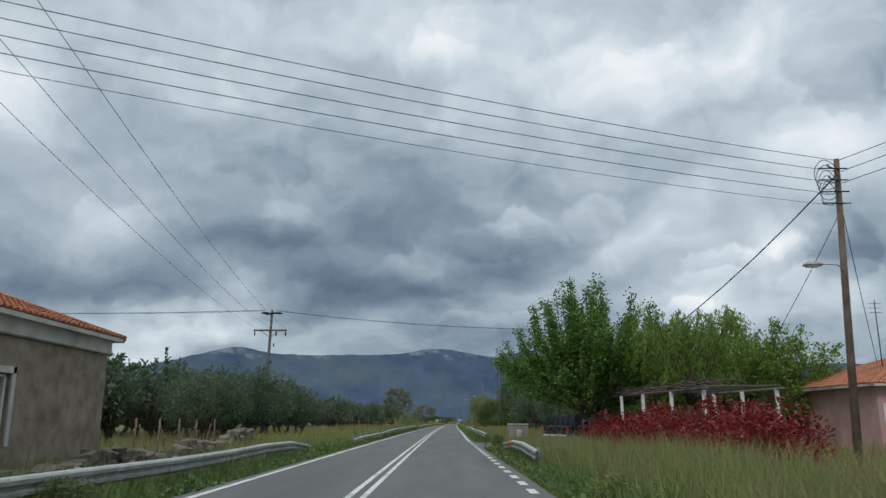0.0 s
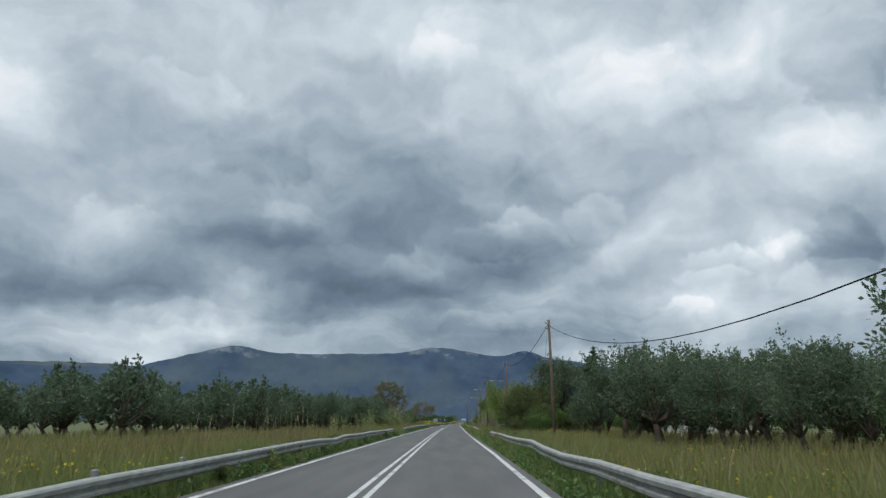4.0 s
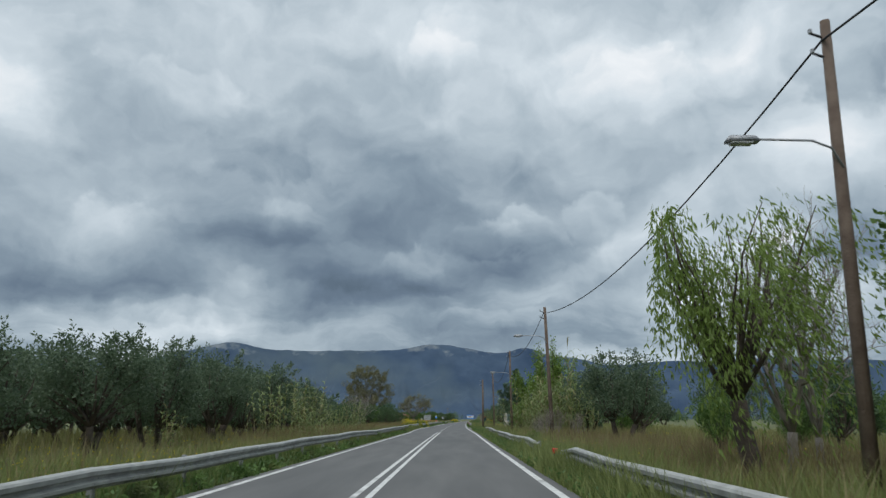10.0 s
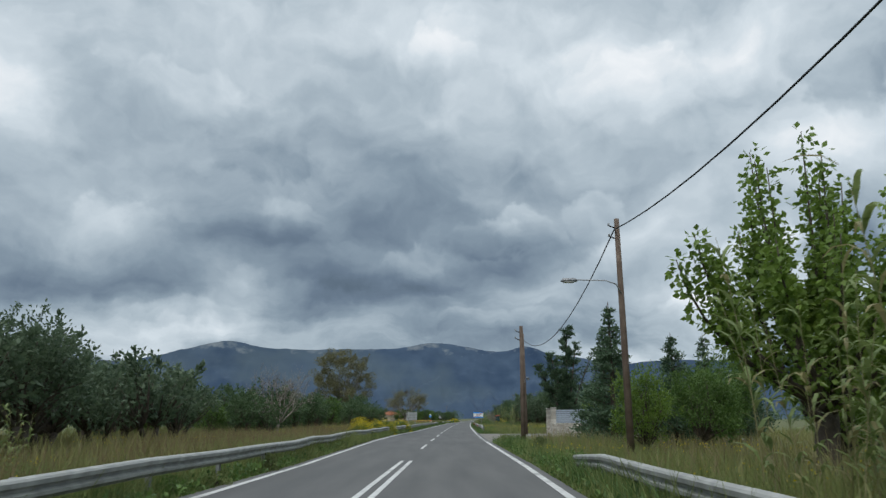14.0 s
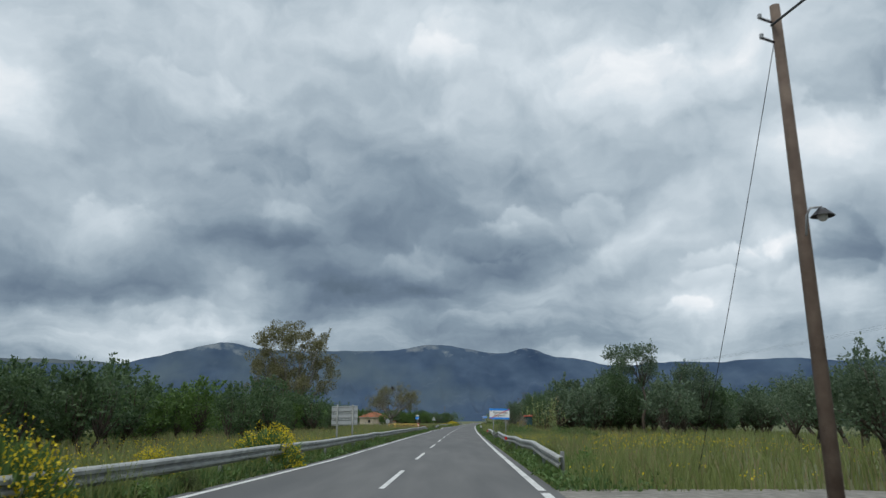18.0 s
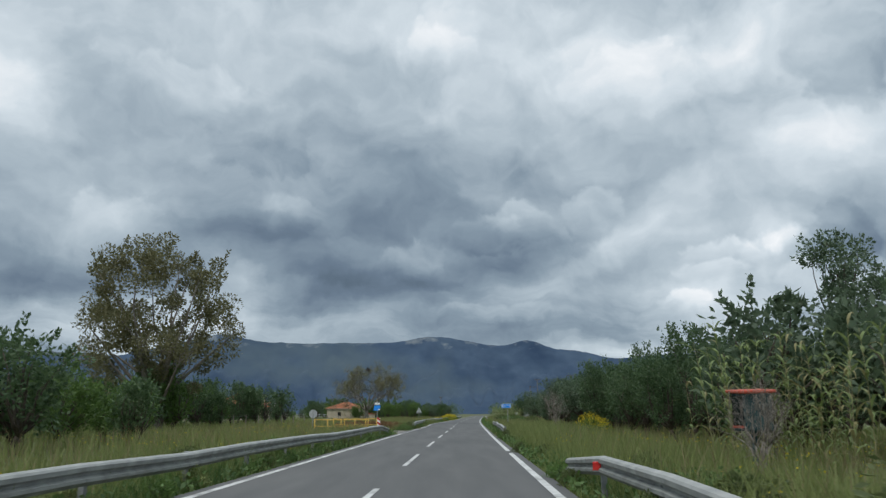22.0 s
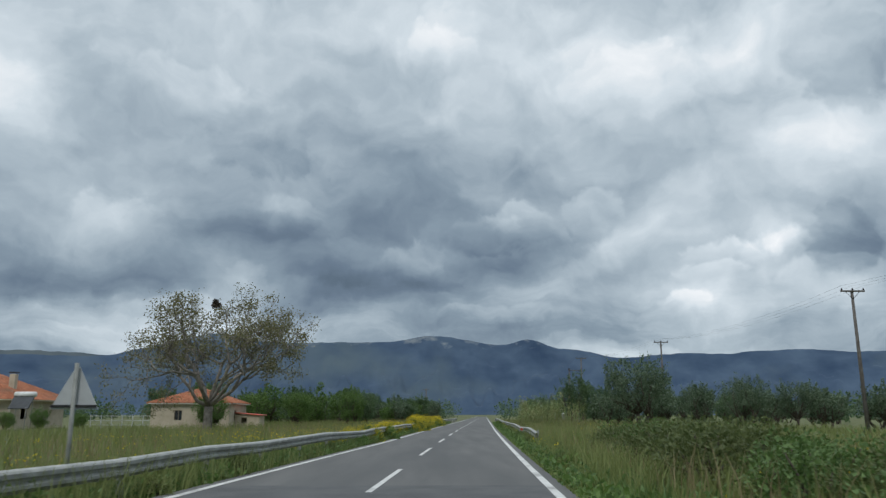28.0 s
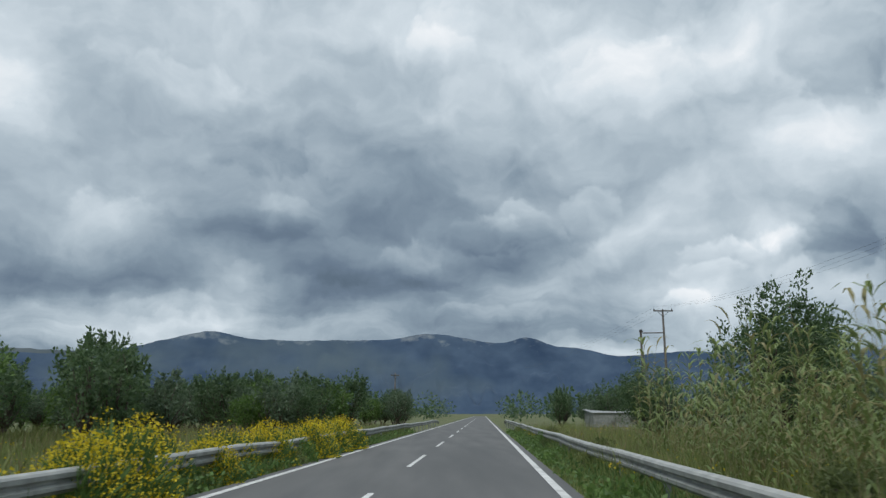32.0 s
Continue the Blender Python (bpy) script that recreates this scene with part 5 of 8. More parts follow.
canes = [cane_clump("cane_clump", 91 + i, 5.0, 2.6, 15) for i in range(3)]
plant(canes, [(7.2, 192.5, 1.05), (8.3, 194.0, 1.4), (9.6, 192.6, 1.1), (6.6, 196.5, 0.9), (8.6, 197.5, 1.05), (7.4, 200.5, 0.9), (5.6, 197.5, 0.85), (6.2, 200.0, 0.95), (7.0, 203.0, 0.9), (5.4, 202.2, 0.75), (7.4, 142.0, 1.15), (8.2, 140.5, 1.2), (6.9, 321.0, 0.85), (8.0, 318.6, 0.8), (9.0, 323, 0.7),
              (5.3, 484, 0.72), (6.6, 481.5, 0.7), (4.8, 488, 0.7), (6.0, 490.5, 0.7), (8.0, 486, 0.7), (9.2, 482, 0.75), (4.4, 478.5, 0.5), (7.6, 478, 0.55), (4.4, 474.5, 0.56), (5.4, 476, 0.62), (6.8, 474, 0.56), (7.6, 480, 0.7), (8.8, 483, 0.75), (5.6, 479, 0.66), (5.0, 481, 0.6), (8.6, 475.5, 0.55), (9.8, 478.5, 0.6), (6.0, 475.5, 0.5), (5.6, 485.5, 0.6), (6.9, 487.0, 0.62), (8.8, 487.5, 0.7), (10.2, 483.5, 0.66)],
      "clump of tall green and straw-coloured canes", "canes", "roadside canes", 31)
plant(canes, [(-9.4, 128, 0.5), (-8.6, 131, 0.48), (-8.4, 139.2, 0.5), (-9.2, 141.0, 0.55), (-7.8, 137.4, 0.4), (-9.8, 146, 0.45), (-10.5, 152, 0.4), (-8.6, 182, 0.86), (-9.2, 184.5, 0.8), (-10.2, 181.5, 0.8), (-8.0, 198.5, 0.6), (-8.4, 201, 0.62), (-9.8, 199, 0.64), (-8.4, 206, 0.42), (-10.2, 193, 0.7), (-10, 192, 0.6), (-8.6, 196, 0.5), (-9.5, 152.5, 0.45), (-9.5, 118, 0.4), (-11, 168, 0.45)],
      "low clump of canes behind the guardrail", "canes", "verge canes", 32)

mustard = [flower_bush("mustard_bush", 101 + i, 1.35, 1.9, 3000) for i in range(3)]
plant(mustard, [(-6.6, 243.3, 1.0), (-6.9, 246.2, 1.15), (-6.2, 257.6, 1.2), (-6.9, 255.8, 1.15), (-6.7, 264, 0.7), (-5.9, 270.5, 1.1), (-6.3, 273, 1.0)], "yellow flowering mustard bush by the guardrail", "bush", "roadside mustard", 33)
plant(mustard, [(7.6, 350.5, 1.1), (8.6, 352.2, 1.0), (7.0, 348.5, 0.7), (9.2, 126.4, 0.72), (10.1, 127.2, 0.6)], "yellow flowering mustard bush before a thicket", "bush", "", 134)
line = [(-5.35 - rng.uniform(0, 0.8), 436 + 1.85 * i + rng.uniform(-0.8, 0.8), rng.uniform(0.6, 0.85) if i < 14 else rng.uniform(0.75, 1.1)) for i in range(35)]
plant(mustard, line, "yellow flowering mustard bush along the road's edge", "bush", "mustard hedge", 34)
photinia = [bush("photinia_bush", 111 + i, 1.9, 2.4, 8600, 0.095, RED_LEAF, 40) for i in range(2)]
plant(photinia, [(8.3 + 0.35 * math.sin(i), 19.5 + 1.75 * i, 1.22 if i < 8 else 1.08) for i in range(12)], "red-leaved photinia bush in a garden hedge", "bush", "photinia hedge", 35)
brambles = [bush("bramble_bush", 121 + i, 1.3, 2.4, 3600, 0.085, (WEED, OLIVE_BROWN)[i], 24) for i in range(2)]
spots = [(4.3 + rng.uniform(0, 4.5), 403 + 1.25 * i, rng.uniform(1.0, 1.4)) for i in range(24)]
spots += [(4.6 + rng.uniform(0, 3), 118 + 3.2 * i, rng.uniform(0.6, 0.95)) for i in range(9)]
spots += [(5.2 + rng.uniform(0, 2), 326 + 3.4 * i, rng.uniform(0.5, 0.8)) for i in range(8)]
spots += [(5.0 + rng.uniform(0, 3), 472 + 3.0 * i, rng.uniform(0.5, 0.8)) for i in range(8)]
spots += [(-7.2 - rng.uniform(0, 1.6), 9 + 2.3 * i, rng.uniform(0.4, 0.62)) for i in range(14)]
spots += [(-6.5 - rng.uniform(0, 0.7), 8 + 1.7 * i, rng.uniform(0.35, 0.6)) for i in range(18)]
plant(brambles, spots, "tangled green bramble bush on the verge", "bush", "brambles", 36)
plant(brambles + mustard, [(5.2 + 0.7 * (i % 4), 300.5 + 0.9 * i, 0.5 + 0.08 * (i % 3)) for i in range(9)], "tangle of weeds and yellow flowers below a sign", "bush", "sign weeds", 136)
plant(brambles, [(3.6 + rng.uniform(0, 6.5), 297 + 1.15 * i, rng.uniform(0.8, 1.2)) for i in range(13)] + [(2.3 + rng.uniform(0, 1.4), 302.5 + 1.5 * i, rng.uniform(0.45, 0.7)) for i in range(11)], "brown-green tangle of weeds below a town sign", "bush", "sign weeds", 162)
rusty = [bush("rusty_weed_patch", 131, 0.8, 1.8, 1800, 0.12, RUST_WEED, 18)]
plant(rusty, [(-7.4, 368.5, 1.2), (-8.8, 370, 1.3), (-7.0, 371.5, 1.1), (-10.2, 369, 1.3), (-8.4, 373, 1.3), (-10, 372, 1.2), (-7.2, 374.5, 1.1), (-9.2, 375.5, 1.1), (-11.4, 371, 1.1), (-6.6, 377, 0.9), (-8.0, 378, 0.9)], "patch of rusty brown dry weeds", "weeds", "", 37)


# ---- grass ----
def scatter(seed, count, y0, y1, inner, outer, side, power=1.0):
    """Feet of grass beside the road: denser towards it for a higher power."""
    r = rng_of(seed)
    y = r.uniform(y0, y1, count)
    u = r.uniform(0, 1, count) ** power
    xr = np.array([road_x(v) for v in y])
    edge = np.array([(left_line(v) if side < 0 else right_line(v)) for v in y])
    o = edge + side * (inner + (outer - inner) * u)
    keep = np.ones(count, bool)
    if side > 0:
        keep &= ~((y > 237.5) & (y < 262.5) & (o < 16)) & ~((y > 44) & (y < 50.8) & (o < 11.5)) & ~((y > 40.5) & (y <= 44) & (o < 5.0))
    else:
        keep &= ~((y > 135) & (y < 141) & (o > -7.8)) & ~((y > 356.5) & (y < 366.5) & (o > -13.5))
    x = xr + o
    z = np.array([ground_height(a, b) for a, b in zip(x, y)])
    return np.stack([x, y, z - 0.03], 1)[keep], o[keep]


def grass(name, seed, count, y0, y1, inner, outer, side, low, high, wide, mat, label, power=1.0, lean=0.5):
    at, o = scatter(seed, count, y0, y1, inner, outer, side, power)
    r = rng_of(seed + 1)
    patch = np.array([noise.noise(Vector((p[0] * 0.22, p[1] * 0.22, seed * 0.37))) for p in at])
    tall = r.uniform(low, high, len(at)) * (1.0 + 0.55 * patch)
    near = np.clip((np.abs(o - (left_line(0) if side < 0 else right_line(0))) - 0.15) / 0.7, 0.3, 1.0)
    tagged(piece(name, blades(name, at, np.maximum(tall * near, 0.05), np.full(len(at), wide), lean, mat, r)), label, "grass", kind="stuff")


for side, tag in ((-1, "west"), (1, "east")):
    for k in range(4):
        y0, y1 = -4 + 132 * k, -4 + 132 * (k + 1)
        s = 200 + 10 * k + (50 if side > 0 else 0)
        grass("verge_grass", s, 42000, y0, y1, 0.28, 5.5, side, 0.34, 0.85, 0.021, GRASS, "uneven green verge grass beside the road", 1.2)
        grass("meadow_grass", s + 2, 24000, y0, y1, 2.6, 32, side, 0.45, 0.95, 0.045, GRASS_FIELD if k < 2 else GRASS_LUSH, "tall green meadow grass in the field", 1.4)
        grass("dry_grass", s + 4, 8500, y0, y1, 1.6, 16, side, 0.5, 1.05, 0.022, GRASS_DRY, "straw-coloured dry grass stalks among the green", 1.3)
        at, o = scatter(s + 6, 12000, y0, y1, 0.3, 3.5, side, 1.2)
        r = rng_of(s + 7)
        tagged(piece("broad_leaved_weeds", leaf_cards("weeds", at + r.uniform(0, 1, (len(at), 1)) * np.array([0, 0, 0.4]), r.normal(size=(len(at), 3)) + np.array([0, 0, 0.6]), 0.12, 0.06, WEED, r)), "low broad-leaved weeds on the verge", "weeds", kind="stuff")
        at, o = scatter(s + 8, 1500, y0, y1, 1.0, 14, side, 1.2)
        r = rng_of(s + 9)
        keep = np.array([noise.noise(Vector((p[0] * 0.12, p[1] * 0.12, 9.1))) > 0.0 for p in at])
        at = np.repeat(at[keep], 3, 0)
        at = at + r.normal(size=at.shape) * np.array([0.1, 0.1, 0.05]) + np.array([0, 0, 0.5])
        tagged(piece("meadow_flowers", leaf_cards("flowers", at, r.normal(size=at.shape), 0.06, 0.055, PETAL, r)), "small yellow meadow flowers", "flowers", kind="stuff")


grass("verge_grass", 690, 9000, 34, 84, 0.3, 2.2, -1, 0.5, 0.9, 0.022, GRASS, "tall verge grass half hiding a guardrail", 1.0)
grass("verge_grass", 692, 9000, 290, 352, 0.6, 4.5, 1, 0.5, 1.0, 0.022, GRASS, "tall verge grass half hiding a guardrail", 1.0)
grass("verge_grass", 694, 8000, 126, 168, 0.3, 1.5, 1, 0.5, 0.95, 0.022, GRASS, "tall verge grass half hiding a guardrail", 1.0)
grass("verge_grass", 696, 9000, 186, 240, 0.25, 1.2, -1, 0.45, 0.85, 0.022, GRASS, "tall verge grass half hiding a guardrail", 1.0)
grass("brown_weeds", 698, 14000, 176, 262, 1.3, 7.0, -1, 0.6, 1.15, 0.02, BROWN_WEED, "reddish-brown seeding weeds in the meadow's edge", 1.0)
grass("brown_weeds", 704, 7000, 84, 132, 1.6, 9.0, -1, 0.6, 1.1, 0.02, BROWN_WEED, "reddish-brown seeding weeds in the meadow's edge", 1.0)
grass("brown_weeds", 706, 7000, 150, 186, 3.0, 10.0, 1, 0.6, 1.1, 0.02, BROWN_WEED, "reddish-brown seeding weeds in the meadow's edge", 1.0)
# lush broad-leaved growth between the road and the rails, in drifts
for side in (-1, 1):
    for k in range(4):
        y0, y1 = -4 + 132 * k, -4 + 132 * (k + 1)
        s = 820 + 10 * k + (50 if side > 0 else 0)
        at, o = scatter(s, 26000, y0, y1, 0.34, 2.6, side, 1.3)
        r = rng_of(s + 1)
        drift = np.array([noise.noise(Vector((p[0] * 0.5, p[1] * 0.5, 2.7))) for p in at])
        at, drift = at[drift > -0.12], drift[drift > -0.12]
        rise = r.uniform(0, 1, len(at)) * (0.12 + 0.55 * np.clip(drift + 0.1, 0, 0.7))
        at[:, 2] += rise
        tagged(piece("verge_weeds", leaf_cards("weeds", at, r.normal(size=(len(at), 3)) + np.array([0, 0, 0.7]), 0.13, 0.075, LUSH_WEED if k % 2 else WEED, r)), "lush green broad-leaved weeds along the road's edge", "weeds", kind="stuff")
grass("verge_grass", 880, 9000, 328, 353, 0.5, 3.6, 1, 0.6, 1.1, 0.022, GRASS, "tall verge grass half hiding a guardrail", 1.0)
grass("verge_grass", 882, 9000, 2, 38, 0.9, 5.0, 1, 0.5, 1.05, 0.022, GRASS, "tall seeding grass below a red hedge", 1.0)
grass("dry_grass", 884, 5000, 2, 38, 1.2, 6.0, 1, 0.6, 1.2, 0.018, GRASS_DRY, "straw-coloured seeding grass below a red hedge", 1.0)
shrublets = [bush("verge_shrub", 191 + i, 0.95, 1.3, 1700, 0.085, (LUSH_WEED, OLIVE_BROWN, GRASS)[i], 16) for i in range(3)]
spots = []
for y in np.arange(2.0, 520.0, 5.5):
    yy = y + rng.uniform(-2.4, 2.4)
    if not (131 < yy < 145 or 354 < yy < 369):
        spots.append((left_rail(yy) - rng.uniform(-0.35, 1.6), yy, rng.uniform(0.45, 0.95)))
    if not (36 < yy < 52 or 236 < yy < 264):
        spots.append((right_rail(yy) + rng.uniform(-0.3, 1.8), yy + 1.7, rng.uniform(0.45, 0.95)))
for y in np.arange(4.0, 500.0, 4.2):
    yy = y + rng.uniform(-2, 2)
    if not (129 < yy < 147 or 352 < yy < 371):
        spots.append((left_rail(yy) + rng.uniform(0.05, 0.3), yy, rng.uniform(0.3, 0.6)))
    if 265 < yy < 500 or 52 < yy < 210:
        spots.append((right_rail(yy) - rng.uniform(0.1, 0.35), yy + 2, rng.uniform(0.3, 0.55)))
plant(shrublets, spots, "leafy weed clump growing against the guardrail", "weeds", "rail weed clumps", 161)
stalks = empty("dead_stalk_patch", road_x(106) - 10.0, 106.0, -0.1)
tagged(stalks, "tall pale dead stalks standing in the meadow", "stalks")
for k in range(44):
    px, py, h = rng.uniform(-4.5, 2.2), rng.uniform(-14, 26), rng.uniform(1.1, 2.3)
    piece("stalk", rod("stalk", (px, py, -0.1), (px + rng.normal() * 0.14, py + rng.normal() * 0.14, h), 0.010, CANE_DRY, 5), stalks)
# weeds crowding the foot of the guardrails, and the flowering meadow by the town sign
for side in (-1, 1):
    for k in range(4):
        y0, y1 = -4 + 132 * k, -4 + 132 * (k + 1)
        s = 700 + 10 * k + (50 if side > 0 else 0)
        grass("rail_weeds", s, 15000, y0, y1, 0.45, 1.35, side, 0.26, 0.62, 0.03, WEED, "green weeds crowding the foot of the guardrail", 1.0, 0.7)
for s, y0, y1, inner, outer, side, count in ((800, 276, 306, 1.5, 13, 1, 800), (801, 325, 352, 1.5, 8, 1, 180), (802, 255, 300, 1.5, 12, -1, 900), (803, 428, 500, 0.8, 6, -1, 1400), (804, 45, 75, 1.5, 9, -1, 400), (805, 112, 124, 3, 8.5, 1, 90)):
    at, o = scatter(s, count, y0, y1, inner, outer, side, 1.1)
    r = rng_of(s + 50)
    keep = np.array([noise.noise(Vector((p[0] * 0.25, p[1] * 0.25, 5.1))) > -0.1 for p in at])
    at = np.repeat(at[keep], 4, 0)
    at = at + r.normal(size=at.shape) * np.array([0.14, 0.14, 0.1]) + np.array([0, 0, 0.55])
    tagged(piece("yellow_flowers", leaf_cards("flowers", at, r.normal(size=at.shape), 0.07, 0.065, PETAL, r)), "yellow wild flowers standing in the grass", "flowers", kind="stuff")

# ---- guardrails ----
def beam_mesh(length, mat):
    """A W-profile rail of that length along y, its face towards +x."""
    prof = [(0.0, 0.0), (0.035, 0.035), (0.08, 0.06), (0.08, 0.105), (0.02, 0.14), (0.02, 0.17), (0.08, 0.205), (0.08, 0.262), (0.055, 0.292), (-0.02, 0.312)]
    vs, fs, n = [], [], len(prof)
    for y in (0.0, length):
        vs += [(x, y, z) for x, z in prof] + [(x - 0.012, y, z) for x, z in prof]
    m = 2 * n
    for i in range(n - 1):
        fs += [(i, i + 1, m + i + 1, m + i), (n + i, m + n + i, m + n + i + 1, n + i + 1)]
    fs += [(0, m, m + n, n), (n - 1, 2 * n - 1, m + 2 * n - 1, m + n - 1)]
    fs += [(i, n + i, n + i + 1, i + 1) for i in range(n - 1)] + [(m + i, m + i + 1, m + n + i + 1, m + n + i) for i in range(n - 1)]
    me = mesh_of("beam", vs, fs, mat)
    # top lip gets the paler colour that holds its sky light
    me.materials.append(STEEL_EDGE)
    for p in me.polygons:
        if len(p.vertices) == 4 and p.center.z > 0.27:
            p.material_index = 1
    return me


BEAM, POST = beam_mesh(4.04, STEEL), box(0.09, 0.11, 0.95, STEEL_POST, 0.012, "post")
BOLT = box(0.03, 0.03, 0.03, STEEL_POST, 0.008, "bolt", False)


def guardrail(y0, y1, off, side, dip=0.0, wave=0.03, label="weathered grey W-profile steel guardrail beside the road", seed=1, sink=True):
    rng = rng_of(seed)
    top = empty("guardrail", road_x(y0) + off(y0), y0)
    tagged(top, label, "guardrail", "guardrails")
    n = max(1, round((y1 - y0) / 4.0))
    zs = [0.36 - (ease(y0 + 4 * i, ((44, 0.2), (62, 0.18), (84, 0.0))) if side < 0 and 40 < y0 < 60 else 0.0) + rng.normal() * wave for i in range(n + 1)]
    xs = [rng.normal() * wave * 1.5 for _ in range(n + 1)]
    if sink:
        zs[-1] -= dip * 2.2
        zs[0] -= dip
    for i in range(n):
        ya, yb = y0 + 4 * i, y0 + 4 * i + 4
        xa, xb = road_x(ya) + off(ya) + xs[i] - top.location.x, road_x(yb) + off(yb) + xs[i + 1] - top.location.x
        a = Vector((xa, ya - y0, zs[i]))
        d = Vector((xb - xa, 4.0, zs[i + 1] - zs[i]))
        yaw = -math.degrees(math.atan2(d.x, d.y))
        tilt = math.degrees(math.atan2(d.z, 4.0))
        m = Matrix.Translation(a) @ pose(0, 0, 0, tilt, 0, yaw) @ (pose(0, 0, 0) if side < 0 else Matrix.Diagonal((-1, 1, 1, 1)))
        piece("beam", BEAM, top, m)
        piece("post", POST, top, Matrix.Translation((xa - 0.07 * (1 if side < 0 else -1), ya - y0 + 0.3, -0.3)))
        piece("bolt", BOLT, top, Matrix.Translation((xa + 0.02 * (1 if side < 0 else -1), ya - y0 + 0.3, zs[i] + 0.155)))
    return top


def reflector(y, off, side, z=0.52):
    x = road_x(y) + off + (0.11 if side < 0 else -0.11)
    bm = bmesh.new()
    bmesh.ops.create_cone(bm, cap_ends=True, segments=4, radius1=0.1, radius2=0.085, depth=0.03, matrix=pose(0, 0, 0, 90, 0, 0) @ pose(0, 0, 0, 0, 0, 45))
    ob = piece("guardrail_reflector", bm_mesh("reflector", bm, RED_GLASS))
    ob.matrix_basis = pose(x, y, z)
    tagged(ob, "small red reflector on a steel guardrail", "reflector", "rail reflectors")


for i, (a, b) in enumerate(((-8, 32), (44, 132), (145, 353), (372, 560))):
    guardrail(a, b, left_rail, -1, 0.1, 0.05 if a < 40 else 0.022, seed=300 + i)
for i, (a, b) in enumerate(((5, 9), (21, 33), (51, 111), (128, 160), (163, 211), (265, 301), (303, 319), (347.5, 378), (434, 560))):
    guardrail(a, b, right_rail, 1, 0.1, 0.028, seed=330 + i)
for y in (29, 101.3, 129.5, 158.3, 285.5, 315, 444.5):
    reflector(y, right_rail(y), 1)


# ---- poles and wires ----
def sway(a, b, sag, n=14):
    a, b = Vector(a), Vector(b)
    return [tuple(a.lerp(b, i / n) - Vector((0, 0, sag * 4 * (i / n) * (1 - i / n)))) for i in range(n + 1)]


def wire(a, b, sag, r=0.013, label="thin black overhead wire between poles", mat=CABLE):
    ob = piece("overhead_wire", tubes("wire", [(sway(a, b, sag), [r] * 15)], mat, 5))
    return tagged(ob, label, "wire", "overhead wires")


def light_pole(x, y, high, lean_x=0.0, lean_y=0.0, arm=1.6, arm_z=6.3, style="flat", mat=TIMBER, label="weathered brown timber street-light pole"):
    top = empty("street_light_pole", x, y, ground_at(x, y))
    tagged(top, label, "utility pole", "roadside poles")
    tip = (lean_x, lean_y, high)
    piece("pole", tubes("pole", [([(0, 0, -0.5), (lean_x * 0.5, lean_y * 0.5, high * 0.5), tip], [0.135, 0.115, 0.09])], mat, 10), top)
    for k in (0.35, 0.75):
        piece("insulator", rod("insulator", (lean_x - 0.05, lean_y, high - k), (lean_x - 0.3, lean_y, high - k + 0.1), 0.025, BLACK_METAL), top)
        piece("insulator_cap", box(0.07, 0.07, 0.11, LAMP_GREY, 0.02), top, Matrix.Translation((lean_x - 0.3, lean_y, high - k + 0.08)))
    if arm:
        u = arm_z / high
        ax, ay = lean_x * u, lean_y * u
        d = -1 if arm > 0 else 1
        ln = abs(arm)
        pts = [(ax, ay - 0.1, arm_z - 0.45), (ax + d * 0.12 * ln, ay - 0.12, arm_z - 0.1), (ax + d * 0.35 * ln, ay - 0.14, arm_z + 0.03), (ax + d * ln, ay - 0.14, arm_z + 0.05)]
        ob = piece("lamp_arm", tubes("arm", [(pts, [0.022] * 4)], LAMP_GREY, 7), top)
        hx = ax + d * ln
        if style == "flat":
            bm = bmesh.new()
            bmesh.ops.create_cube(bm, size=1, matrix=Matrix.Translation((hx + d * 0.28, ay - 0.14, arm_z + 0.05)) @ Matrix.Diagonal((0.62, 0.24, 0.12, 1)))
            for v in bm.verts:
                if v.co.z > arm_z + 0.05:
                    v.co.x = hx + d * 0.28 + (v.co.x - hx - d * 0.28) * 0.75
                    v.co.y = ay - 0.14 + (v.co.y - ay + 0.14) * 0.6
            bmesh.ops.bevel(bm, geom=bm.edges[:], offset=0.02, segments=2, affect="EDGES")
            head = piece("lamp_head", bm_mesh("head", bm, LAMP_GREY, True), top)
            piece("lamp_lens", box(0.4, 0.18, 0.05, LAMP_GLASS, 0.02), head, Matrix.Translation((hx + d * 0.3, ay - 0.14, arm_z - 0.055)))
        else:
            bm = bmesh.new()
            bmesh.ops.create_cone(bm, cap_ends=False, segments=16, radius1=0.2, radius2=0.06, depth=0.14, matrix=Matrix.Translation((hx, ay - 0.14, arm_z - 0.05)))
            head = piece("lamp_shade", bm_mesh("shade", bm, BLACK_METAL, True), top)
            bm = bmesh.new()
            bmesh.ops.create_uvsphere(bm, u_segments=10, v_segments=6, radius=0.09, matrix=Matrix.Translation((hx, ay - 0.14, arm_z - 0.12)))
            piece("bulb", bm_mesh("bulb", bm, LAMP_GLASS, True), head)
    return Vector((x + lean_x, y + lean_y, ground_at(x, y) + high))


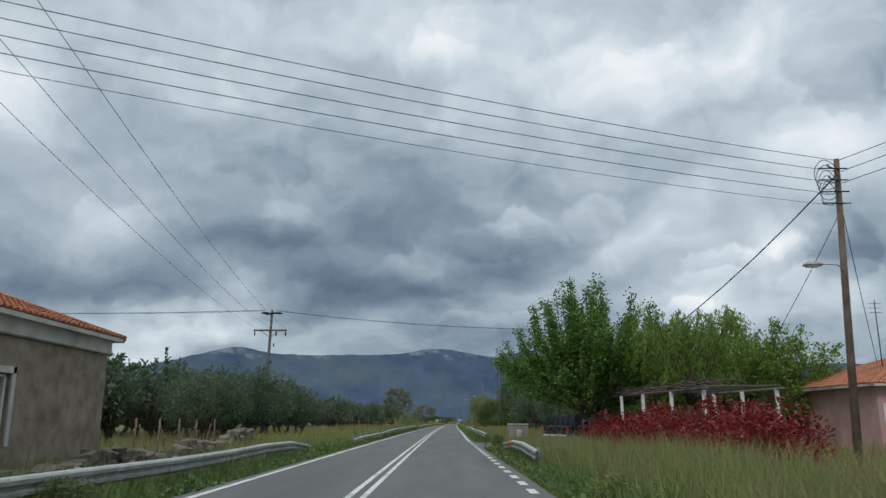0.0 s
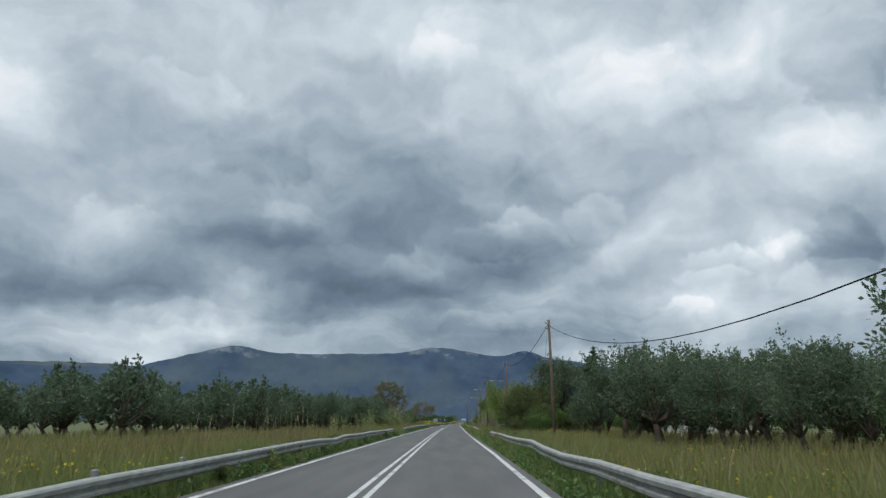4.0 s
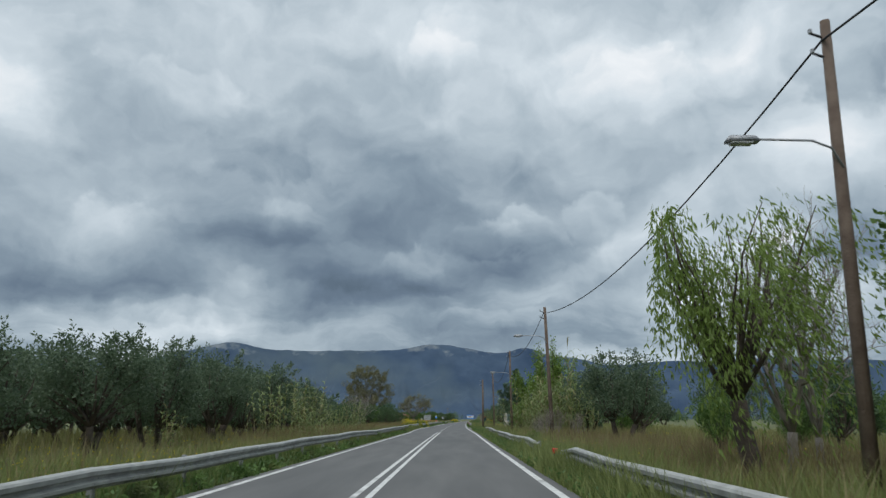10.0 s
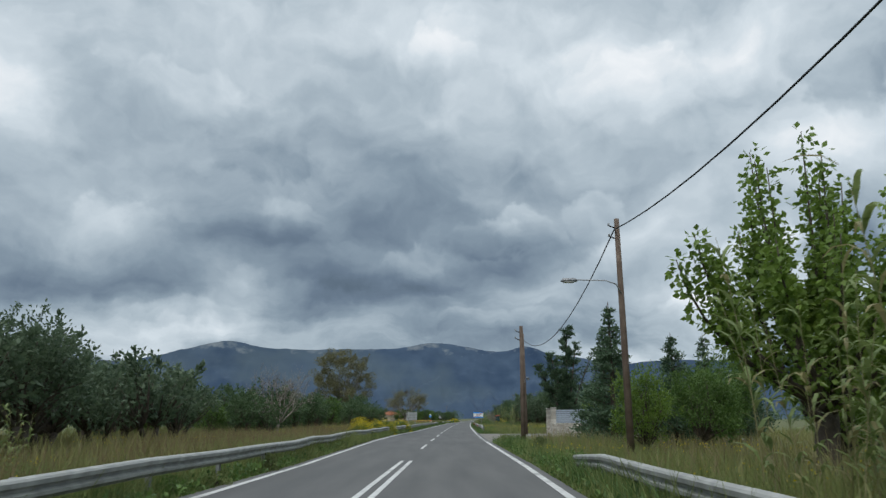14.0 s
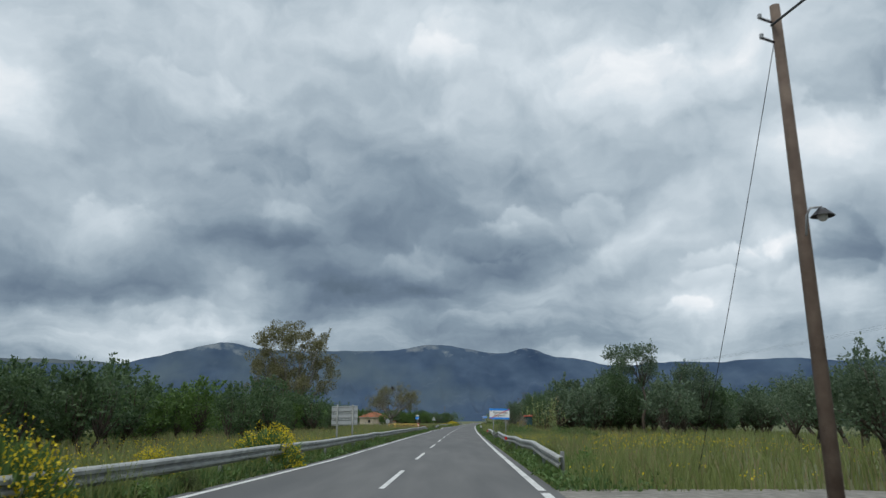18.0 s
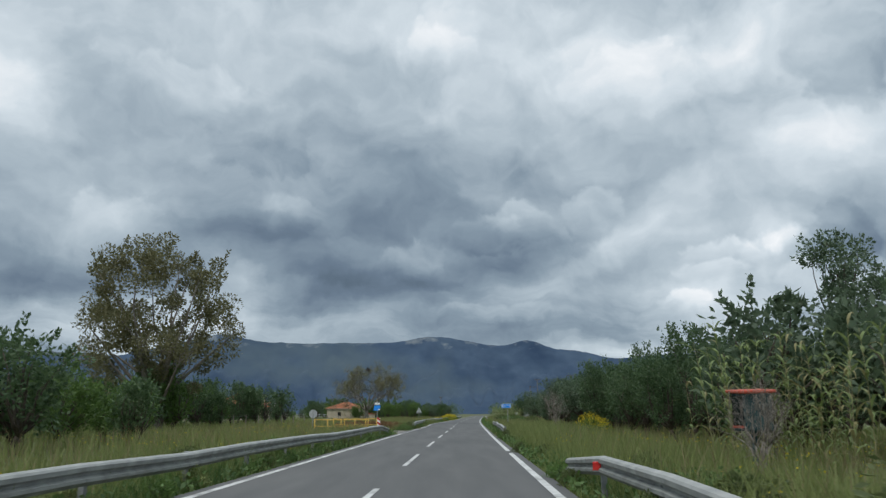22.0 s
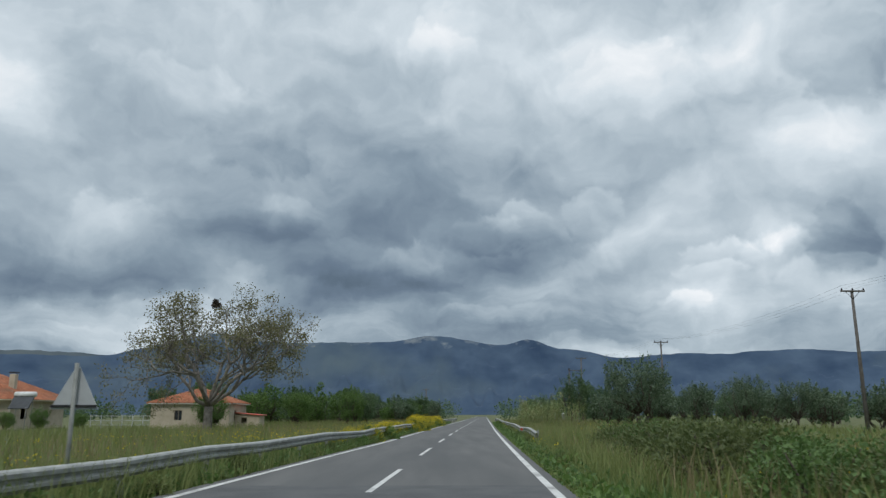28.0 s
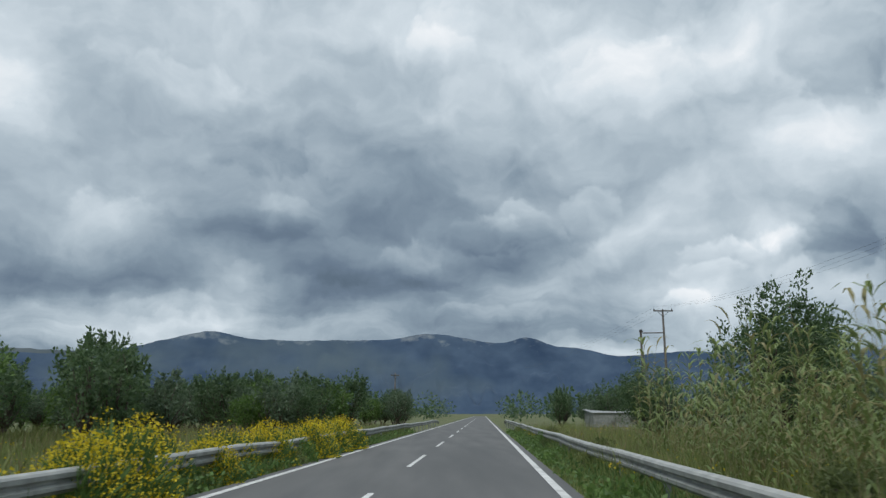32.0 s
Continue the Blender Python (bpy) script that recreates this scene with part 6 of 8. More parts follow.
tops = [
    light_pole(12.9, 23.6, 10.1, 0.5, 0.0, 0.8, 6.45, "flat", TIMBER, "reddish-brown timber pole carrying lamp and wires"),
    light_pole(9.9, 116.6, 9.45, -0.2, 0, 0.75, 6.25, "bell", TIMBER),
    light_pole(9.17, 150.3, 8.75, 0.15, 0, 1.5, 6.3, "flat", TIMBER),
    light_pole(9.35, 185.6, 8.5, -0.28, 0, 1.55, 6.6, "flat", TIMBER),
    light_pole(10.05, 218.3, 8.65, -0.1, 0, 1.6, 6.3, "flat", TIMBER),
    light_pole(7.8, 231.0, 6.2, 0.0, 0, 0, 0, "flat", TIMBER),
    light_pole(11.32, 259.4, 9.0, -0.14, 0, -0.3, 5.05, "bell", TIMBER),
]
for a, b in zip(tops[1:4], tops[2:5]):
    wire(a - Vector((0.1, 0, 0.4)), b - Vector((0.1, 0, 0.4)), 1.15, 0.022, "thick black bundled cable sagging between poles")
wire(tops[4] - Vector((0.1, 0, 0.4)), tops[6] - Vector((0.1, 0, 0.4)), 2.1, 0.024, "thick black bundled cable sagging between poles")
wire(tops[0] - Vector((0.1, 0, 0.6)), (10.3, 64, 4.95), 1.8, 0.024, "thick black bundled cable sagging between poles")
wire((10.3, 64, 4.95), tops[1] - Vector((0.1, 0, 0.4)), 2.1, 0.022, "thick black bundled cable sagging between poles")
mp = light_pole(10.3, 64.0, 9.2, 0, 0, 0, 0, "flat", TIMBER_GREY, "weathered grey timber pole behind the mulberry")
mulberry_pole = [ob for ob in bpy.data.objects if ob.name.startswith("street_light_pole") and abs(ob.location.y - 64) < 0.1 or ob.name.startswith("street_light_pole") and abs(ob.matrix_basis.translation.y - 64) < 0.1][0]
for s, t in ((-1, 62), (1, 62), (0, -20)):
    piece("cross_arm", box(0.11, 1.7, 0.11, TIMBER_GREY, 0.02, "arm"), mulberry_pole, pose(0.16 * s, 0, 8.9 - 0.05 * abs(s), 0, 0, t))
for k in range(4):
    for s in (-1, 1):
        piece("strain_insulator", tubes("strain", [([(s * 0.15, 0.4 * (k - 1.5), 8.95), (s * 0.45, 0.4 * (k - 1.5), 8.93), (s * 0.8, 0.4 * (k - 1.5), 8.9)], [0.02, 0.06, 0.02])], BLACK_METAL, 7), mulberry_pole)
for k in range(5):
    wire((13.3, 23.6, 9.85 - 0.4 * k), (-15.0, 9.2, 9.1 - 0.33 * k), 0.35, 0.010 if k < 4 else 0.007)
for k in range(3):
    wire((13.5, 23.6, 9.85 - 0.4 * k), (19.5, 0.0, 9.6 - 0.36 * k), 0.2, 0.012)
wire((13.4, 23.6, 8.0), (20, 34, 3.9), 0.25, 0.014, "black service cable running to a house")
wire((13.4, 23.6, 8.2), (16.5, 40, 3.4), 0.25, 0.012, "black service cable running to a house")
pole0 = bpy.data.objects["street_light_pole"]
for k in range(5):
    t = [(0.42 * math.cos(a) * (1 - 0.1 * k) + 0.05, 0.1 * math.sin(a * 2) - 0.15, 9.6 - 0.18 * k + 0.42 * math.sin(a)) for a in np.linspace(0, 6.0, 14)]
    piece("cable_loop", tubes("loop", [(t, [0.012] * 14)], CABLE, 5), pole0)
for k in range(4):
    piece("bracket", rod("bracket", (-0.2, -0.1, 9.75 - 0.4 * k), (0.75, -0.1, 9.75 - 0.4 * k), 0.022, BLACK_METAL), pole0)


def line_pole(x, y, high, arms, lean=0.0, label="dark timber power-line pole with a cross-arm", mat=TIMBER_GREY, turn=0.0):
    top = empty("power_pole", x, y, ground_at(x, y), turn)
    tagged(top, label, "utility pole", "power-line poles")
    piece("pole", tubes("pole", [([(0, 0, -0.5), (lean * 0.5, 0, high * 0.5), (lean, 0, high)], [0.16, 0.135, 0.1])], mat, 10), top)
    for z, w, dz in arms:
        k = lean * z / high
        piece("cross_arm", box(w, 0.12, 0.13, mat, 0.02, "arm"), top, Matrix.Translation((k, -0.13, z)))
        for s in (-1, 0, 1):
            px = k + s * (w / 2 - 0.1)
            if s == 0 and dz < 0:
                px += w * 0.18
            piece("insulator", tubes("ins", [([(px, -0.13, z + (0.13 if dz > 0 else 0)), (px, -0.13, z + dz * 0.5), (px, -0.13, z + dz)], [0.035, 0.07, 0.045])], BLACK_METAL, 8), top)
        for s in (-1, 1):
            piece("brace", rod("brace", (k, -0.1, z - 0.55), (k + s * w * 0.28, -0.1, z), 0.02, BLACK_METAL, 6), top)
    return top


lp = line_pole(-14.75, 65.8, 11.1, ((9.25, 2.9, -0.42),), 0.35)
for s in (-1, 1):
    piece("cross_arm", box(0.12, 1.5, 0.12, TIMBER_GREY, 0.02, "arm"), lp, pose(0.32 + 0.16 * s, 0, 10.75, 0, 0, 35))
for s in (-1, 1):
    for k in range(3):
        piece("strain_insulator", tubes("strain", [([(0.33 + s * 0.2, 0.3 * (k - 1), 10.85), (0.33 + s * 0.55, 0.3 * (k - 1), 10.85), (0.33 + s * 0.9, 0.3 * (k - 1), 10.83)], [0.02, 0.07, 0.02])], BLACK_METAL, 7), lp)
piece("fuse", box(0.1, 0.1, 0.28, BLACK_METAL, 0.03), lp, Matrix.Translation((0.62, 0, 7.9)))
piece("fuse", box(0.12, 0.12, 0.3, BLACK_METAL, 0.04), lp, Matrix.Translation((0.42, 0, 6.4)))
for k, (ox, zz) in enumerate(((-1.3, 9.4), (0.0, 9.4), (1.3, 9.4))):
    wire((-14.55 + ox, 65.6, zz), (-5.4 + ox, -16, 10.6), 1.4, 0.008)
for k in range(3):
    wire((-14.0, 65.6 + 0.3 * (k - 1), 10.85), (10.3, 64 + 0.3 * (k - 1), 9.0), 0.35, 0.008)
    wire((-15.0, 65.6 + 0.3 * (k - 1), 10.85), (-60, 60 + 0.3 * k, 10.6), 0.5, 0.011)
hp = [line_pole(x, y, h, ((h - 0.15, w, 0.3),), 0.0, "dark power-line pole with a T cross-arm in a field") for x, y, h, w in ((42.5, 361, 9.9, 1.9), (43.9, 457, 11.0, 1.9), (42.9, 504.5, 11.5, 2.0), (39.6, 546, 12.3, 2.1), (37.4, 547, 10.2, 0.4))]
piece("tie_beam", rod("tie", (-2.2, 0.3, 9.9), (0, 0, 9.9), 0.06, TIMBER_GREY), hp[3])
for a, b in (((42.5, 361, 10), (43.9, 457, 11.1)), ((43.9, 457, 11.1), (42.9, 504.5, 11.6)), ((42.9, 504.5, 11.6), (39.6, 546, 12.4)), ((39.6, 546, 12.4), (36, 640, 11.5)), ((42.5, 361, 10), (44, 262, 10))):
    for o in (-0.85, 0.0, 0.85):
        wire((a[0] + o, a[1], a[2] + 0.1), (b[0] + o, b[1], b[2] + 0.1), 0.9, 0.005)
line_pole(9.0, 590, 8.0, ((7.6, 1.4, 0.2),), 0, "far timber pole beside the road")

wire((9.62, 116.7, 8.8), (9.2, 121.0, -0.1), 0.1, 0.008, "thin slack stay wire running down from a pole")
wire((11.2, 259.4, 8.5), (11.3, 266.0, -0.1), 0.15, 0.008, "thin slack wire running down from a pole")

# ---- buildings ----
def wall_mesh(length, high, thick, holes, mat):
    """A wall along x from 0 to length, its outer face at y = 0, with openings (x0, x1, z0, z1) through it."""
    xs = sorted({0.0, length, *[h[0] for h in holes], *[h[1] for h in holes]})
    zs = sorted({-0.3, high, *[h[2] for h in holes], *[h[3] for h in holes]})
    bm = bmesh.new()
    for i in range(len(xs) - 1):
        for j in range(len(zs) - 1):
            cx, cz = (xs[i] + xs[i + 1]) / 2, (zs[j] + zs[j + 1]) / 2
            if any(h[0] < cx < h[1] and h[2] < cz < h[3] for h in holes):
                continue
            bmesh.ops.create_cube(bm, size=1, matrix=Matrix.Translation((cx, thick / 2, cz)) @ Matrix.Diagonal((xs[i + 1] - xs[i], thick, zs[j + 1] - zs[j], 1)))
    bmesh.ops.remove_doubles(bm, verts=bm.verts, dist=0.001)
    inner = [f for f in bm.faces if all(len(e.link_faces) > 2 for e in f.edges)]
    bmesh.ops.delete(bm, geom=inner, context="FACES_ONLY")
    return bm_mesh("wall", bm, mat)


def window(parent, m, w, h, frame_mat=WHITE, bars=1, shutters=None, glass=GLASS_DARK, depth=0.12):
    """A framed window set into an opening; m places its lower left corner on the wall's outer face."""
    top = piece("window", box(w + 0.06, 0.03, h + 0.06, glass, 0, "glass"), parent, m @ Matrix.Translation((w / 2, depth + 0.05, -0.03)))
    base = Matrix.Translation((-w / 2, -depth - 0.05, 0.03))
    for nm, sx, sz, x, z in (("jamb", 0.06, h, 0.03, 0), ("jamb", 0.06, h, w - 0.03, 0), ("head", w, 0.06, w / 2, h - 0.06), ("sill", w + 0.1, 0.05, w / 2, -0.05)):
        piece(nm, box(sx, 0.1, sz, frame_mat, 0.01), top, base @ Matrix.Translation((x, depth, z)))
    for k in range(bars):
        piece("mullion", box(0.05, 0.06, h, frame_mat, 0.01), top, base @ Matrix.Translation((w * (k + 1) / (bars + 1), depth, 0)))
    if shutters:
        for s in (-1, 1):
            sh = piece("shutter", box(w / 2, 0.04, h, shutters, 0.01), top, base @ Matrix.Translation((w / 2 + s * (w * 0.75 + 0.03), -0.03, 0)))
            for k in range(int(h / 0.12)):
                piece("slat", SLAT, sh, Matrix.Translation((0, -0.028, 0.08 + 0.12 * k)) @ Matrix.Diagonal((w / 2 - 0.1, 1, 1, 1)))
    return top


SLAT = box(1.0, 0.02, 0.07, WHITE, 0.006, "slat")


def tile_rows(a, b, c, d, mat=TILE_JOINED, tw=0.24, tl=0.36, name="tiles"):
    """Round clay tiles over a roof plane: a-b the eave, d-c the ridge over it."""
    a, b, c, d = (Vector(v) for v in (a, b, c, d))
    rows = max(2, int(((d + c) / 2 - (a + b) / 2).length / tl))
    nrm = (b - a).cross(d - a).normalized()
    vs, fs = [], []
    for j in range(rows):
        l0, r0 = a.lerp(d, j / rows), b.lerp(c, j / rows)
        l1, r1 = a.lerp(d, min((j + 1.12) / rows, 1.0)), b.lerp(c, min((j + 1.12) / rows, 1.0))
        n = max(1, int((r0 - l0).length / tw))
        for i in range(n):
            p, q = l0.lerp(r0, (i + 0.5) / n), l1.lerp(r1, (i + 0.5) / n)
            s = (r0 - l0).normalized() * tw * 0.53
            k = len(vs)
            for e, lift in ((p, 0.05), (q, 0.02)):
                vs += [e - s + nrm * (lift - 0.03), e - s * 0.5 + nrm * (lift + 0.035), e + s * 0.5 + nrm * (lift + 0.035), e + s + nrm * (lift - 0.03)]
            fs += [(k, k + 1, k + 5, k + 4), (k + 1, k + 2, k + 6, k + 5), (k + 2, k + 3, k + 7, k + 6), (k, k + 3, k + 2, k + 1)]
    return mesh_of(name, vs, fs, mat)


def hip_roof(parent, x0, x1, y0, y1, z, rise, over, under=PLASTER_PALE, name="roof"):
    x0, x1, y0, y1 = x0 - over, x1 + over, y0 - over, y1 + over
    w, l = x1 - x0, y1 - y0
    k = min(w, l) / 2
    r0 = (x0 + k, y0 + k, z + rise)
    r1 = (x1 - k, y1 - k, z + rise) if w != l else r0
    if w < l:
        r0, r1 = ((x0 + x1) / 2, y0 + k, z + rise), ((x0 + x1) / 2, y1 - k, z + rise)
        planes = (((x0, y0, z), (x1, y0, z), r0, r0), ((x1, y1, z), (x0, y1, z), r1, r1), ((x1, y0, z), (x1, y1, z), r1, r0), ((x0, y1, z), (x0, y0, z), r0, r1))
    else:
        r0, r1 = (x0 + k, (y0 + y1) / 2, z + rise), (x1 - k, (y0 + y1) / 2, z + rise)
        planes = (((x0, y0, z), (x1, y0, z), r1, r0), ((x1, y1, z), (x0, y1, z), r0, r1), ((x1, y0, z), (x1, y1, z), r1, r1), ((x0, y1, z), (x0, y0, z), r0, r0))
    vs = [(x0, y0, z), (x1, y0, z), (x1, y1, z), (x0, y1, z), r0, r1, (x0, y0, z - 0.1), (x1, y0, z - 0.1), (x1, y1, z - 0.1), (x0, y1, z - 0.1)]
    faces = [(6, 9, 8, 7), (0, 1, 7, 6), (1, 2, 8, 7), (2, 3, 9, 8), (3, 0, 6, 9)]
    faces += [(0, 1, 4), (2, 3, 5), (1, 2, 5, 4), (3, 0, 4, 5)] if w < l else [(0, 1, 5, 4), (2, 3, 4, 5), (1, 2, 5), (3, 0, 4)]
    body = piece(name, mesh_of("roof", vs, faces, under), parent)
    for p in planes:
        piece("roof_tiles", tile_rows(*p), body, kind="stuff")
    ends = [p[0] for p in planes] + [p[1] for p in planes]
    piece("ridge_tiles", tubes("ridge", [([r0, r1], [0.11, 0.11])] + [([e, r0 if (Vector(e) - Vector(r0)).length < (Vector(e) - Vector(r1)).length else r1], [0.1, 0.1]) for e in ((x0, y0, z), (x1, y0, z), (x1, y1, z), (x0, y1, z))], TILE_JOINED, 8), body)
    return body


def house_shell(name, x, y, w, l, eave, mat, label, holes=((), (), (), ()), turn=0.0, z=None):
    """Four walls round w by l metres: holes for the near (-y), right (+x), far (+y) and left (-x) sides. Local origin at the near left corner."""
    top = empty(name, x, y, ground_at(x, y) if z is None else z, turn)
    tagged(top, label, "building")
    t = 0.3
    sides = ((Matrix.Identity(4), w, holes[0]), (pose(w, 0, 0, 0, 0, 90), l, holes[1]), (pose(w, l, 0, 0, 0, 180), w, holes[2]), (pose(0, l, 0, 0, 0, -90), l, holes[3]))
    for i, (m, length, hs) in enumerate(sides):
        cut = 0.0 if i % 2 == 0 else t
        me = wall_mesh(length - 2 * cut, eave, t, [(a - cut, b - cut, c, d) for a, b, c, d in hs], mat)
        piece("wall", me, top, m @ Matrix.Translation((cut, 0, 0)))
    return top, [s[0] for s in sides]


# old roadside building with a stained wall
bx = -8.7
old, sd = house_shell("old_building", bx - 7.5, -3.0, 7.5, 23.2, 3.25, PLASTER, "old grey-brown plastered building with a clay-tile roof", ((), ((17.3, 18.7, 1.0, 2.4),), (), ()), 0.0, -0.1)
hip_roof(old, 0, 7.5, 0, 23.2, 3.62, 1.5, 0.3)
piece("cornice", box(0.1, 23.2, 0.42, PLASTER_PALE, 0.03), old, Matrix.Translation((7.56, 11.6, 3.18)), "flaking pale cornice band")
piece("cornice", box(7.5, 0.1, 0.42, PLASTER_PALE, 0.03), old, Matrix.Translation((3.75, 23.26, 3.18)))
window(old, sd[1] @ Matrix.Translation((17.3, 0, 1.0)), 1.4, 1.4, WHITE, 2)
for nm, sx, sz, px, pz in (("window_surround", 0.14, 1.6, 17.22, 0.95), ("window_surround", 0.14, 1.6, 18.78, 0.95), ("window_surround", 1.7, 0.14, 18.0, 2.41)):
    piece(nm, box(sx, 0.05, sz, PLASTER_PALE, 0.01), old, sd[1] @ Matrix.Translation((px, -0.024, pz)))

# pink house behind the pergola
pink, sd = house_shell("pink_house", 19.2, 33.0, 11.0, 9.0, 3.0, PINK, "low pink house with an orange clay-tile roof", (((0.75, 1.75, 1.0, 2.2), (4.6, 5.5, 0.0, 2.1)), (), (), ((1.5, 2.7, 1.0, 2.2),)), 0, -0.1)
hip_roof(pink, 0, 11, 0, 9, 3.05, 1.7, 0.4)
window(pink, sd[0] @ Matrix.Translation((0.75, 0, 1.0)), 1.0, 1.2, WHITE, 1, WHITE)
window(pink, sd[0] @ Matrix.Translation((4.6, 0, 0.0)), 0.9, 2.1, WHITE, 1)
window(pink, sd[3] @ Matrix.Translation((1.5, 0, 1.0)), 1.2, 1.2, WHITE, 1)
ac = piece("air_conditioner", box(0.8, 0.32, 0.62, WHITE, 0.03), pink, Matrix.Translation((2.6, -0.2, 0.25)), "white outdoor air-conditioning unit")
bm = bmesh.new()
bmesh.ops.create_cone(bm, cap_ends=True, segments=18, radius1=0.24, radius2=0.24, depth=0.03, matrix=pose(-0.12, -0.165, 0.31, 90, 0, 0))
piece("fan_grille", bm_mesh("fan", bm, BLACK_METAL), ac)
piece("antenna_mast", rod("mast", (2.2, 3.0, 3.9), (2.2, 3.0, 7.2), 0.025, BLACK_METAL), pink)
for k in range(3):
    piece("antenna_rod", rod("rod", (1.9, 3.0, 6.6 + 0.22 * k), (2.5, 3.0, 6.6 + 0.22 * k), 0.012, BLACK_METAL, 5), pink)

# two-storey white house
white, sd = house_shell("white_house", 23.2, 133.5, 11.0, 10.0, 7.3, WHITE, "two-storey white house with a balcony and wide eaves", (((4.0, 5.0, 4.1, 6.2), (7.5, 8.5, 4.1, 6.2), (4.2, 5.6, 0.9, 2.2)), (), (), ((1.2, 2.1, 4.1, 6.2), (4.0, 5.0, 4.1, 6.2), (2.0, 3.2, 0.9, 2.3), (5.2, 6.2, 0.9, 2.3))), 0, -0.1)
for s, (a, b, w, h) in ((0, (4.0, 4.1, 1.0, 2.1)), (0, (7.5, 4.1, 1.0, 2.1)), (0, (4.2, 0.9, 1.4, 1.3)), (3, (1.2, 4.1, 0.9, 2.1)), (3, (4.0, 4.1, 1.0, 2.1)), (3, (2.0, 0.9, 1.2, 1.4)), (3, (5.2, 0.9, 1.0, 1.4))):
    window(white, sd[s] @ Matrix.Translation((a, 0, b)), w, h, WHITE, 1, None, SIGN_BACK)
piece("roof_slab", box(13.2, 12.2, 0.24, WHITE, 0.03), white, Matrix.Translation((5.5, 5.0, 7.3)), "pale projecting flat roof slab")
piece("roof_edge", box(12.6, 11.6, 0.16, PLASTER_PALE, 0.03), white, Matrix.Translation((5.5, 5.0, 7.54)))
piece("antenna_mast", rod("mast", (1.2, 2.0, 7.6), (1.2, 2.0, 9.6), 0.02, BLACK_METAL), white)
piece("balcony_slab", box(1.5, 11.3, 0.22, WHITE, 0.03), white, Matrix.Translation((-0.75, 4.6, 3.55)))
piece("balcony_slab", box(11.0, 1.3, 0.22, WHITE, 0.03), white, Matrix.Translation((5.5, -0.65, 3.55)))
rail = piece("balcony_rail", tubes("rail", [([(-1.45, -1.0, 4.75), (-1.45, 10.2, 4.75)], [0.03, 0.03])], BLACK_METAL), white)
rail2 = piece("balcony_rail", tubes("rail", [([(-1.45, -1.25, 4.75), (10.9, -1.25, 4.75)], [0.03, 0.03])], BLACK_METAL), white)
BAR = rod("bar", (0, 0, 3.75), (0, 0, 4.75), 0.012, BLACK_METAL, 5)
for k in range(38):
    piece("bar", BAR, rail, Matrix.Translation((-1.45, -1.0 + 0.3 * k, 0)))
for k in range(36):
    piece("bar", BAR, rail2, Matrix.Translation((-1.4 + 0.34 * k, -1.25, 0)))
piece("air_conditioner", box(0.32, 0.8, 0.6, WHITE, 0.03), white, Matrix.Translation((-0.2, 6.2, 6.3)), "white outdoor air-conditioning unit")

# red-roofed house beyond the meadow
red, sd = house_shell("red_roofed_house", -45.0, 476.0, 14.0, 11.0, 2.9, CREAM, "cream house under a bright orange-red tiled hip roof", (((2.0, 3.4, 1.0, 2.2), (6.0, 7.0, 0.1, 2.2), (9.5, 11.0, 1.0, 2.2)), ((2, 3.2, 1.0, 2.2),), (), ()), 0, -0.1)
hip_roof(red, 0, 14, 0, 11, 2.95, 3.0, 0.8, CREAM)
for a, w, b, h in ((2.0, 1.4, 1.0, 1.2), (6.0, 1.0, 0.1, 2.1), (9.5, 1.5, 1.0, 1.2)):
    window(red, sd[0] @ Matrix.Translation((a, 0, b)), w, h, WHITE, 1)
chimney = piece("chimney", box(0.6, 0.6, 2.1, CREAM, 0.03), red, Matrix.Translation((12.3, 3.0, 3.5)))
piece("chimney_cap", box(0.75, 0.75, 0.12, BLACK_METAL, 0.02), chimney, Matrix.Translation((0, 0, 2.2)))
heater = empty("solar_water_heater", -29.2, 474.0, -0.1)
tagged(heater, "solar water heater with a white tank beside a house", "solar heater")
piece("panel", box(2.0, 0.1, 1.7, GLASS_DARK, 0.02), heater, pose(0, 0, 2.0, -40, 0, 0))
bm = bmesh.new()
bmesh.ops.create_cone(bm, cap_ends=True, segments=16, radius1=0.28, radius2=0.28, depth=2.0, matrix=pose(0, 1.15, 3.4, 0, 90, 0))
piece("tank", bm_mesh("tank", bm, WHITE, True), heater)
for s in (-0.8, 0.8):
    piece("leg", rod("leg", (s, 1.1, -0.2), (s, 1.1, 3.2), 0.03, STEEL_POST), heater)
    piece("leg", rod("leg", (s, 0.0, -0.2), (s, 0.0, 2.1), 0.03, STEEL_POST), heater)
fence = empty("garden_fence", -29.5, 488.0, -0.1)
tagged(fence, "pale metal garden fence beyond the meadow", "fence")
for k in range(14):
    piece("post", box(0.08, 0.08, 1.5, SIGN_BACK, 0.01), fence, Matrix.Translation((1.2 * k, 0, -0.1)))
for z in (0.3, 0.8, 1.3):
    piece("rail", rod("rail", (0, 0, z), (15.6, 0, z), 0.03, SIGN_BACK, 6), fence)

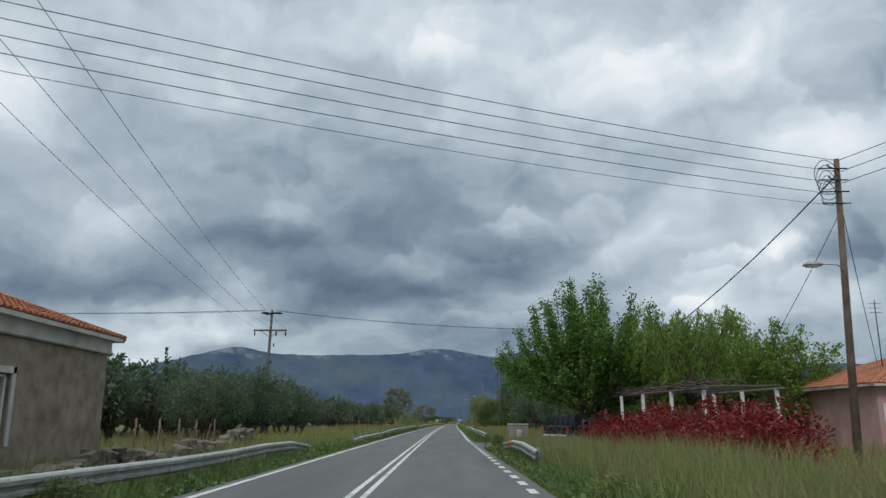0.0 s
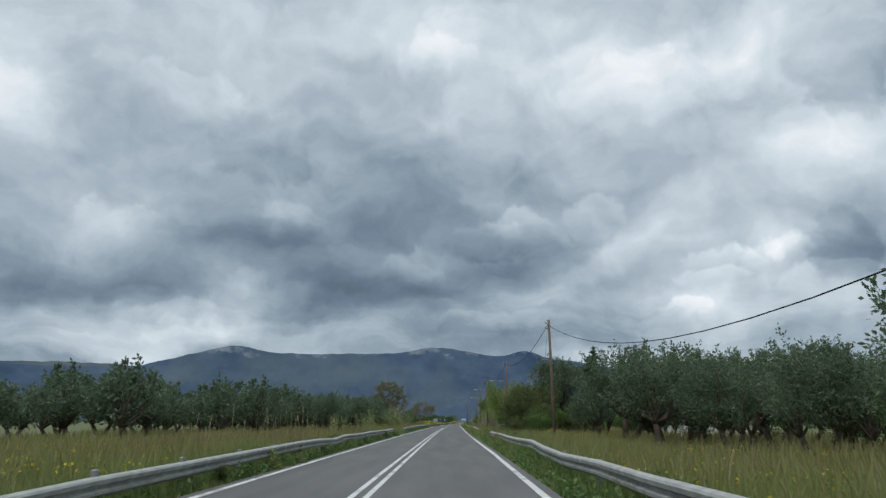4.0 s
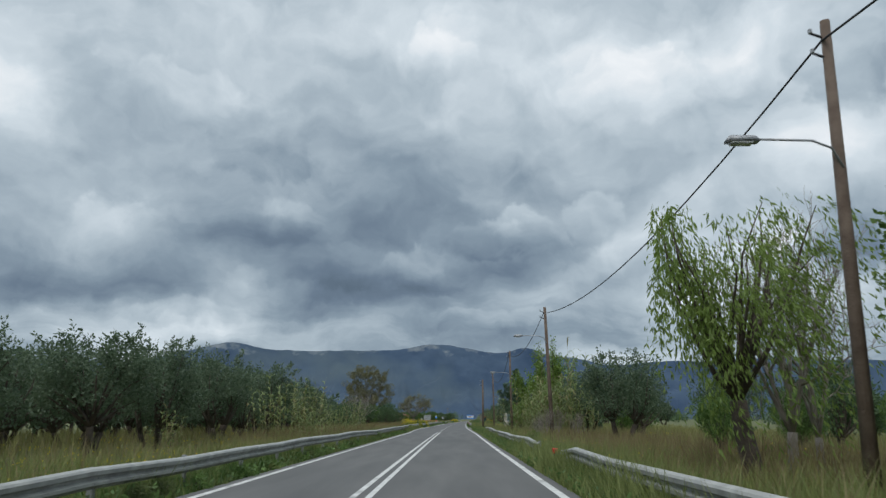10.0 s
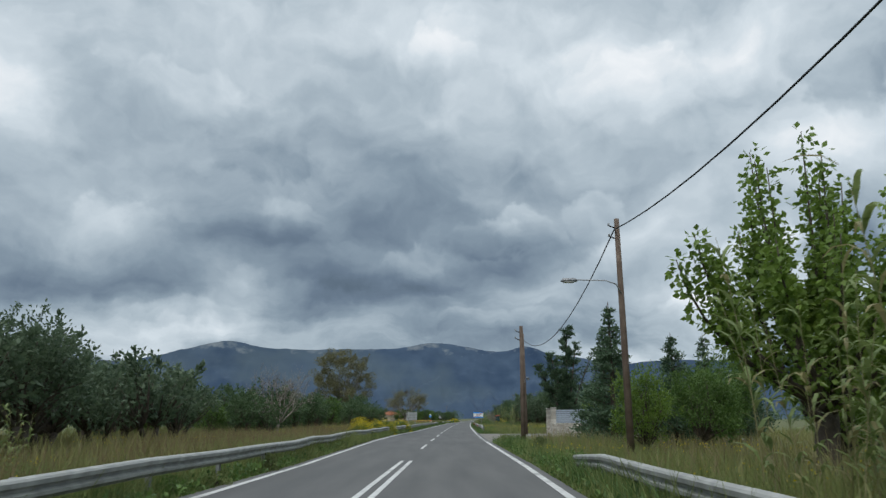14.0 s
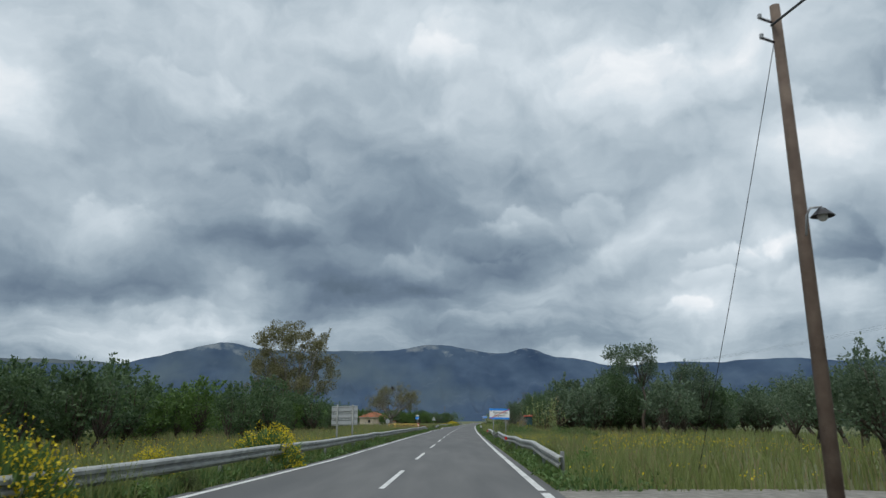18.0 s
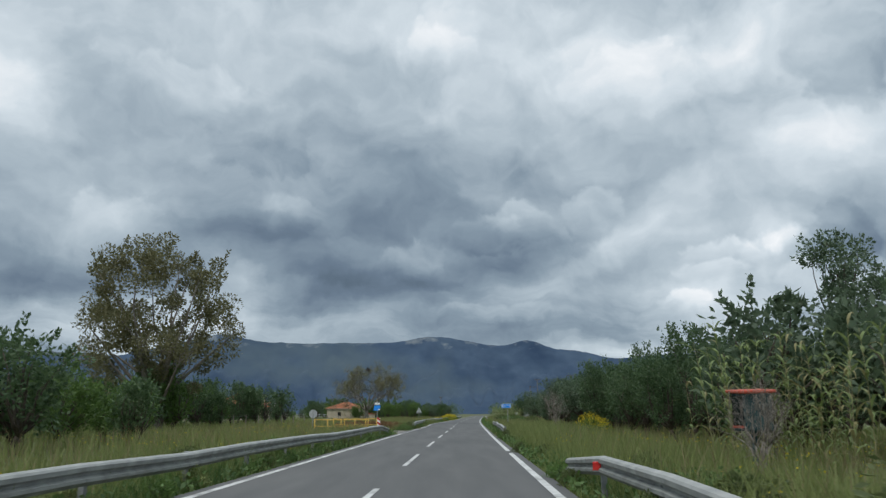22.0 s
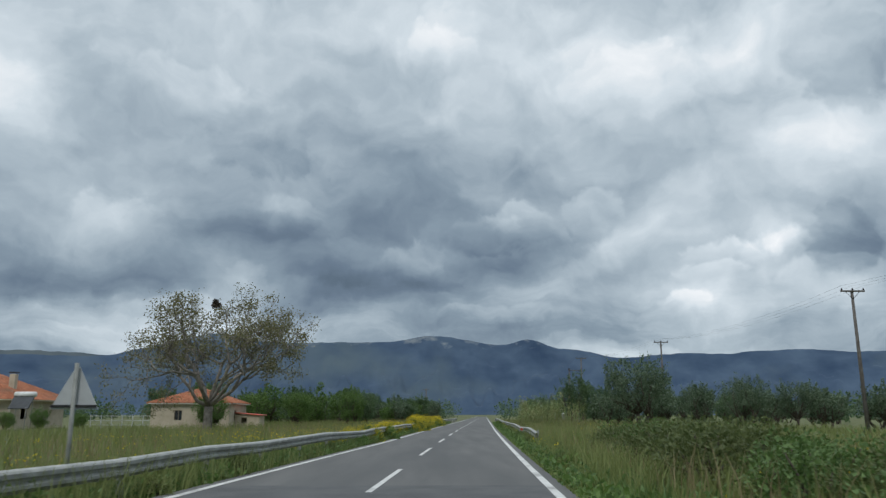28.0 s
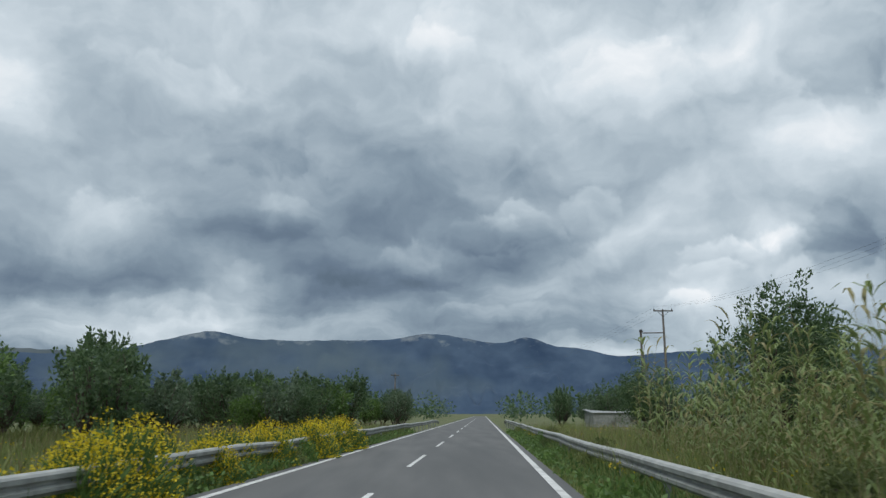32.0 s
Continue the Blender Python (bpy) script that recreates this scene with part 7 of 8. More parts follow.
# pink hut with a lean-to under the walnut
hut, sd = house_shell("hut", -17.8, 478.0, 8.0, 7.0, 2.55, CREAM, "small cream hut with an old clay-tile roof", (((2.4, 3.2, 0.9, 1.9),), ((2.0, 2.9, 0.9, 1.9),), (), ()), 0, -0.1)
hip_roof(hut, 0, 8, 0, 7, 2.6, 1.45, 0.35)
window(hut, sd[0] @ Matrix.Translation((2.4, 0, 0.9)), 0.8, 1.0, PLASTER, 1)
window(hut, sd[1] @ Matrix.Translation((2.0, 0, 0.9)), 0.9, 1.0, PLASTER, 1)
lean = piece("lean_to", wall_mesh(2.6, 1.45, 2.4, [(0.7, 1.3, 0.6, 1.15)], CREAM), hut, Matrix.Translation((8.02, 2.2, 0)))
piece("lean_to_roof", box(2.9, 2.8, 0.08, RED_ROOF, 0.02), hut, pose(9.4, 3.4, 1.48, 0, 5, 0))
shed, sd = house_shell("far_shed", 33.0, 552.0, 7.0, 5.0, 1.6, STEEL, "grey metal shed far across the field", ((), (), (), ()), 0, -0.1)
piece("roof", box(7.4, 5.4, 0.1, SIGN_BACK, 0.02), shed, pose(3.5, 2.5, 1.7, 4, 0, 0))
nest = bush("nest", 140, 0.5, 0.62, 700, 0.22, BARK, 8)
nest.matrix_basis = pose(-7.2, 462.4, 10.3)
tagged(nest, "round dark stick nest high in a tree", "nest")

# ---- pergola ----
perg = empty("pergola", 0, 0)
tagged(perg, "white-posted vine pergola behind a red hedge", "pergola")
for k, (px, py) in enumerate(((10.15, 32.95), (9.7, 35.75), (9.5, 38.6), (9.3, 41.4), (13.4, 33.1), (13.2, 36), (13.0, 38.8), (10.6, 30.2), (13.7, 30.3))):
    piece("post", box(0.14, 0.14, 2.75, WHITE, 0.015), perg, pose(px, py, -0.15, 2 * math.sin(k * 2.1), 2 * math.cos(k), 0))
for z, a, b in ((2.62, (10.65, 29.6), (9.2, 41.8)), (2.62, (13.75, 29.8), (12.9, 40.5))):
    piece("beam", rod("beam", (*a, z), (*b, z), 0.06, TIMBER_GREY), perg)
for k in range(5, 17):
    u = k / 16
    piece("rafter", rod("rafter", (11.0 - 1.9 * u, 25.0 + 16.2 * u, 2.72), (14.2 - 1.4 * u, 25.2 + 16 * u, 2.74), 0.035, TIMBER_GREY, 6), perg)
rng = rng_of(77)
vine = empty("grape_vine", 0, 0)
tagged(vine, "leafless brown vine sprawling over a pergola", "vine")
runs = []
for k in range(80):
    u = rng.uniform(0.3, 1)
    p = np.array([11.0 - 1.9 * u, 25 + 16.2 * u, 2.78])
    runs.append(limb(p, p + np.array([rng.uniform(-0.4, 2.8), rng.uniform(-2.0, 2.0), rng.uniform(-0.05, 0.3)]), 0.025, 0.01, rng, 0.3, 6))
for px, py in ((10.2, 33.0), (9.7, 35.9), (10.7, 30.1)):
    runs.append(limb((px + 0.15, py, -0.1), (px + 0.1, py + 0.2, 2.7), 0.05, 0.03, rng, 0.12, 6))
piece("stem_tangle", tubes("stems", runs, BARK, 5), vine)

# ---- waste bin, parked pickup and car ----
wbin = empty("waste_container", 5.28, 48.95, 0.0, -6)
tagged(wbin, "grey steel wheeled waste container on the bay", "waste container")
vs = [(-0.56, -0.42, 0.22), (0.56, -0.42, 0.22), (0.56, 0.42, 0.22), (-0.56, 0.42, 0.22), (-0.64, -0.5, 1.12), (0.64, -0.5, 1.12), (0.64, 0.5, 1.12), (-0.64, 0.5, 1.12)]
bm = bmesh.new()
bv = [bm.verts.new(v) for v in vs]
for f in ((0, 3, 2, 1), (0, 1, 5, 4), (1, 2, 6, 5), (2, 3, 7, 6), (3, 0, 4, 7), (4, 5, 6, 7)):
    bm.faces.new([bv[i] for i in f])
bmesh.ops.bevel(bm, geom=bm.edges[:], offset=0.03, segments=2, affect="EDGES")
piece("body", bm_mesh("body", bm, BIN_GREY), wbin)
piece("lid", box(1.36, 1.06, 0.07, BIN_GREY, 0.025), wbin, pose(0, 0, 1.13, 1.5, 0, 0), "flat grey lid with a green handle")
piece("lid_handle", tubes("handle", [([(-0.12, -0.1, 1.2), (0.0, -0.1, 1.31), (0.12, -0.1, 1.2)], [0.02] * 3)], FRESH_LEAF), wbin)
piece("sticker", box(0.28, 0.012, 0.4, WHITE, 0), wbin, pose(0.05, -0.475, 0.45, 5, 0, 0), "pale peeling sticker")
piece("sticker_print", box(0.14, 0.008, 0.2, SIGN_BACK, 0), wbin, pose(0.05, -0.492, 0.52, 5, 0, 0))
for s in (-1, 1):
    piece("bracket", box(0.07, 0.06, 0.34, STEEL_POST, 0.01), wbin, Matrix.Translation((s * 0.5, -0.45, 0.12)))
    piece("lift_pin", rod("pin", (s * 0.62, 0, 0.98), (s * 0.75, 0, 0.98), 0.03, STEEL_POST), wbin)
    for q in (-0.3, 0.3):
        bm = bmesh.new()
        bmesh.ops.create_cone(bm, cap_ends=True, segments=14, radius1=0.1, radius2=0.1, depth=0.06, matrix=pose(s * 0.42, q, 0.1, 0, 90, 0))
        wheel = piece("wheel", bm_mesh("wheel", bm, RUBBER), wbin)
        piece("caster_fork", box(0.09, 0.05, 0.16, STEEL_POST, 0.01), wheel, Matrix.Translation((s * 0.42, q, 0.09)))


def car_body(name, profile, w, mat, tuck=0.82):
    """A car body from a side profile (y, z), tucked in above the waist; local x across, y towards the front."""
    bm = bmesh.new()
    zmid = 0.95
    loops = []
    for s in (-1, -0.92, 0.92, 1):
        loops.append([bm.verts.new((s * w / 2 * (1.0 if z < zmid else 1 - (1 - tuck) * (z - zmid) / 0.75), y * (1 if abs(s) < 0.95 else 0.985), z if abs(s) < 0.95 else z * 0.985 + 0.01)) for y, z in profile])
    n = len(profile)
    for a, b in zip(loops, loops[1:]):
        for i in range(n):
            bm.faces.new((a[i], a[(i + 1) % n], b[(i + 1) % n], b[i]))
    bm.faces.new(loops[0][::-1])
    bm.faces.new(loops[-1])
    bmesh.ops.recalc_face_normals(bm, faces=bm.faces)
    sharp = [e for e in bm.edges if len(e.link_faces) == 2 and e.calc_face_angle() > 0.3]
    bmesh.ops.bevel(bm, geom=sharp, offset=0.045, segments=3, profile=0.6, affect="EDGES", clamp_overlap=True)
    return bm_mesh(name, bm, mat, True)


def car_wheel(parent, x, y, r):
    bm = bmesh.new()
    bmesh.ops.create_cone(bm, cap_ends=True, segments=22, radius1=r, radius2=r, depth=0.24, matrix=pose(x, y, r, 0, 90, 0))
    bmesh.ops.bevel(bm, geom=[e for e in bm.edges if len(e.link_faces) == 2 and any(len(f.verts) > 4 for f in e.link_faces)], offset=0.04, segments=2, affect="EDGES")
    t = piece("wheel", bm_mesh("tyre", bm, RUBBER, True), parent)
    bm = bmesh.new()
    bmesh.ops.create_cone(bm, cap_ends=True, segments=16, radius1=r * 0.62, radius2=r * 0.55, depth=0.26, matrix=pose(x, y, r, 0, 90, 0))
    piece("rim", bm_mesh("rim", bm, STEEL), t)


truck = empty("pickup_truck", 7.7, 49.3, -0.05, -28)
tagged(truck, "dark blue pickup truck parked under the mulberry", "pickup truck")
piece("body", car_body("body", ((0, 0.55), (0, 1.12), (1.55, 1.12), (1.62, 1.7), (2.0, 1.76), (3.1, 1.72), (3.75, 1.18), (4.9, 1.05), (5.1, 0.85), (5.1, 0.45), (0.1, 0.45)), 1.78, CAR_DARK), truck)
piece("tailgate", box(1.5, 0.05, 0.5, CAR_DARK, 0.02), truck, Matrix.Translation((0, -0.03, 0.6)))
piece("gate_handle", box(0.34, 0.03, 0.09, BLACK_METAL, 0.01), truck, Matrix.Translation((0, -0.06, 0.9)))
piece("bumper", box(1.74, 0.16, 0.2, CHROME, 0.04), truck, Matrix.Translation((0, -0.1, 0.38)), "bright chrome rear bumper")
piece("number_plate", box(0.5, 0.02, 0.11, WHITE, 0.005), truck, Matrix.Translation((0, -0.19, 0.43)), "white plate with plain grey bars")
for k in range(3):
    piece("plate_bar", box(0.1, 0.006, 0.05, BLACK_METAL, 0), truck, Matrix.Translation((-0.14 + 0.14 * k, -0.203, 0.46)))
for s in (-1, 1):
    piece("tail_light", box(0.12, 0.06, 0.42, RED_GLASS, 0.02), truck, Matrix.Translation((s * 0.82, -0.02, 0.66)))
    piece("side_window", box(0.02, 1.1, 0.4, GLASS_DARK, 0.0), truck, pose(s * 0.83, 2.55, 1.2, 0, -s * 9, 0))
    for y in (1.0, 4.1):
        car_wheel(truck, s * 0.78, y, 0.38)
piece("rear_window", box(1.35, 0.02, 0.42, GLASS_DARK, 0), truck, pose(0, 1.54, 1.2, -8, 0, 0))
for k in range(5):
    piece("rack_bar", rod("bar", (-0.7 + 0.35 * k, 1.42, 1.1), (-0.7 + 0.35 * k, 1.42, 1.75), 0.025, BLACK_METAL, 6), truck)
piece("rack_bar", rod("bar", (-0.75, 1.42, 1.75), (0.75, 1.42, 1.75), 0.03, BLACK_METAL, 6), truck)
car = empty("parked_car", 9.5, 44.9, -0.05, -6)
tagged(car, "dark hatchback car parked behind the red hedge", "car")
piece("body", car_body("body", ((0.05, 0.5), (0.0, 0.95), (0.35, 1.42), (0.9, 1.52), (2.3, 1.5), (3.1, 1.02), (4.0, 0.88), (4.15, 0.65), (4.1, 0.35), (0.1, 0.35)), 1.74, CAR_DARK, 0.78), car)
piece("windscreen", box(1.25, 0.02, 0.78, GLASS_DARK, 0), car, pose(0, 2.78, 0.98, 59, 0, 0))
piece("bumper", box(1.66, 0.12, 0.1, CHROME, 0.03), car, Matrix.Translation((0, 4.14, 0.5)))
piece("rear_window", box(1.2, 0.02, 0.5, GLASS_DARK, 0), car, pose(0, 0.16, 0.98, -36, 0, 0))
piece("rear_bumper", box(1.7, 0.12, 0.16, CAR_DARK, 0.04), car, Matrix.Translation((0, 0.0, 0.42)))
piece("badge_strip", box(0.5, 0.02, 0.06, CHROME, 0.01), car, Matrix.Translation((0, -0.005, 0.78)))
for s in (-1, 1):
    piece("tail_light", box(0.22, 0.08, 0.3, RED_GLASS, 0.03), car, Matrix.Translation((s * 0.72, 0.06, 0.72)))
    piece("headlight", box(0.32, 0.08, 0.15, LAMP_GLASS, 0.03), car, Matrix.Translation((s * 0.6, 4.03, 0.72)))
    piece("side_window", box(0.02, 1.7, 0.36, GLASS_DARK, 0), car, pose(s * 0.8, 1.6, 1.03, 0, -s * 17, 0))
    for y in (0.75, 3.3):
        car_wheel(car, s * 0.76, y, 0.31)

# ---- signs ----
def lettering(parent, body, size, m, mat=SIGN_BLACK, name="lettering"):
    cu = bpy.data.curves.new(name, "FONT")
    cu.body, cu.size, cu.align_x, cu.align_y, cu.extrude = body, size, "CENTER", "CENTER", 0.002
    cu.materials.append(mat)
    ob = new(name, cu)
    ob.parent, ob.matrix_basis = parent, m
    return ob


def sheet(w, h, mat, t=0.01, r=0.0):
    """A thin sign plate standing in the xz plane, centred, facing -y."""
    return box(w, t, h, mat, min(r, 0.004) if r else 0.002, "plate", False)


UP = pose(0, 0, 0, 90, 0, 0)
z_sign = empty("place_name_sign", 9.33, 299.75, -0.05, -4)
tagged(z_sign, "white and blue town-exit sign with a red diagonal bar", "road sign")
for s in (-0.42, 0.42):
    piece("post", rod("post", (s, 0.05, -0.5), (s, 0.05, 2.2), 0.035, STEEL), z_sign)
zt = pose(0, 0, 1.88, 0, 1.2, 0)
piece("plate", sheet(1.37, 0.72, SIGN_WHITE), z_sign, zt)
for z in (0.295, -0.295):
    piece("blue_band", sheet(1.37, 0.13, SIGN_BLUE, 0.006), z_sign, zt @ Matrix.Translation((0, -0.008, z)))
piece("red_bar", box(1.52, 0.006, 0.045, SIGN_RED, 0, "bar", False), z_sign, zt @ Matrix.Translation((0, -0.013, 0)) @ pose(0, 0, 0, 0, -27.5, 0))
lettering(z_sign, "Ζευγολατιό", 0.185, zt @ Matrix.Translation((0.04, -0.008, 0.085)) @ UP)
lettering(z_sign, "Zevgolatio", 0.185, zt @ Matrix.Translation((0.02, -0.008, -0.105)) @ UP)
for x, z in ((-0.58, 0.19), (-0.3, 0.2)):
    piece("worn_patch", sheet(0.11, 0.07, SIGN_BACK, 0.004), z_sign, zt @ Matrix.Translation((x, -0.007, z)))

board = empty("direction_board", 0.42, 285.1, -0.2, 4)
tagged(board, "back of a tall direction board with stacked grey panels", "road sign")
for s in (-0.36, 0.4):
    piece("post", rod("post", (s, -0.06, -0.4), (s, -0.06, 2.35), 0.045, STEEL), board)
for k in range(3):
    p = piece("panel", sheet(1.28, 0.3, SIGN_BACK, 0.012), board, pose(0, 0, 1.5 + 0.315 * k, 0, -2, 0))
    for z in (-0.1, 0.1):
        piece("stiffener", box(1.26, 0.025, 0.03, STEEL, 0.004, "rib", False), p, Matrix.Translation((0, -0.016, z)))

ms = empty("direction_sign", 12.1, 358.3, -0.02, -3)
tagged(ms, "blue arrow-shaped direction sign with white lettering", "road sign")
piece("post", rod("post", (0.12, 0.04, -1.0), (0.12, 0.04, 2.16), 0.033, STEEL), ms)
for nm, k, mat, y in (("plate", 1.0, SIGN_WHITE, 0.0), ("blue_field", 0.88, SIGN_BLUE, -0.009)):
    w, h, tp = 0.4, 0.19, 0.13
    vs = [(-w, 0, h), (w, 0, h), (w, 0, -h), (-w, 0, -h), (-w - tp, 0, 0)]
    vs = [(x * (0.95 if k < 1 else 1), y - 0.005 * (1 if k < 1 else 0), z * k) for x, _, z in vs]
    vs += [(x, y + 0.009, z) for x, _, z in vs]
    fs = [(0, 4, 3, 2, 1), (5, 6, 7, 8, 9)] + [(i, (i + 1) % 5, (i + 1) % 5 + 5, i + 5) for i in range(5)]
    piece(nm, mesh_of(nm, vs, fs, mat), ms, pose(0.0, 0, 1.9, 0, -2, 0))
lettering(ms, "ΜΑΝΤΖΑΡΙ", 0.118, pose(0.07, -0.021, 1.9, 0, -2, 0) @ UP @ Matrix.Diagonal((0.9, 1.5, 1, 1)), SIGN_WHITE)
piece("arrow_mark", mesh_of("chevron", [(-0.3, 0, 0.13), (-0.22, 0, 0.13), (-0.33, 0, 0), (-0.22, 0, -0.13), (-0.3, 0, -0.13), (-0.43, 0, 0)], [(0, 5, 2, 1), (5, 4, 3, 2)], SIGN_WHITE), ms, pose(0, -0.0175, 1.9, 0, -2, 0))

ms.matrix_basis = ms.matrix_basis @ Matrix.Translation((0, 0, 0.4)) @ Matrix.Diagonal((0.81, 1, 0.81, 1))

blue = empty("information_sign", 2.1, 365.5, -0.05, 0)
tagged(blue, "blue sign boards with white plates on a leaning post", "road sign")
piece("post", rod("post", (0, 0.04, -0.3), (0.06, 0.04, 2.4), 0.035, STEEL), blue)
piece("blue_panel", sheet(0.52, 0.26, SIGN_BLUE), blue, Matrix.Translation((0.02, 0, 1.95)))
piece("blue_panel", sheet(0.45, 0.14, SIGN_BLUE), blue, Matrix.Translation((-0.05, -0.006, 1.74)))
piece("white_plate", sheet(0.2, 0.17, SIGN_WHITE), blue, Matrix.Translation((-0.08, -0.012, 2.22)))
piece("white_plate", sheet(0.2, 0.17, SIGN_WHITE), blue, Matrix.Translation((0.14, -0.012, 2.22)))
piece("white_plate", sheet(0.14, 0.1, SIGN_WHITE), blue, Matrix.Translation((0.18, -0.014, 1.74)))

hz = empty("hazard_marker", 2.3, 365.0, -0.05, 0)
tagged(hz, "red and white striped hazard plate at the railing's end", "road sign")
piece("plate", sheet(0.24, 0.98, SIGN_WHITE, 0.014), hz, Matrix.Translation((0, 0, 0.55)))
for k in range(3):
    z = 0.2 + 0.34 * k
    vs = [(-0.118, -0.01, z + 0.1), (0.118, -0.01, z - 0.06), (0.118, -0.01, z + 0.11), (-0.118, -0.01, z + 0.27)]
    piece("red_stripe", mesh_of("stripe", vs, [(0, 1, 2, 3)], SIGN_RED), hz)
stop = empty("stop_sign", -2.0, 358.4, -0.1, 0)
tagged(stop, "grey back of an octagonal stop sign on a post", "road sign")
bm = bmesh.new()
bmesh.ops.create_cone(bm, cap_ends=True, segments=8, radius1=0.31, radius2=0.31, depth=0.015, matrix=pose(0, 0.05, 1.45, 90, 0, 0) @ pose(0, 0, 0, 0, 0, 22.5))
piece("plate", bm_mesh("plate", bm, SIGN_BACK), stop)
piece("post", rod("post", (0, 0, -0.3), (0, 0, 1.75), 0.035, STEEL), stop)
tri = empty("warning_sign", road_x(413.6) - 7.5, 413.6, -0.1, 0)
tagged(tri, "grey back of a triangular warning sign on a post", "road sign")
vs = [(-0.45, 0, 1.55), (0.45, 0, 1.55), (0.04, 0, 2.33), (-0.04, 0, 2.33), (-0.45, 0.012, 1.55), (0.45, 0.012, 1.55), (0.04, 0.012, 2.33), (-0.04, 0.012, 2.33)]
piece("plate", mesh_of("plate", vs, [(0, 1, 2, 3), (7, 6, 5, 4), (0, 4, 5, 1), (1, 5, 6, 2), (2, 6, 7, 3), (3, 7, 4, 0)], SIGN_BACK), tri)
piece("post", rod("post", (0, -0.05, -0.3), (0, -0.05, 2.4), 0.04, STEEL), tri)
piece("brace", box(0.86, 0.03, 0.05, BLACK_METAL, 0.005), tri, Matrix.Translation((0, -0.02, 1.58)))

# wayside box on a post
wb = empty("wayside_box", 13.55, 318.4, -0.1, 8)
tagged(wb, "dark green wayside shrine box with a red roof", "shrine box")
piece("post", rod("post", (0, 0, -0.3), (0, 0, 1.1), 0.06, GREEN_BOX), wb)
piece("body", box(0.62, 0.5, 0.78, GREEN_BOX, 0.02), wb, Matrix.Translation((0, 0, 1.1)))
piece("roof", box(0.78, 0.68, 0.07, RED_ROOF, 0.02), wb, pose(0, 0, 1.88, 3, -2, 0), "flat red roof")
piece("door", box(0.02, 0.42, 0.66, GLASS_DARK, 0.005), wb, Matrix.Translation((-0.32, 0, 1.16)))
piece("door_trim", box(0.03, 0.46, 0.05, RED_ROOF, 0.005), wb, Matrix.Translation((-0.33, 0, 1.16)))


# ---- railings of the side bridge ----
def pipe_railing(a, b, posts, label, seed):
    rng = rng_of(seed)
    top = empty("yellow_railing", a[0], a[1], -0.08)
    tagged(top, label, "railing", "bridge railings")
    d = Vector((b[0] - a[0], b[1] - a[1], 0))
    for z in (0.12, 0.55, 1.02):
        pts = [tuple(d * u + Vector((rng.normal() * 0.015, rng.normal() * 0.02, z + rng.normal() * 0.015))) for u in np.linspace(0, 1, 9)]
        piece("rail", tubes("rail", [(pts, [0.032] * 9)], YELLOW_PAINT, 7), top)
    for k in range(posts):
        q = d * (k / (posts - 1))
        piece("post", rod("post", (q.x, q.y, -0.25), (q.x + rng.normal() * 0.02, q.y, 1.06), 0.04, YELLOW_PAINT, 8), top)


pipe_railing((-1.75, 357.7), (2.05, 357.9), 5, "bent yellow pipe railing of a small bridge", 1)
pipe_railing((-1.4, 365.4), (2.15, 364.9), 5, "bent yellow pipe railing of a small bridge", 2)
wire_fence = empty("field_fence", 0, 0)
tagged(wire_fence, "wire field fence on pale wooden posts", "fence")
for k in range(24):
    px, py = -30.5 + 1.25 * k, 384.0 + 0.35 * k
    piece("post", box(0.09, 0.09, 1.5, BARK_GREY, 0.02), wire_fence, pose(px, py, -0.3, 3 * math.sin(k * 1.7), 3 * math.cos(k * 2.3), 0))
for z in (0.4, 0.75, 1.1):
    piece("strand", rod("strand", (-30.5, 384, z), (-1.7, 392.1, z), 0.006, STEEL_POST, 4), wire_fence)

# ---- posts by the rubble wall ----
for k, (o, y) in enumerate(((-8.9, 23), (-9.1, 25.5), (-9.2, 28), (-9.3, 30.5), (-9.4, 33))):
    v = empty("fence_post", o, y, -0.1, 40 * k)
    tagged(v, "rusty angled fence post by the rubble wall", "fence post", "old fence posts")
    piece("upright", rod("upright", (0, 0, -0.3), (0.1 * math.sin(k), 0.1, 1.55), 0.03, TIMBER, 6), v)
    piece("strut", rod("strut", (0.55, 0.2, -0.2), (0.1, 0.1, 1.35), 0.025, TIMBER, 6), v)
sb = empty("metal_gate", 9.4, 144.5, -0.1)
tagged(sb, "grey metal gate frame among verge bushes", "gate")
piece("top_rail", rod("rail", (-1.6, 0, 1.05), (0.2, 0, 1.15), 0.03, STEEL_POST), sb)
for s in (-1.6, 0.2):
    piece("upright", rod("upright", (s, 0, -0.3), (s, 0, 1.1), 0.03, STEEL_POST), sb)
for y, o in ((236, 3.7), (255, -6.3), (186, 4.2)):
    st = piece("verge_stone", box(0.4, 0.3, 0.22, WHITE, 0.08, "stone"))
    st.matrix_basis = pose(road_x(y) + o, y, -0.14, 8, 5, 30)
    tagged(st, "pale loose stone on the verge", "stone")

# ---- stone wall with a slatted fence ----
gw = empty("garden_wall", 12.2, 249.6, 0.06, 0)
tagged(gw, "pale rubble-stone garden wall with grey-blue slatted fence", "garden wall")


def stone_shapes(seed, mat, n=8):
    out = []
    for k in range(n):
        r = rng_of(seed + k)
        bm = bmesh.new()
        bmesh.ops.create_cube(bm, size=1)
        bmesh.ops.bevel(bm, geom=bm.edges[:], offset=0.13, segments=1, affect="EDGES")
        for v in bm.verts:
            v.co += Vector(r.normal(size=3) * 0.05)
        out.append(bm_mesh("stone", bm, mat))
    return out


SHAPES, ROUGH = stone_shapes(500, STONE), stone_shapes(520, RUBBLE)


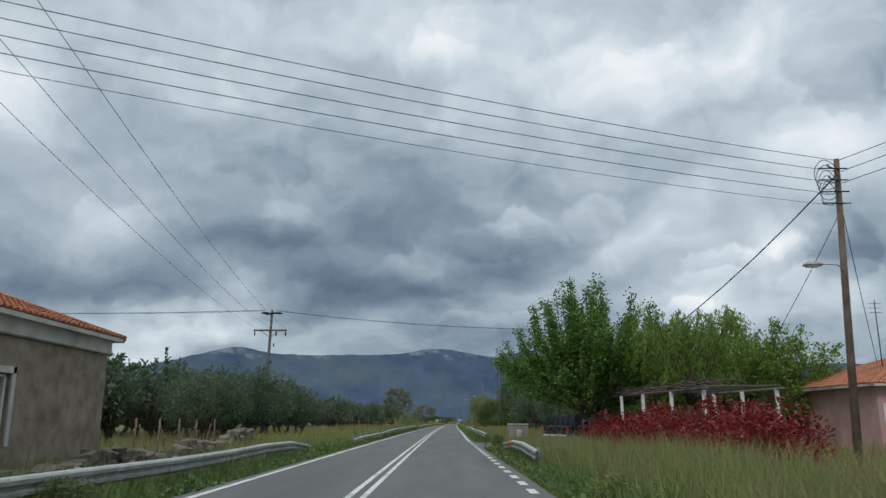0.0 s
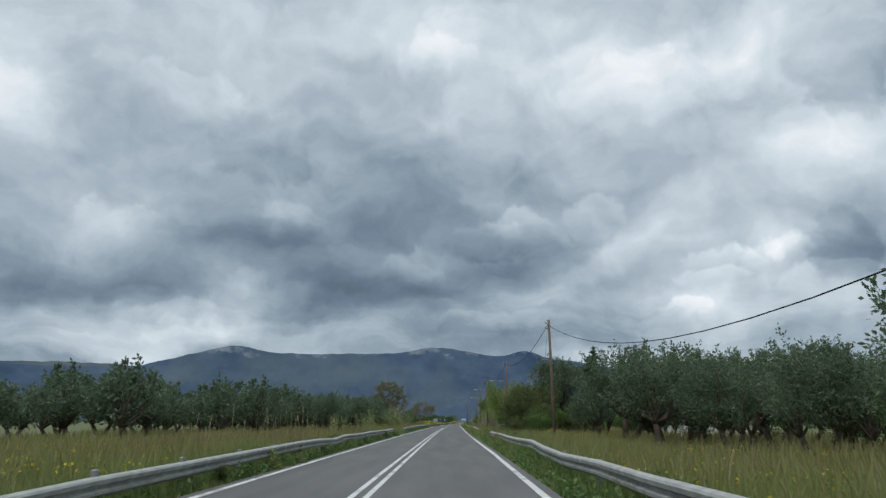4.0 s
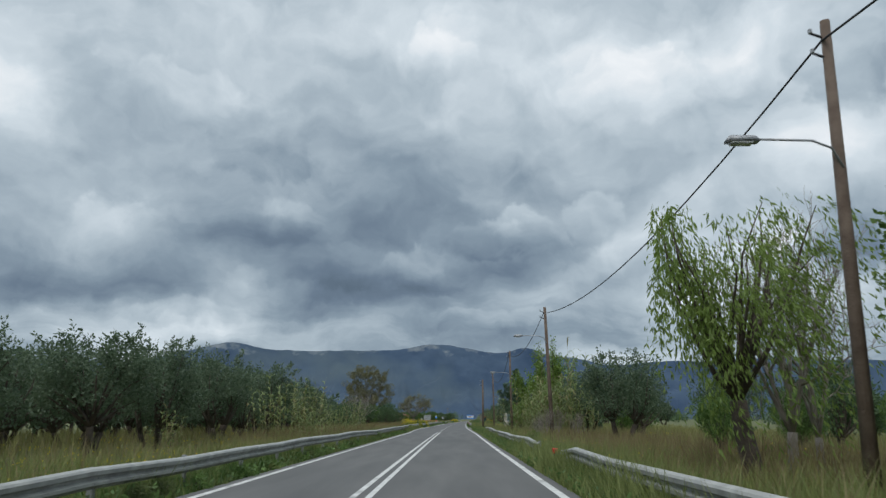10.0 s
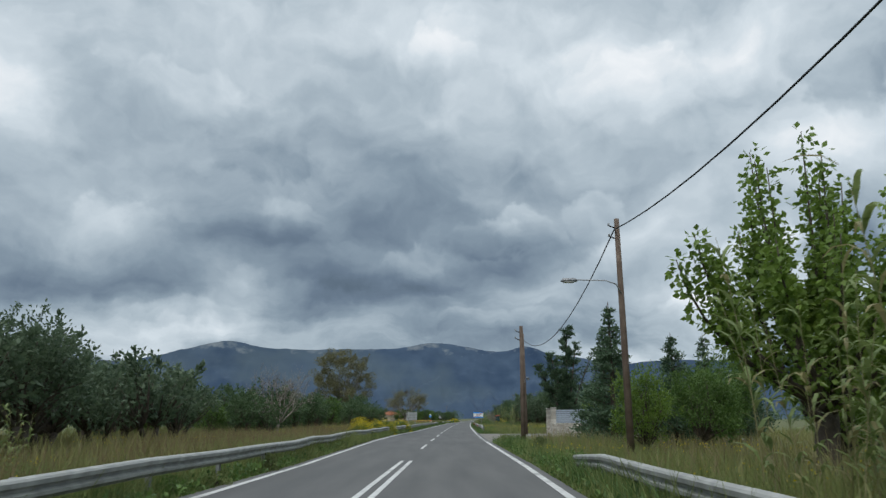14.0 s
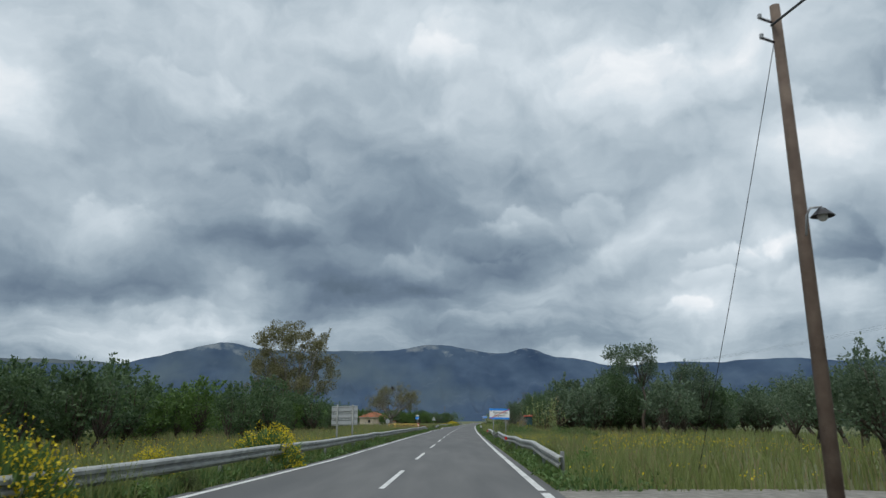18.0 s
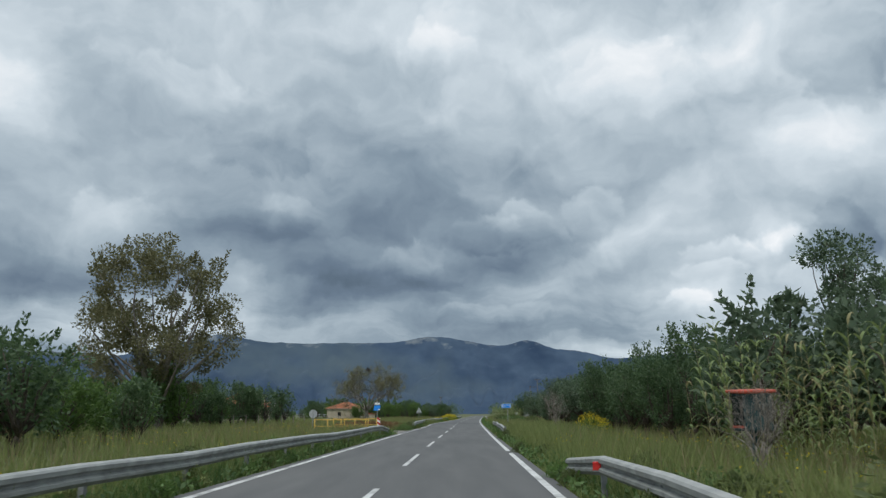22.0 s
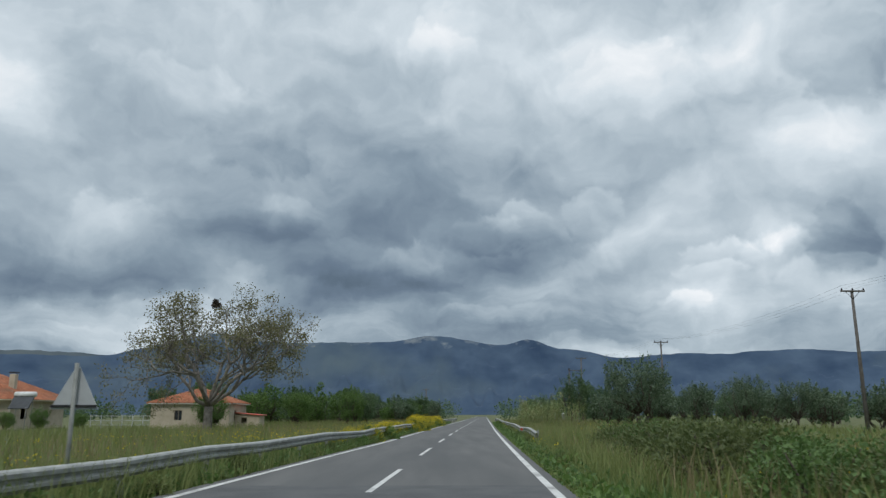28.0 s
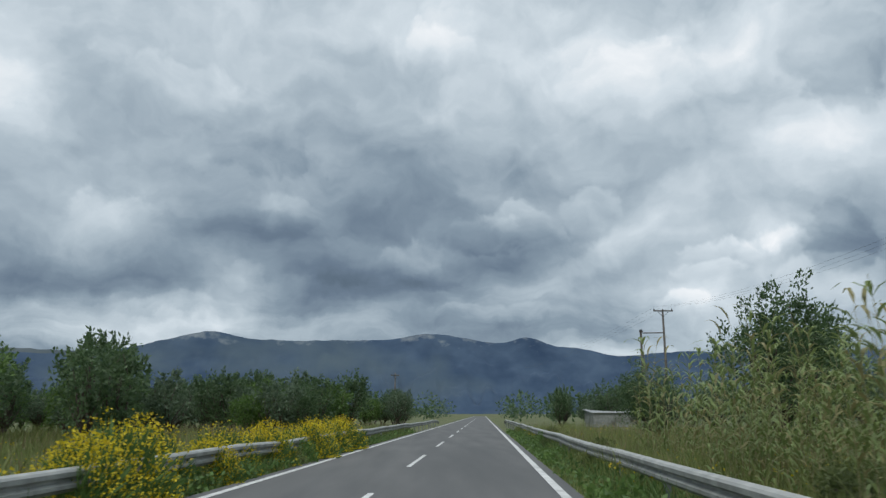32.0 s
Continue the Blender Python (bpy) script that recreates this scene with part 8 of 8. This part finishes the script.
def stone_face(parent, m, length, high, seed, size=0.27, thick=0.42):
    """A wall core of mortar faced with uneven coursed stones, each a part; m puts its near bottom left corner."""
    rng = rng_of(seed)
    core = piece("wall_core", box(length, thick - 0.06, high + 0.25, MORTAR, 0.02), parent, m @ Matrix.Translation((length / 2, thick / 2 + 0.02, -0.25)))
    z = 0.0
    while z < high - 0.06:
        h = min(rng.uniform(0.14, 0.21), high - z)
        x = 0.0
        while x < length - 0.05:
            w = min(rng.uniform(0.13, 0.3), length - x)
            q = m @ Matrix.Translation((x + w / 2, 0.06, z + h / 2)) @ Matrix.Diagonal((max(w - 0.025, 0.04), 0.16, max(h - 0.022, 0.04), 1))
            piece("stone", SHAPES[int(rng.integers(0, 8))], parent, q @ pose(0, 0, 0, 0, rng.normal() * 11, 0) @ Matrix.Diagonal((rng.uniform(0.8, 1.0), rng.uniform(0.7, 1.5), rng.uniform(0.72, 1.1), 1)))
            x += w
        z += h


front = -36.0
front_m, side_m = pose(0, 0, 0, 0, 0, front), pose(0.55, 5.8, 0, 0, 0, math.degrees(math.atan2(-5.8, -0.55)))
stone_face(gw, front_m, 7.2, 0.95, 41)
stone_face(gw, side_m, 5.8, 0.95, 42)
FSLAT = box(1.0, 0.03, 0.115, FENCE_BLUE, 0.008, "slat")
for m, ln in ((front_m, 7.2), (side_m, 5.8)):
    n = 7
    for k in range(n):
        piece("slat", FSLAT, gw, m @ Matrix.Translation((ln / 2, 0.16, 0.98 + 0.14 * k)) @ Matrix.Diagonal((ln - 0.1, 1, 1, 1)))
    for k in range(4):
        piece("fence_post", box(0.07, 0.07, 1.02, STEEL_POST, 0.01), gw, m @ Matrix.Translation((0.4 + (ln - 0.8) * k / 3, 0.22, 0.93)))
for x, y in ((0.05, 0.2), (0.5, 5.65)):
    pr = Matrix.Translation((x, y, 0))
    piece("pillar_core", box(0.3, 0.3, 2.25, MORTAR, 0.02), gw, pr @ Matrix.Translation((0, 0, -0.2)))
    for k in range(11):
        for s, (dx, dy, a) in enumerate(((0, -0.15, 0), (-0.15, 0, 90), (0.15, 0, 90))):
            piece("stone", SHAPES[(k * 3 + s) % 8], gw, pr @ pose(dx, dy, 0.1 + 0.18 * k, 0, 0, a) @ Matrix.Diagonal((0.33, 0.1, 0.165, 1)))
    piece("pillar_cap", box(0.4, 0.4, 0.06, STONE, 0.015), gw, pr @ Matrix.Translation((0, 0, 2.05)))

# ---- rubble wall by the old building ----
rw = empty("rubble_wall", 0, 0, -0.1)
tagged(rw, "low tumbled dry-stone rubble wall in weeds", "stone wall")
rng = rng_of(61)
y = 9.0
while y < 41:
    o = -7.4 if y < 22 else -7.4 - (y - 22) * 0.125
    hgt = 0.72 * (0.85 + 0.18 * math.sin(y * 0.8)) if y < 34 else 0.95
    z = 0.0
    while z < hgt:
        h = rng.uniform(0.14, 0.26)
        w = rng.uniform(0.25, 0.5)
        piece("stone", ROUGH[int(rng.integers(0, 8))], rw, pose(o + rng.normal() * 0.06 - 0.08 * z, y + rng.normal() * 0.06, z + h / 2 - 0.04, rng.normal() * 8, rng.normal() * 8, 90 + rng.normal() * 12) @ Matrix.Diagonal((w * 1.15, rng.uniform(0.3, 0.45), h * 1.1, 1)))
        z += h
    y += 0.36
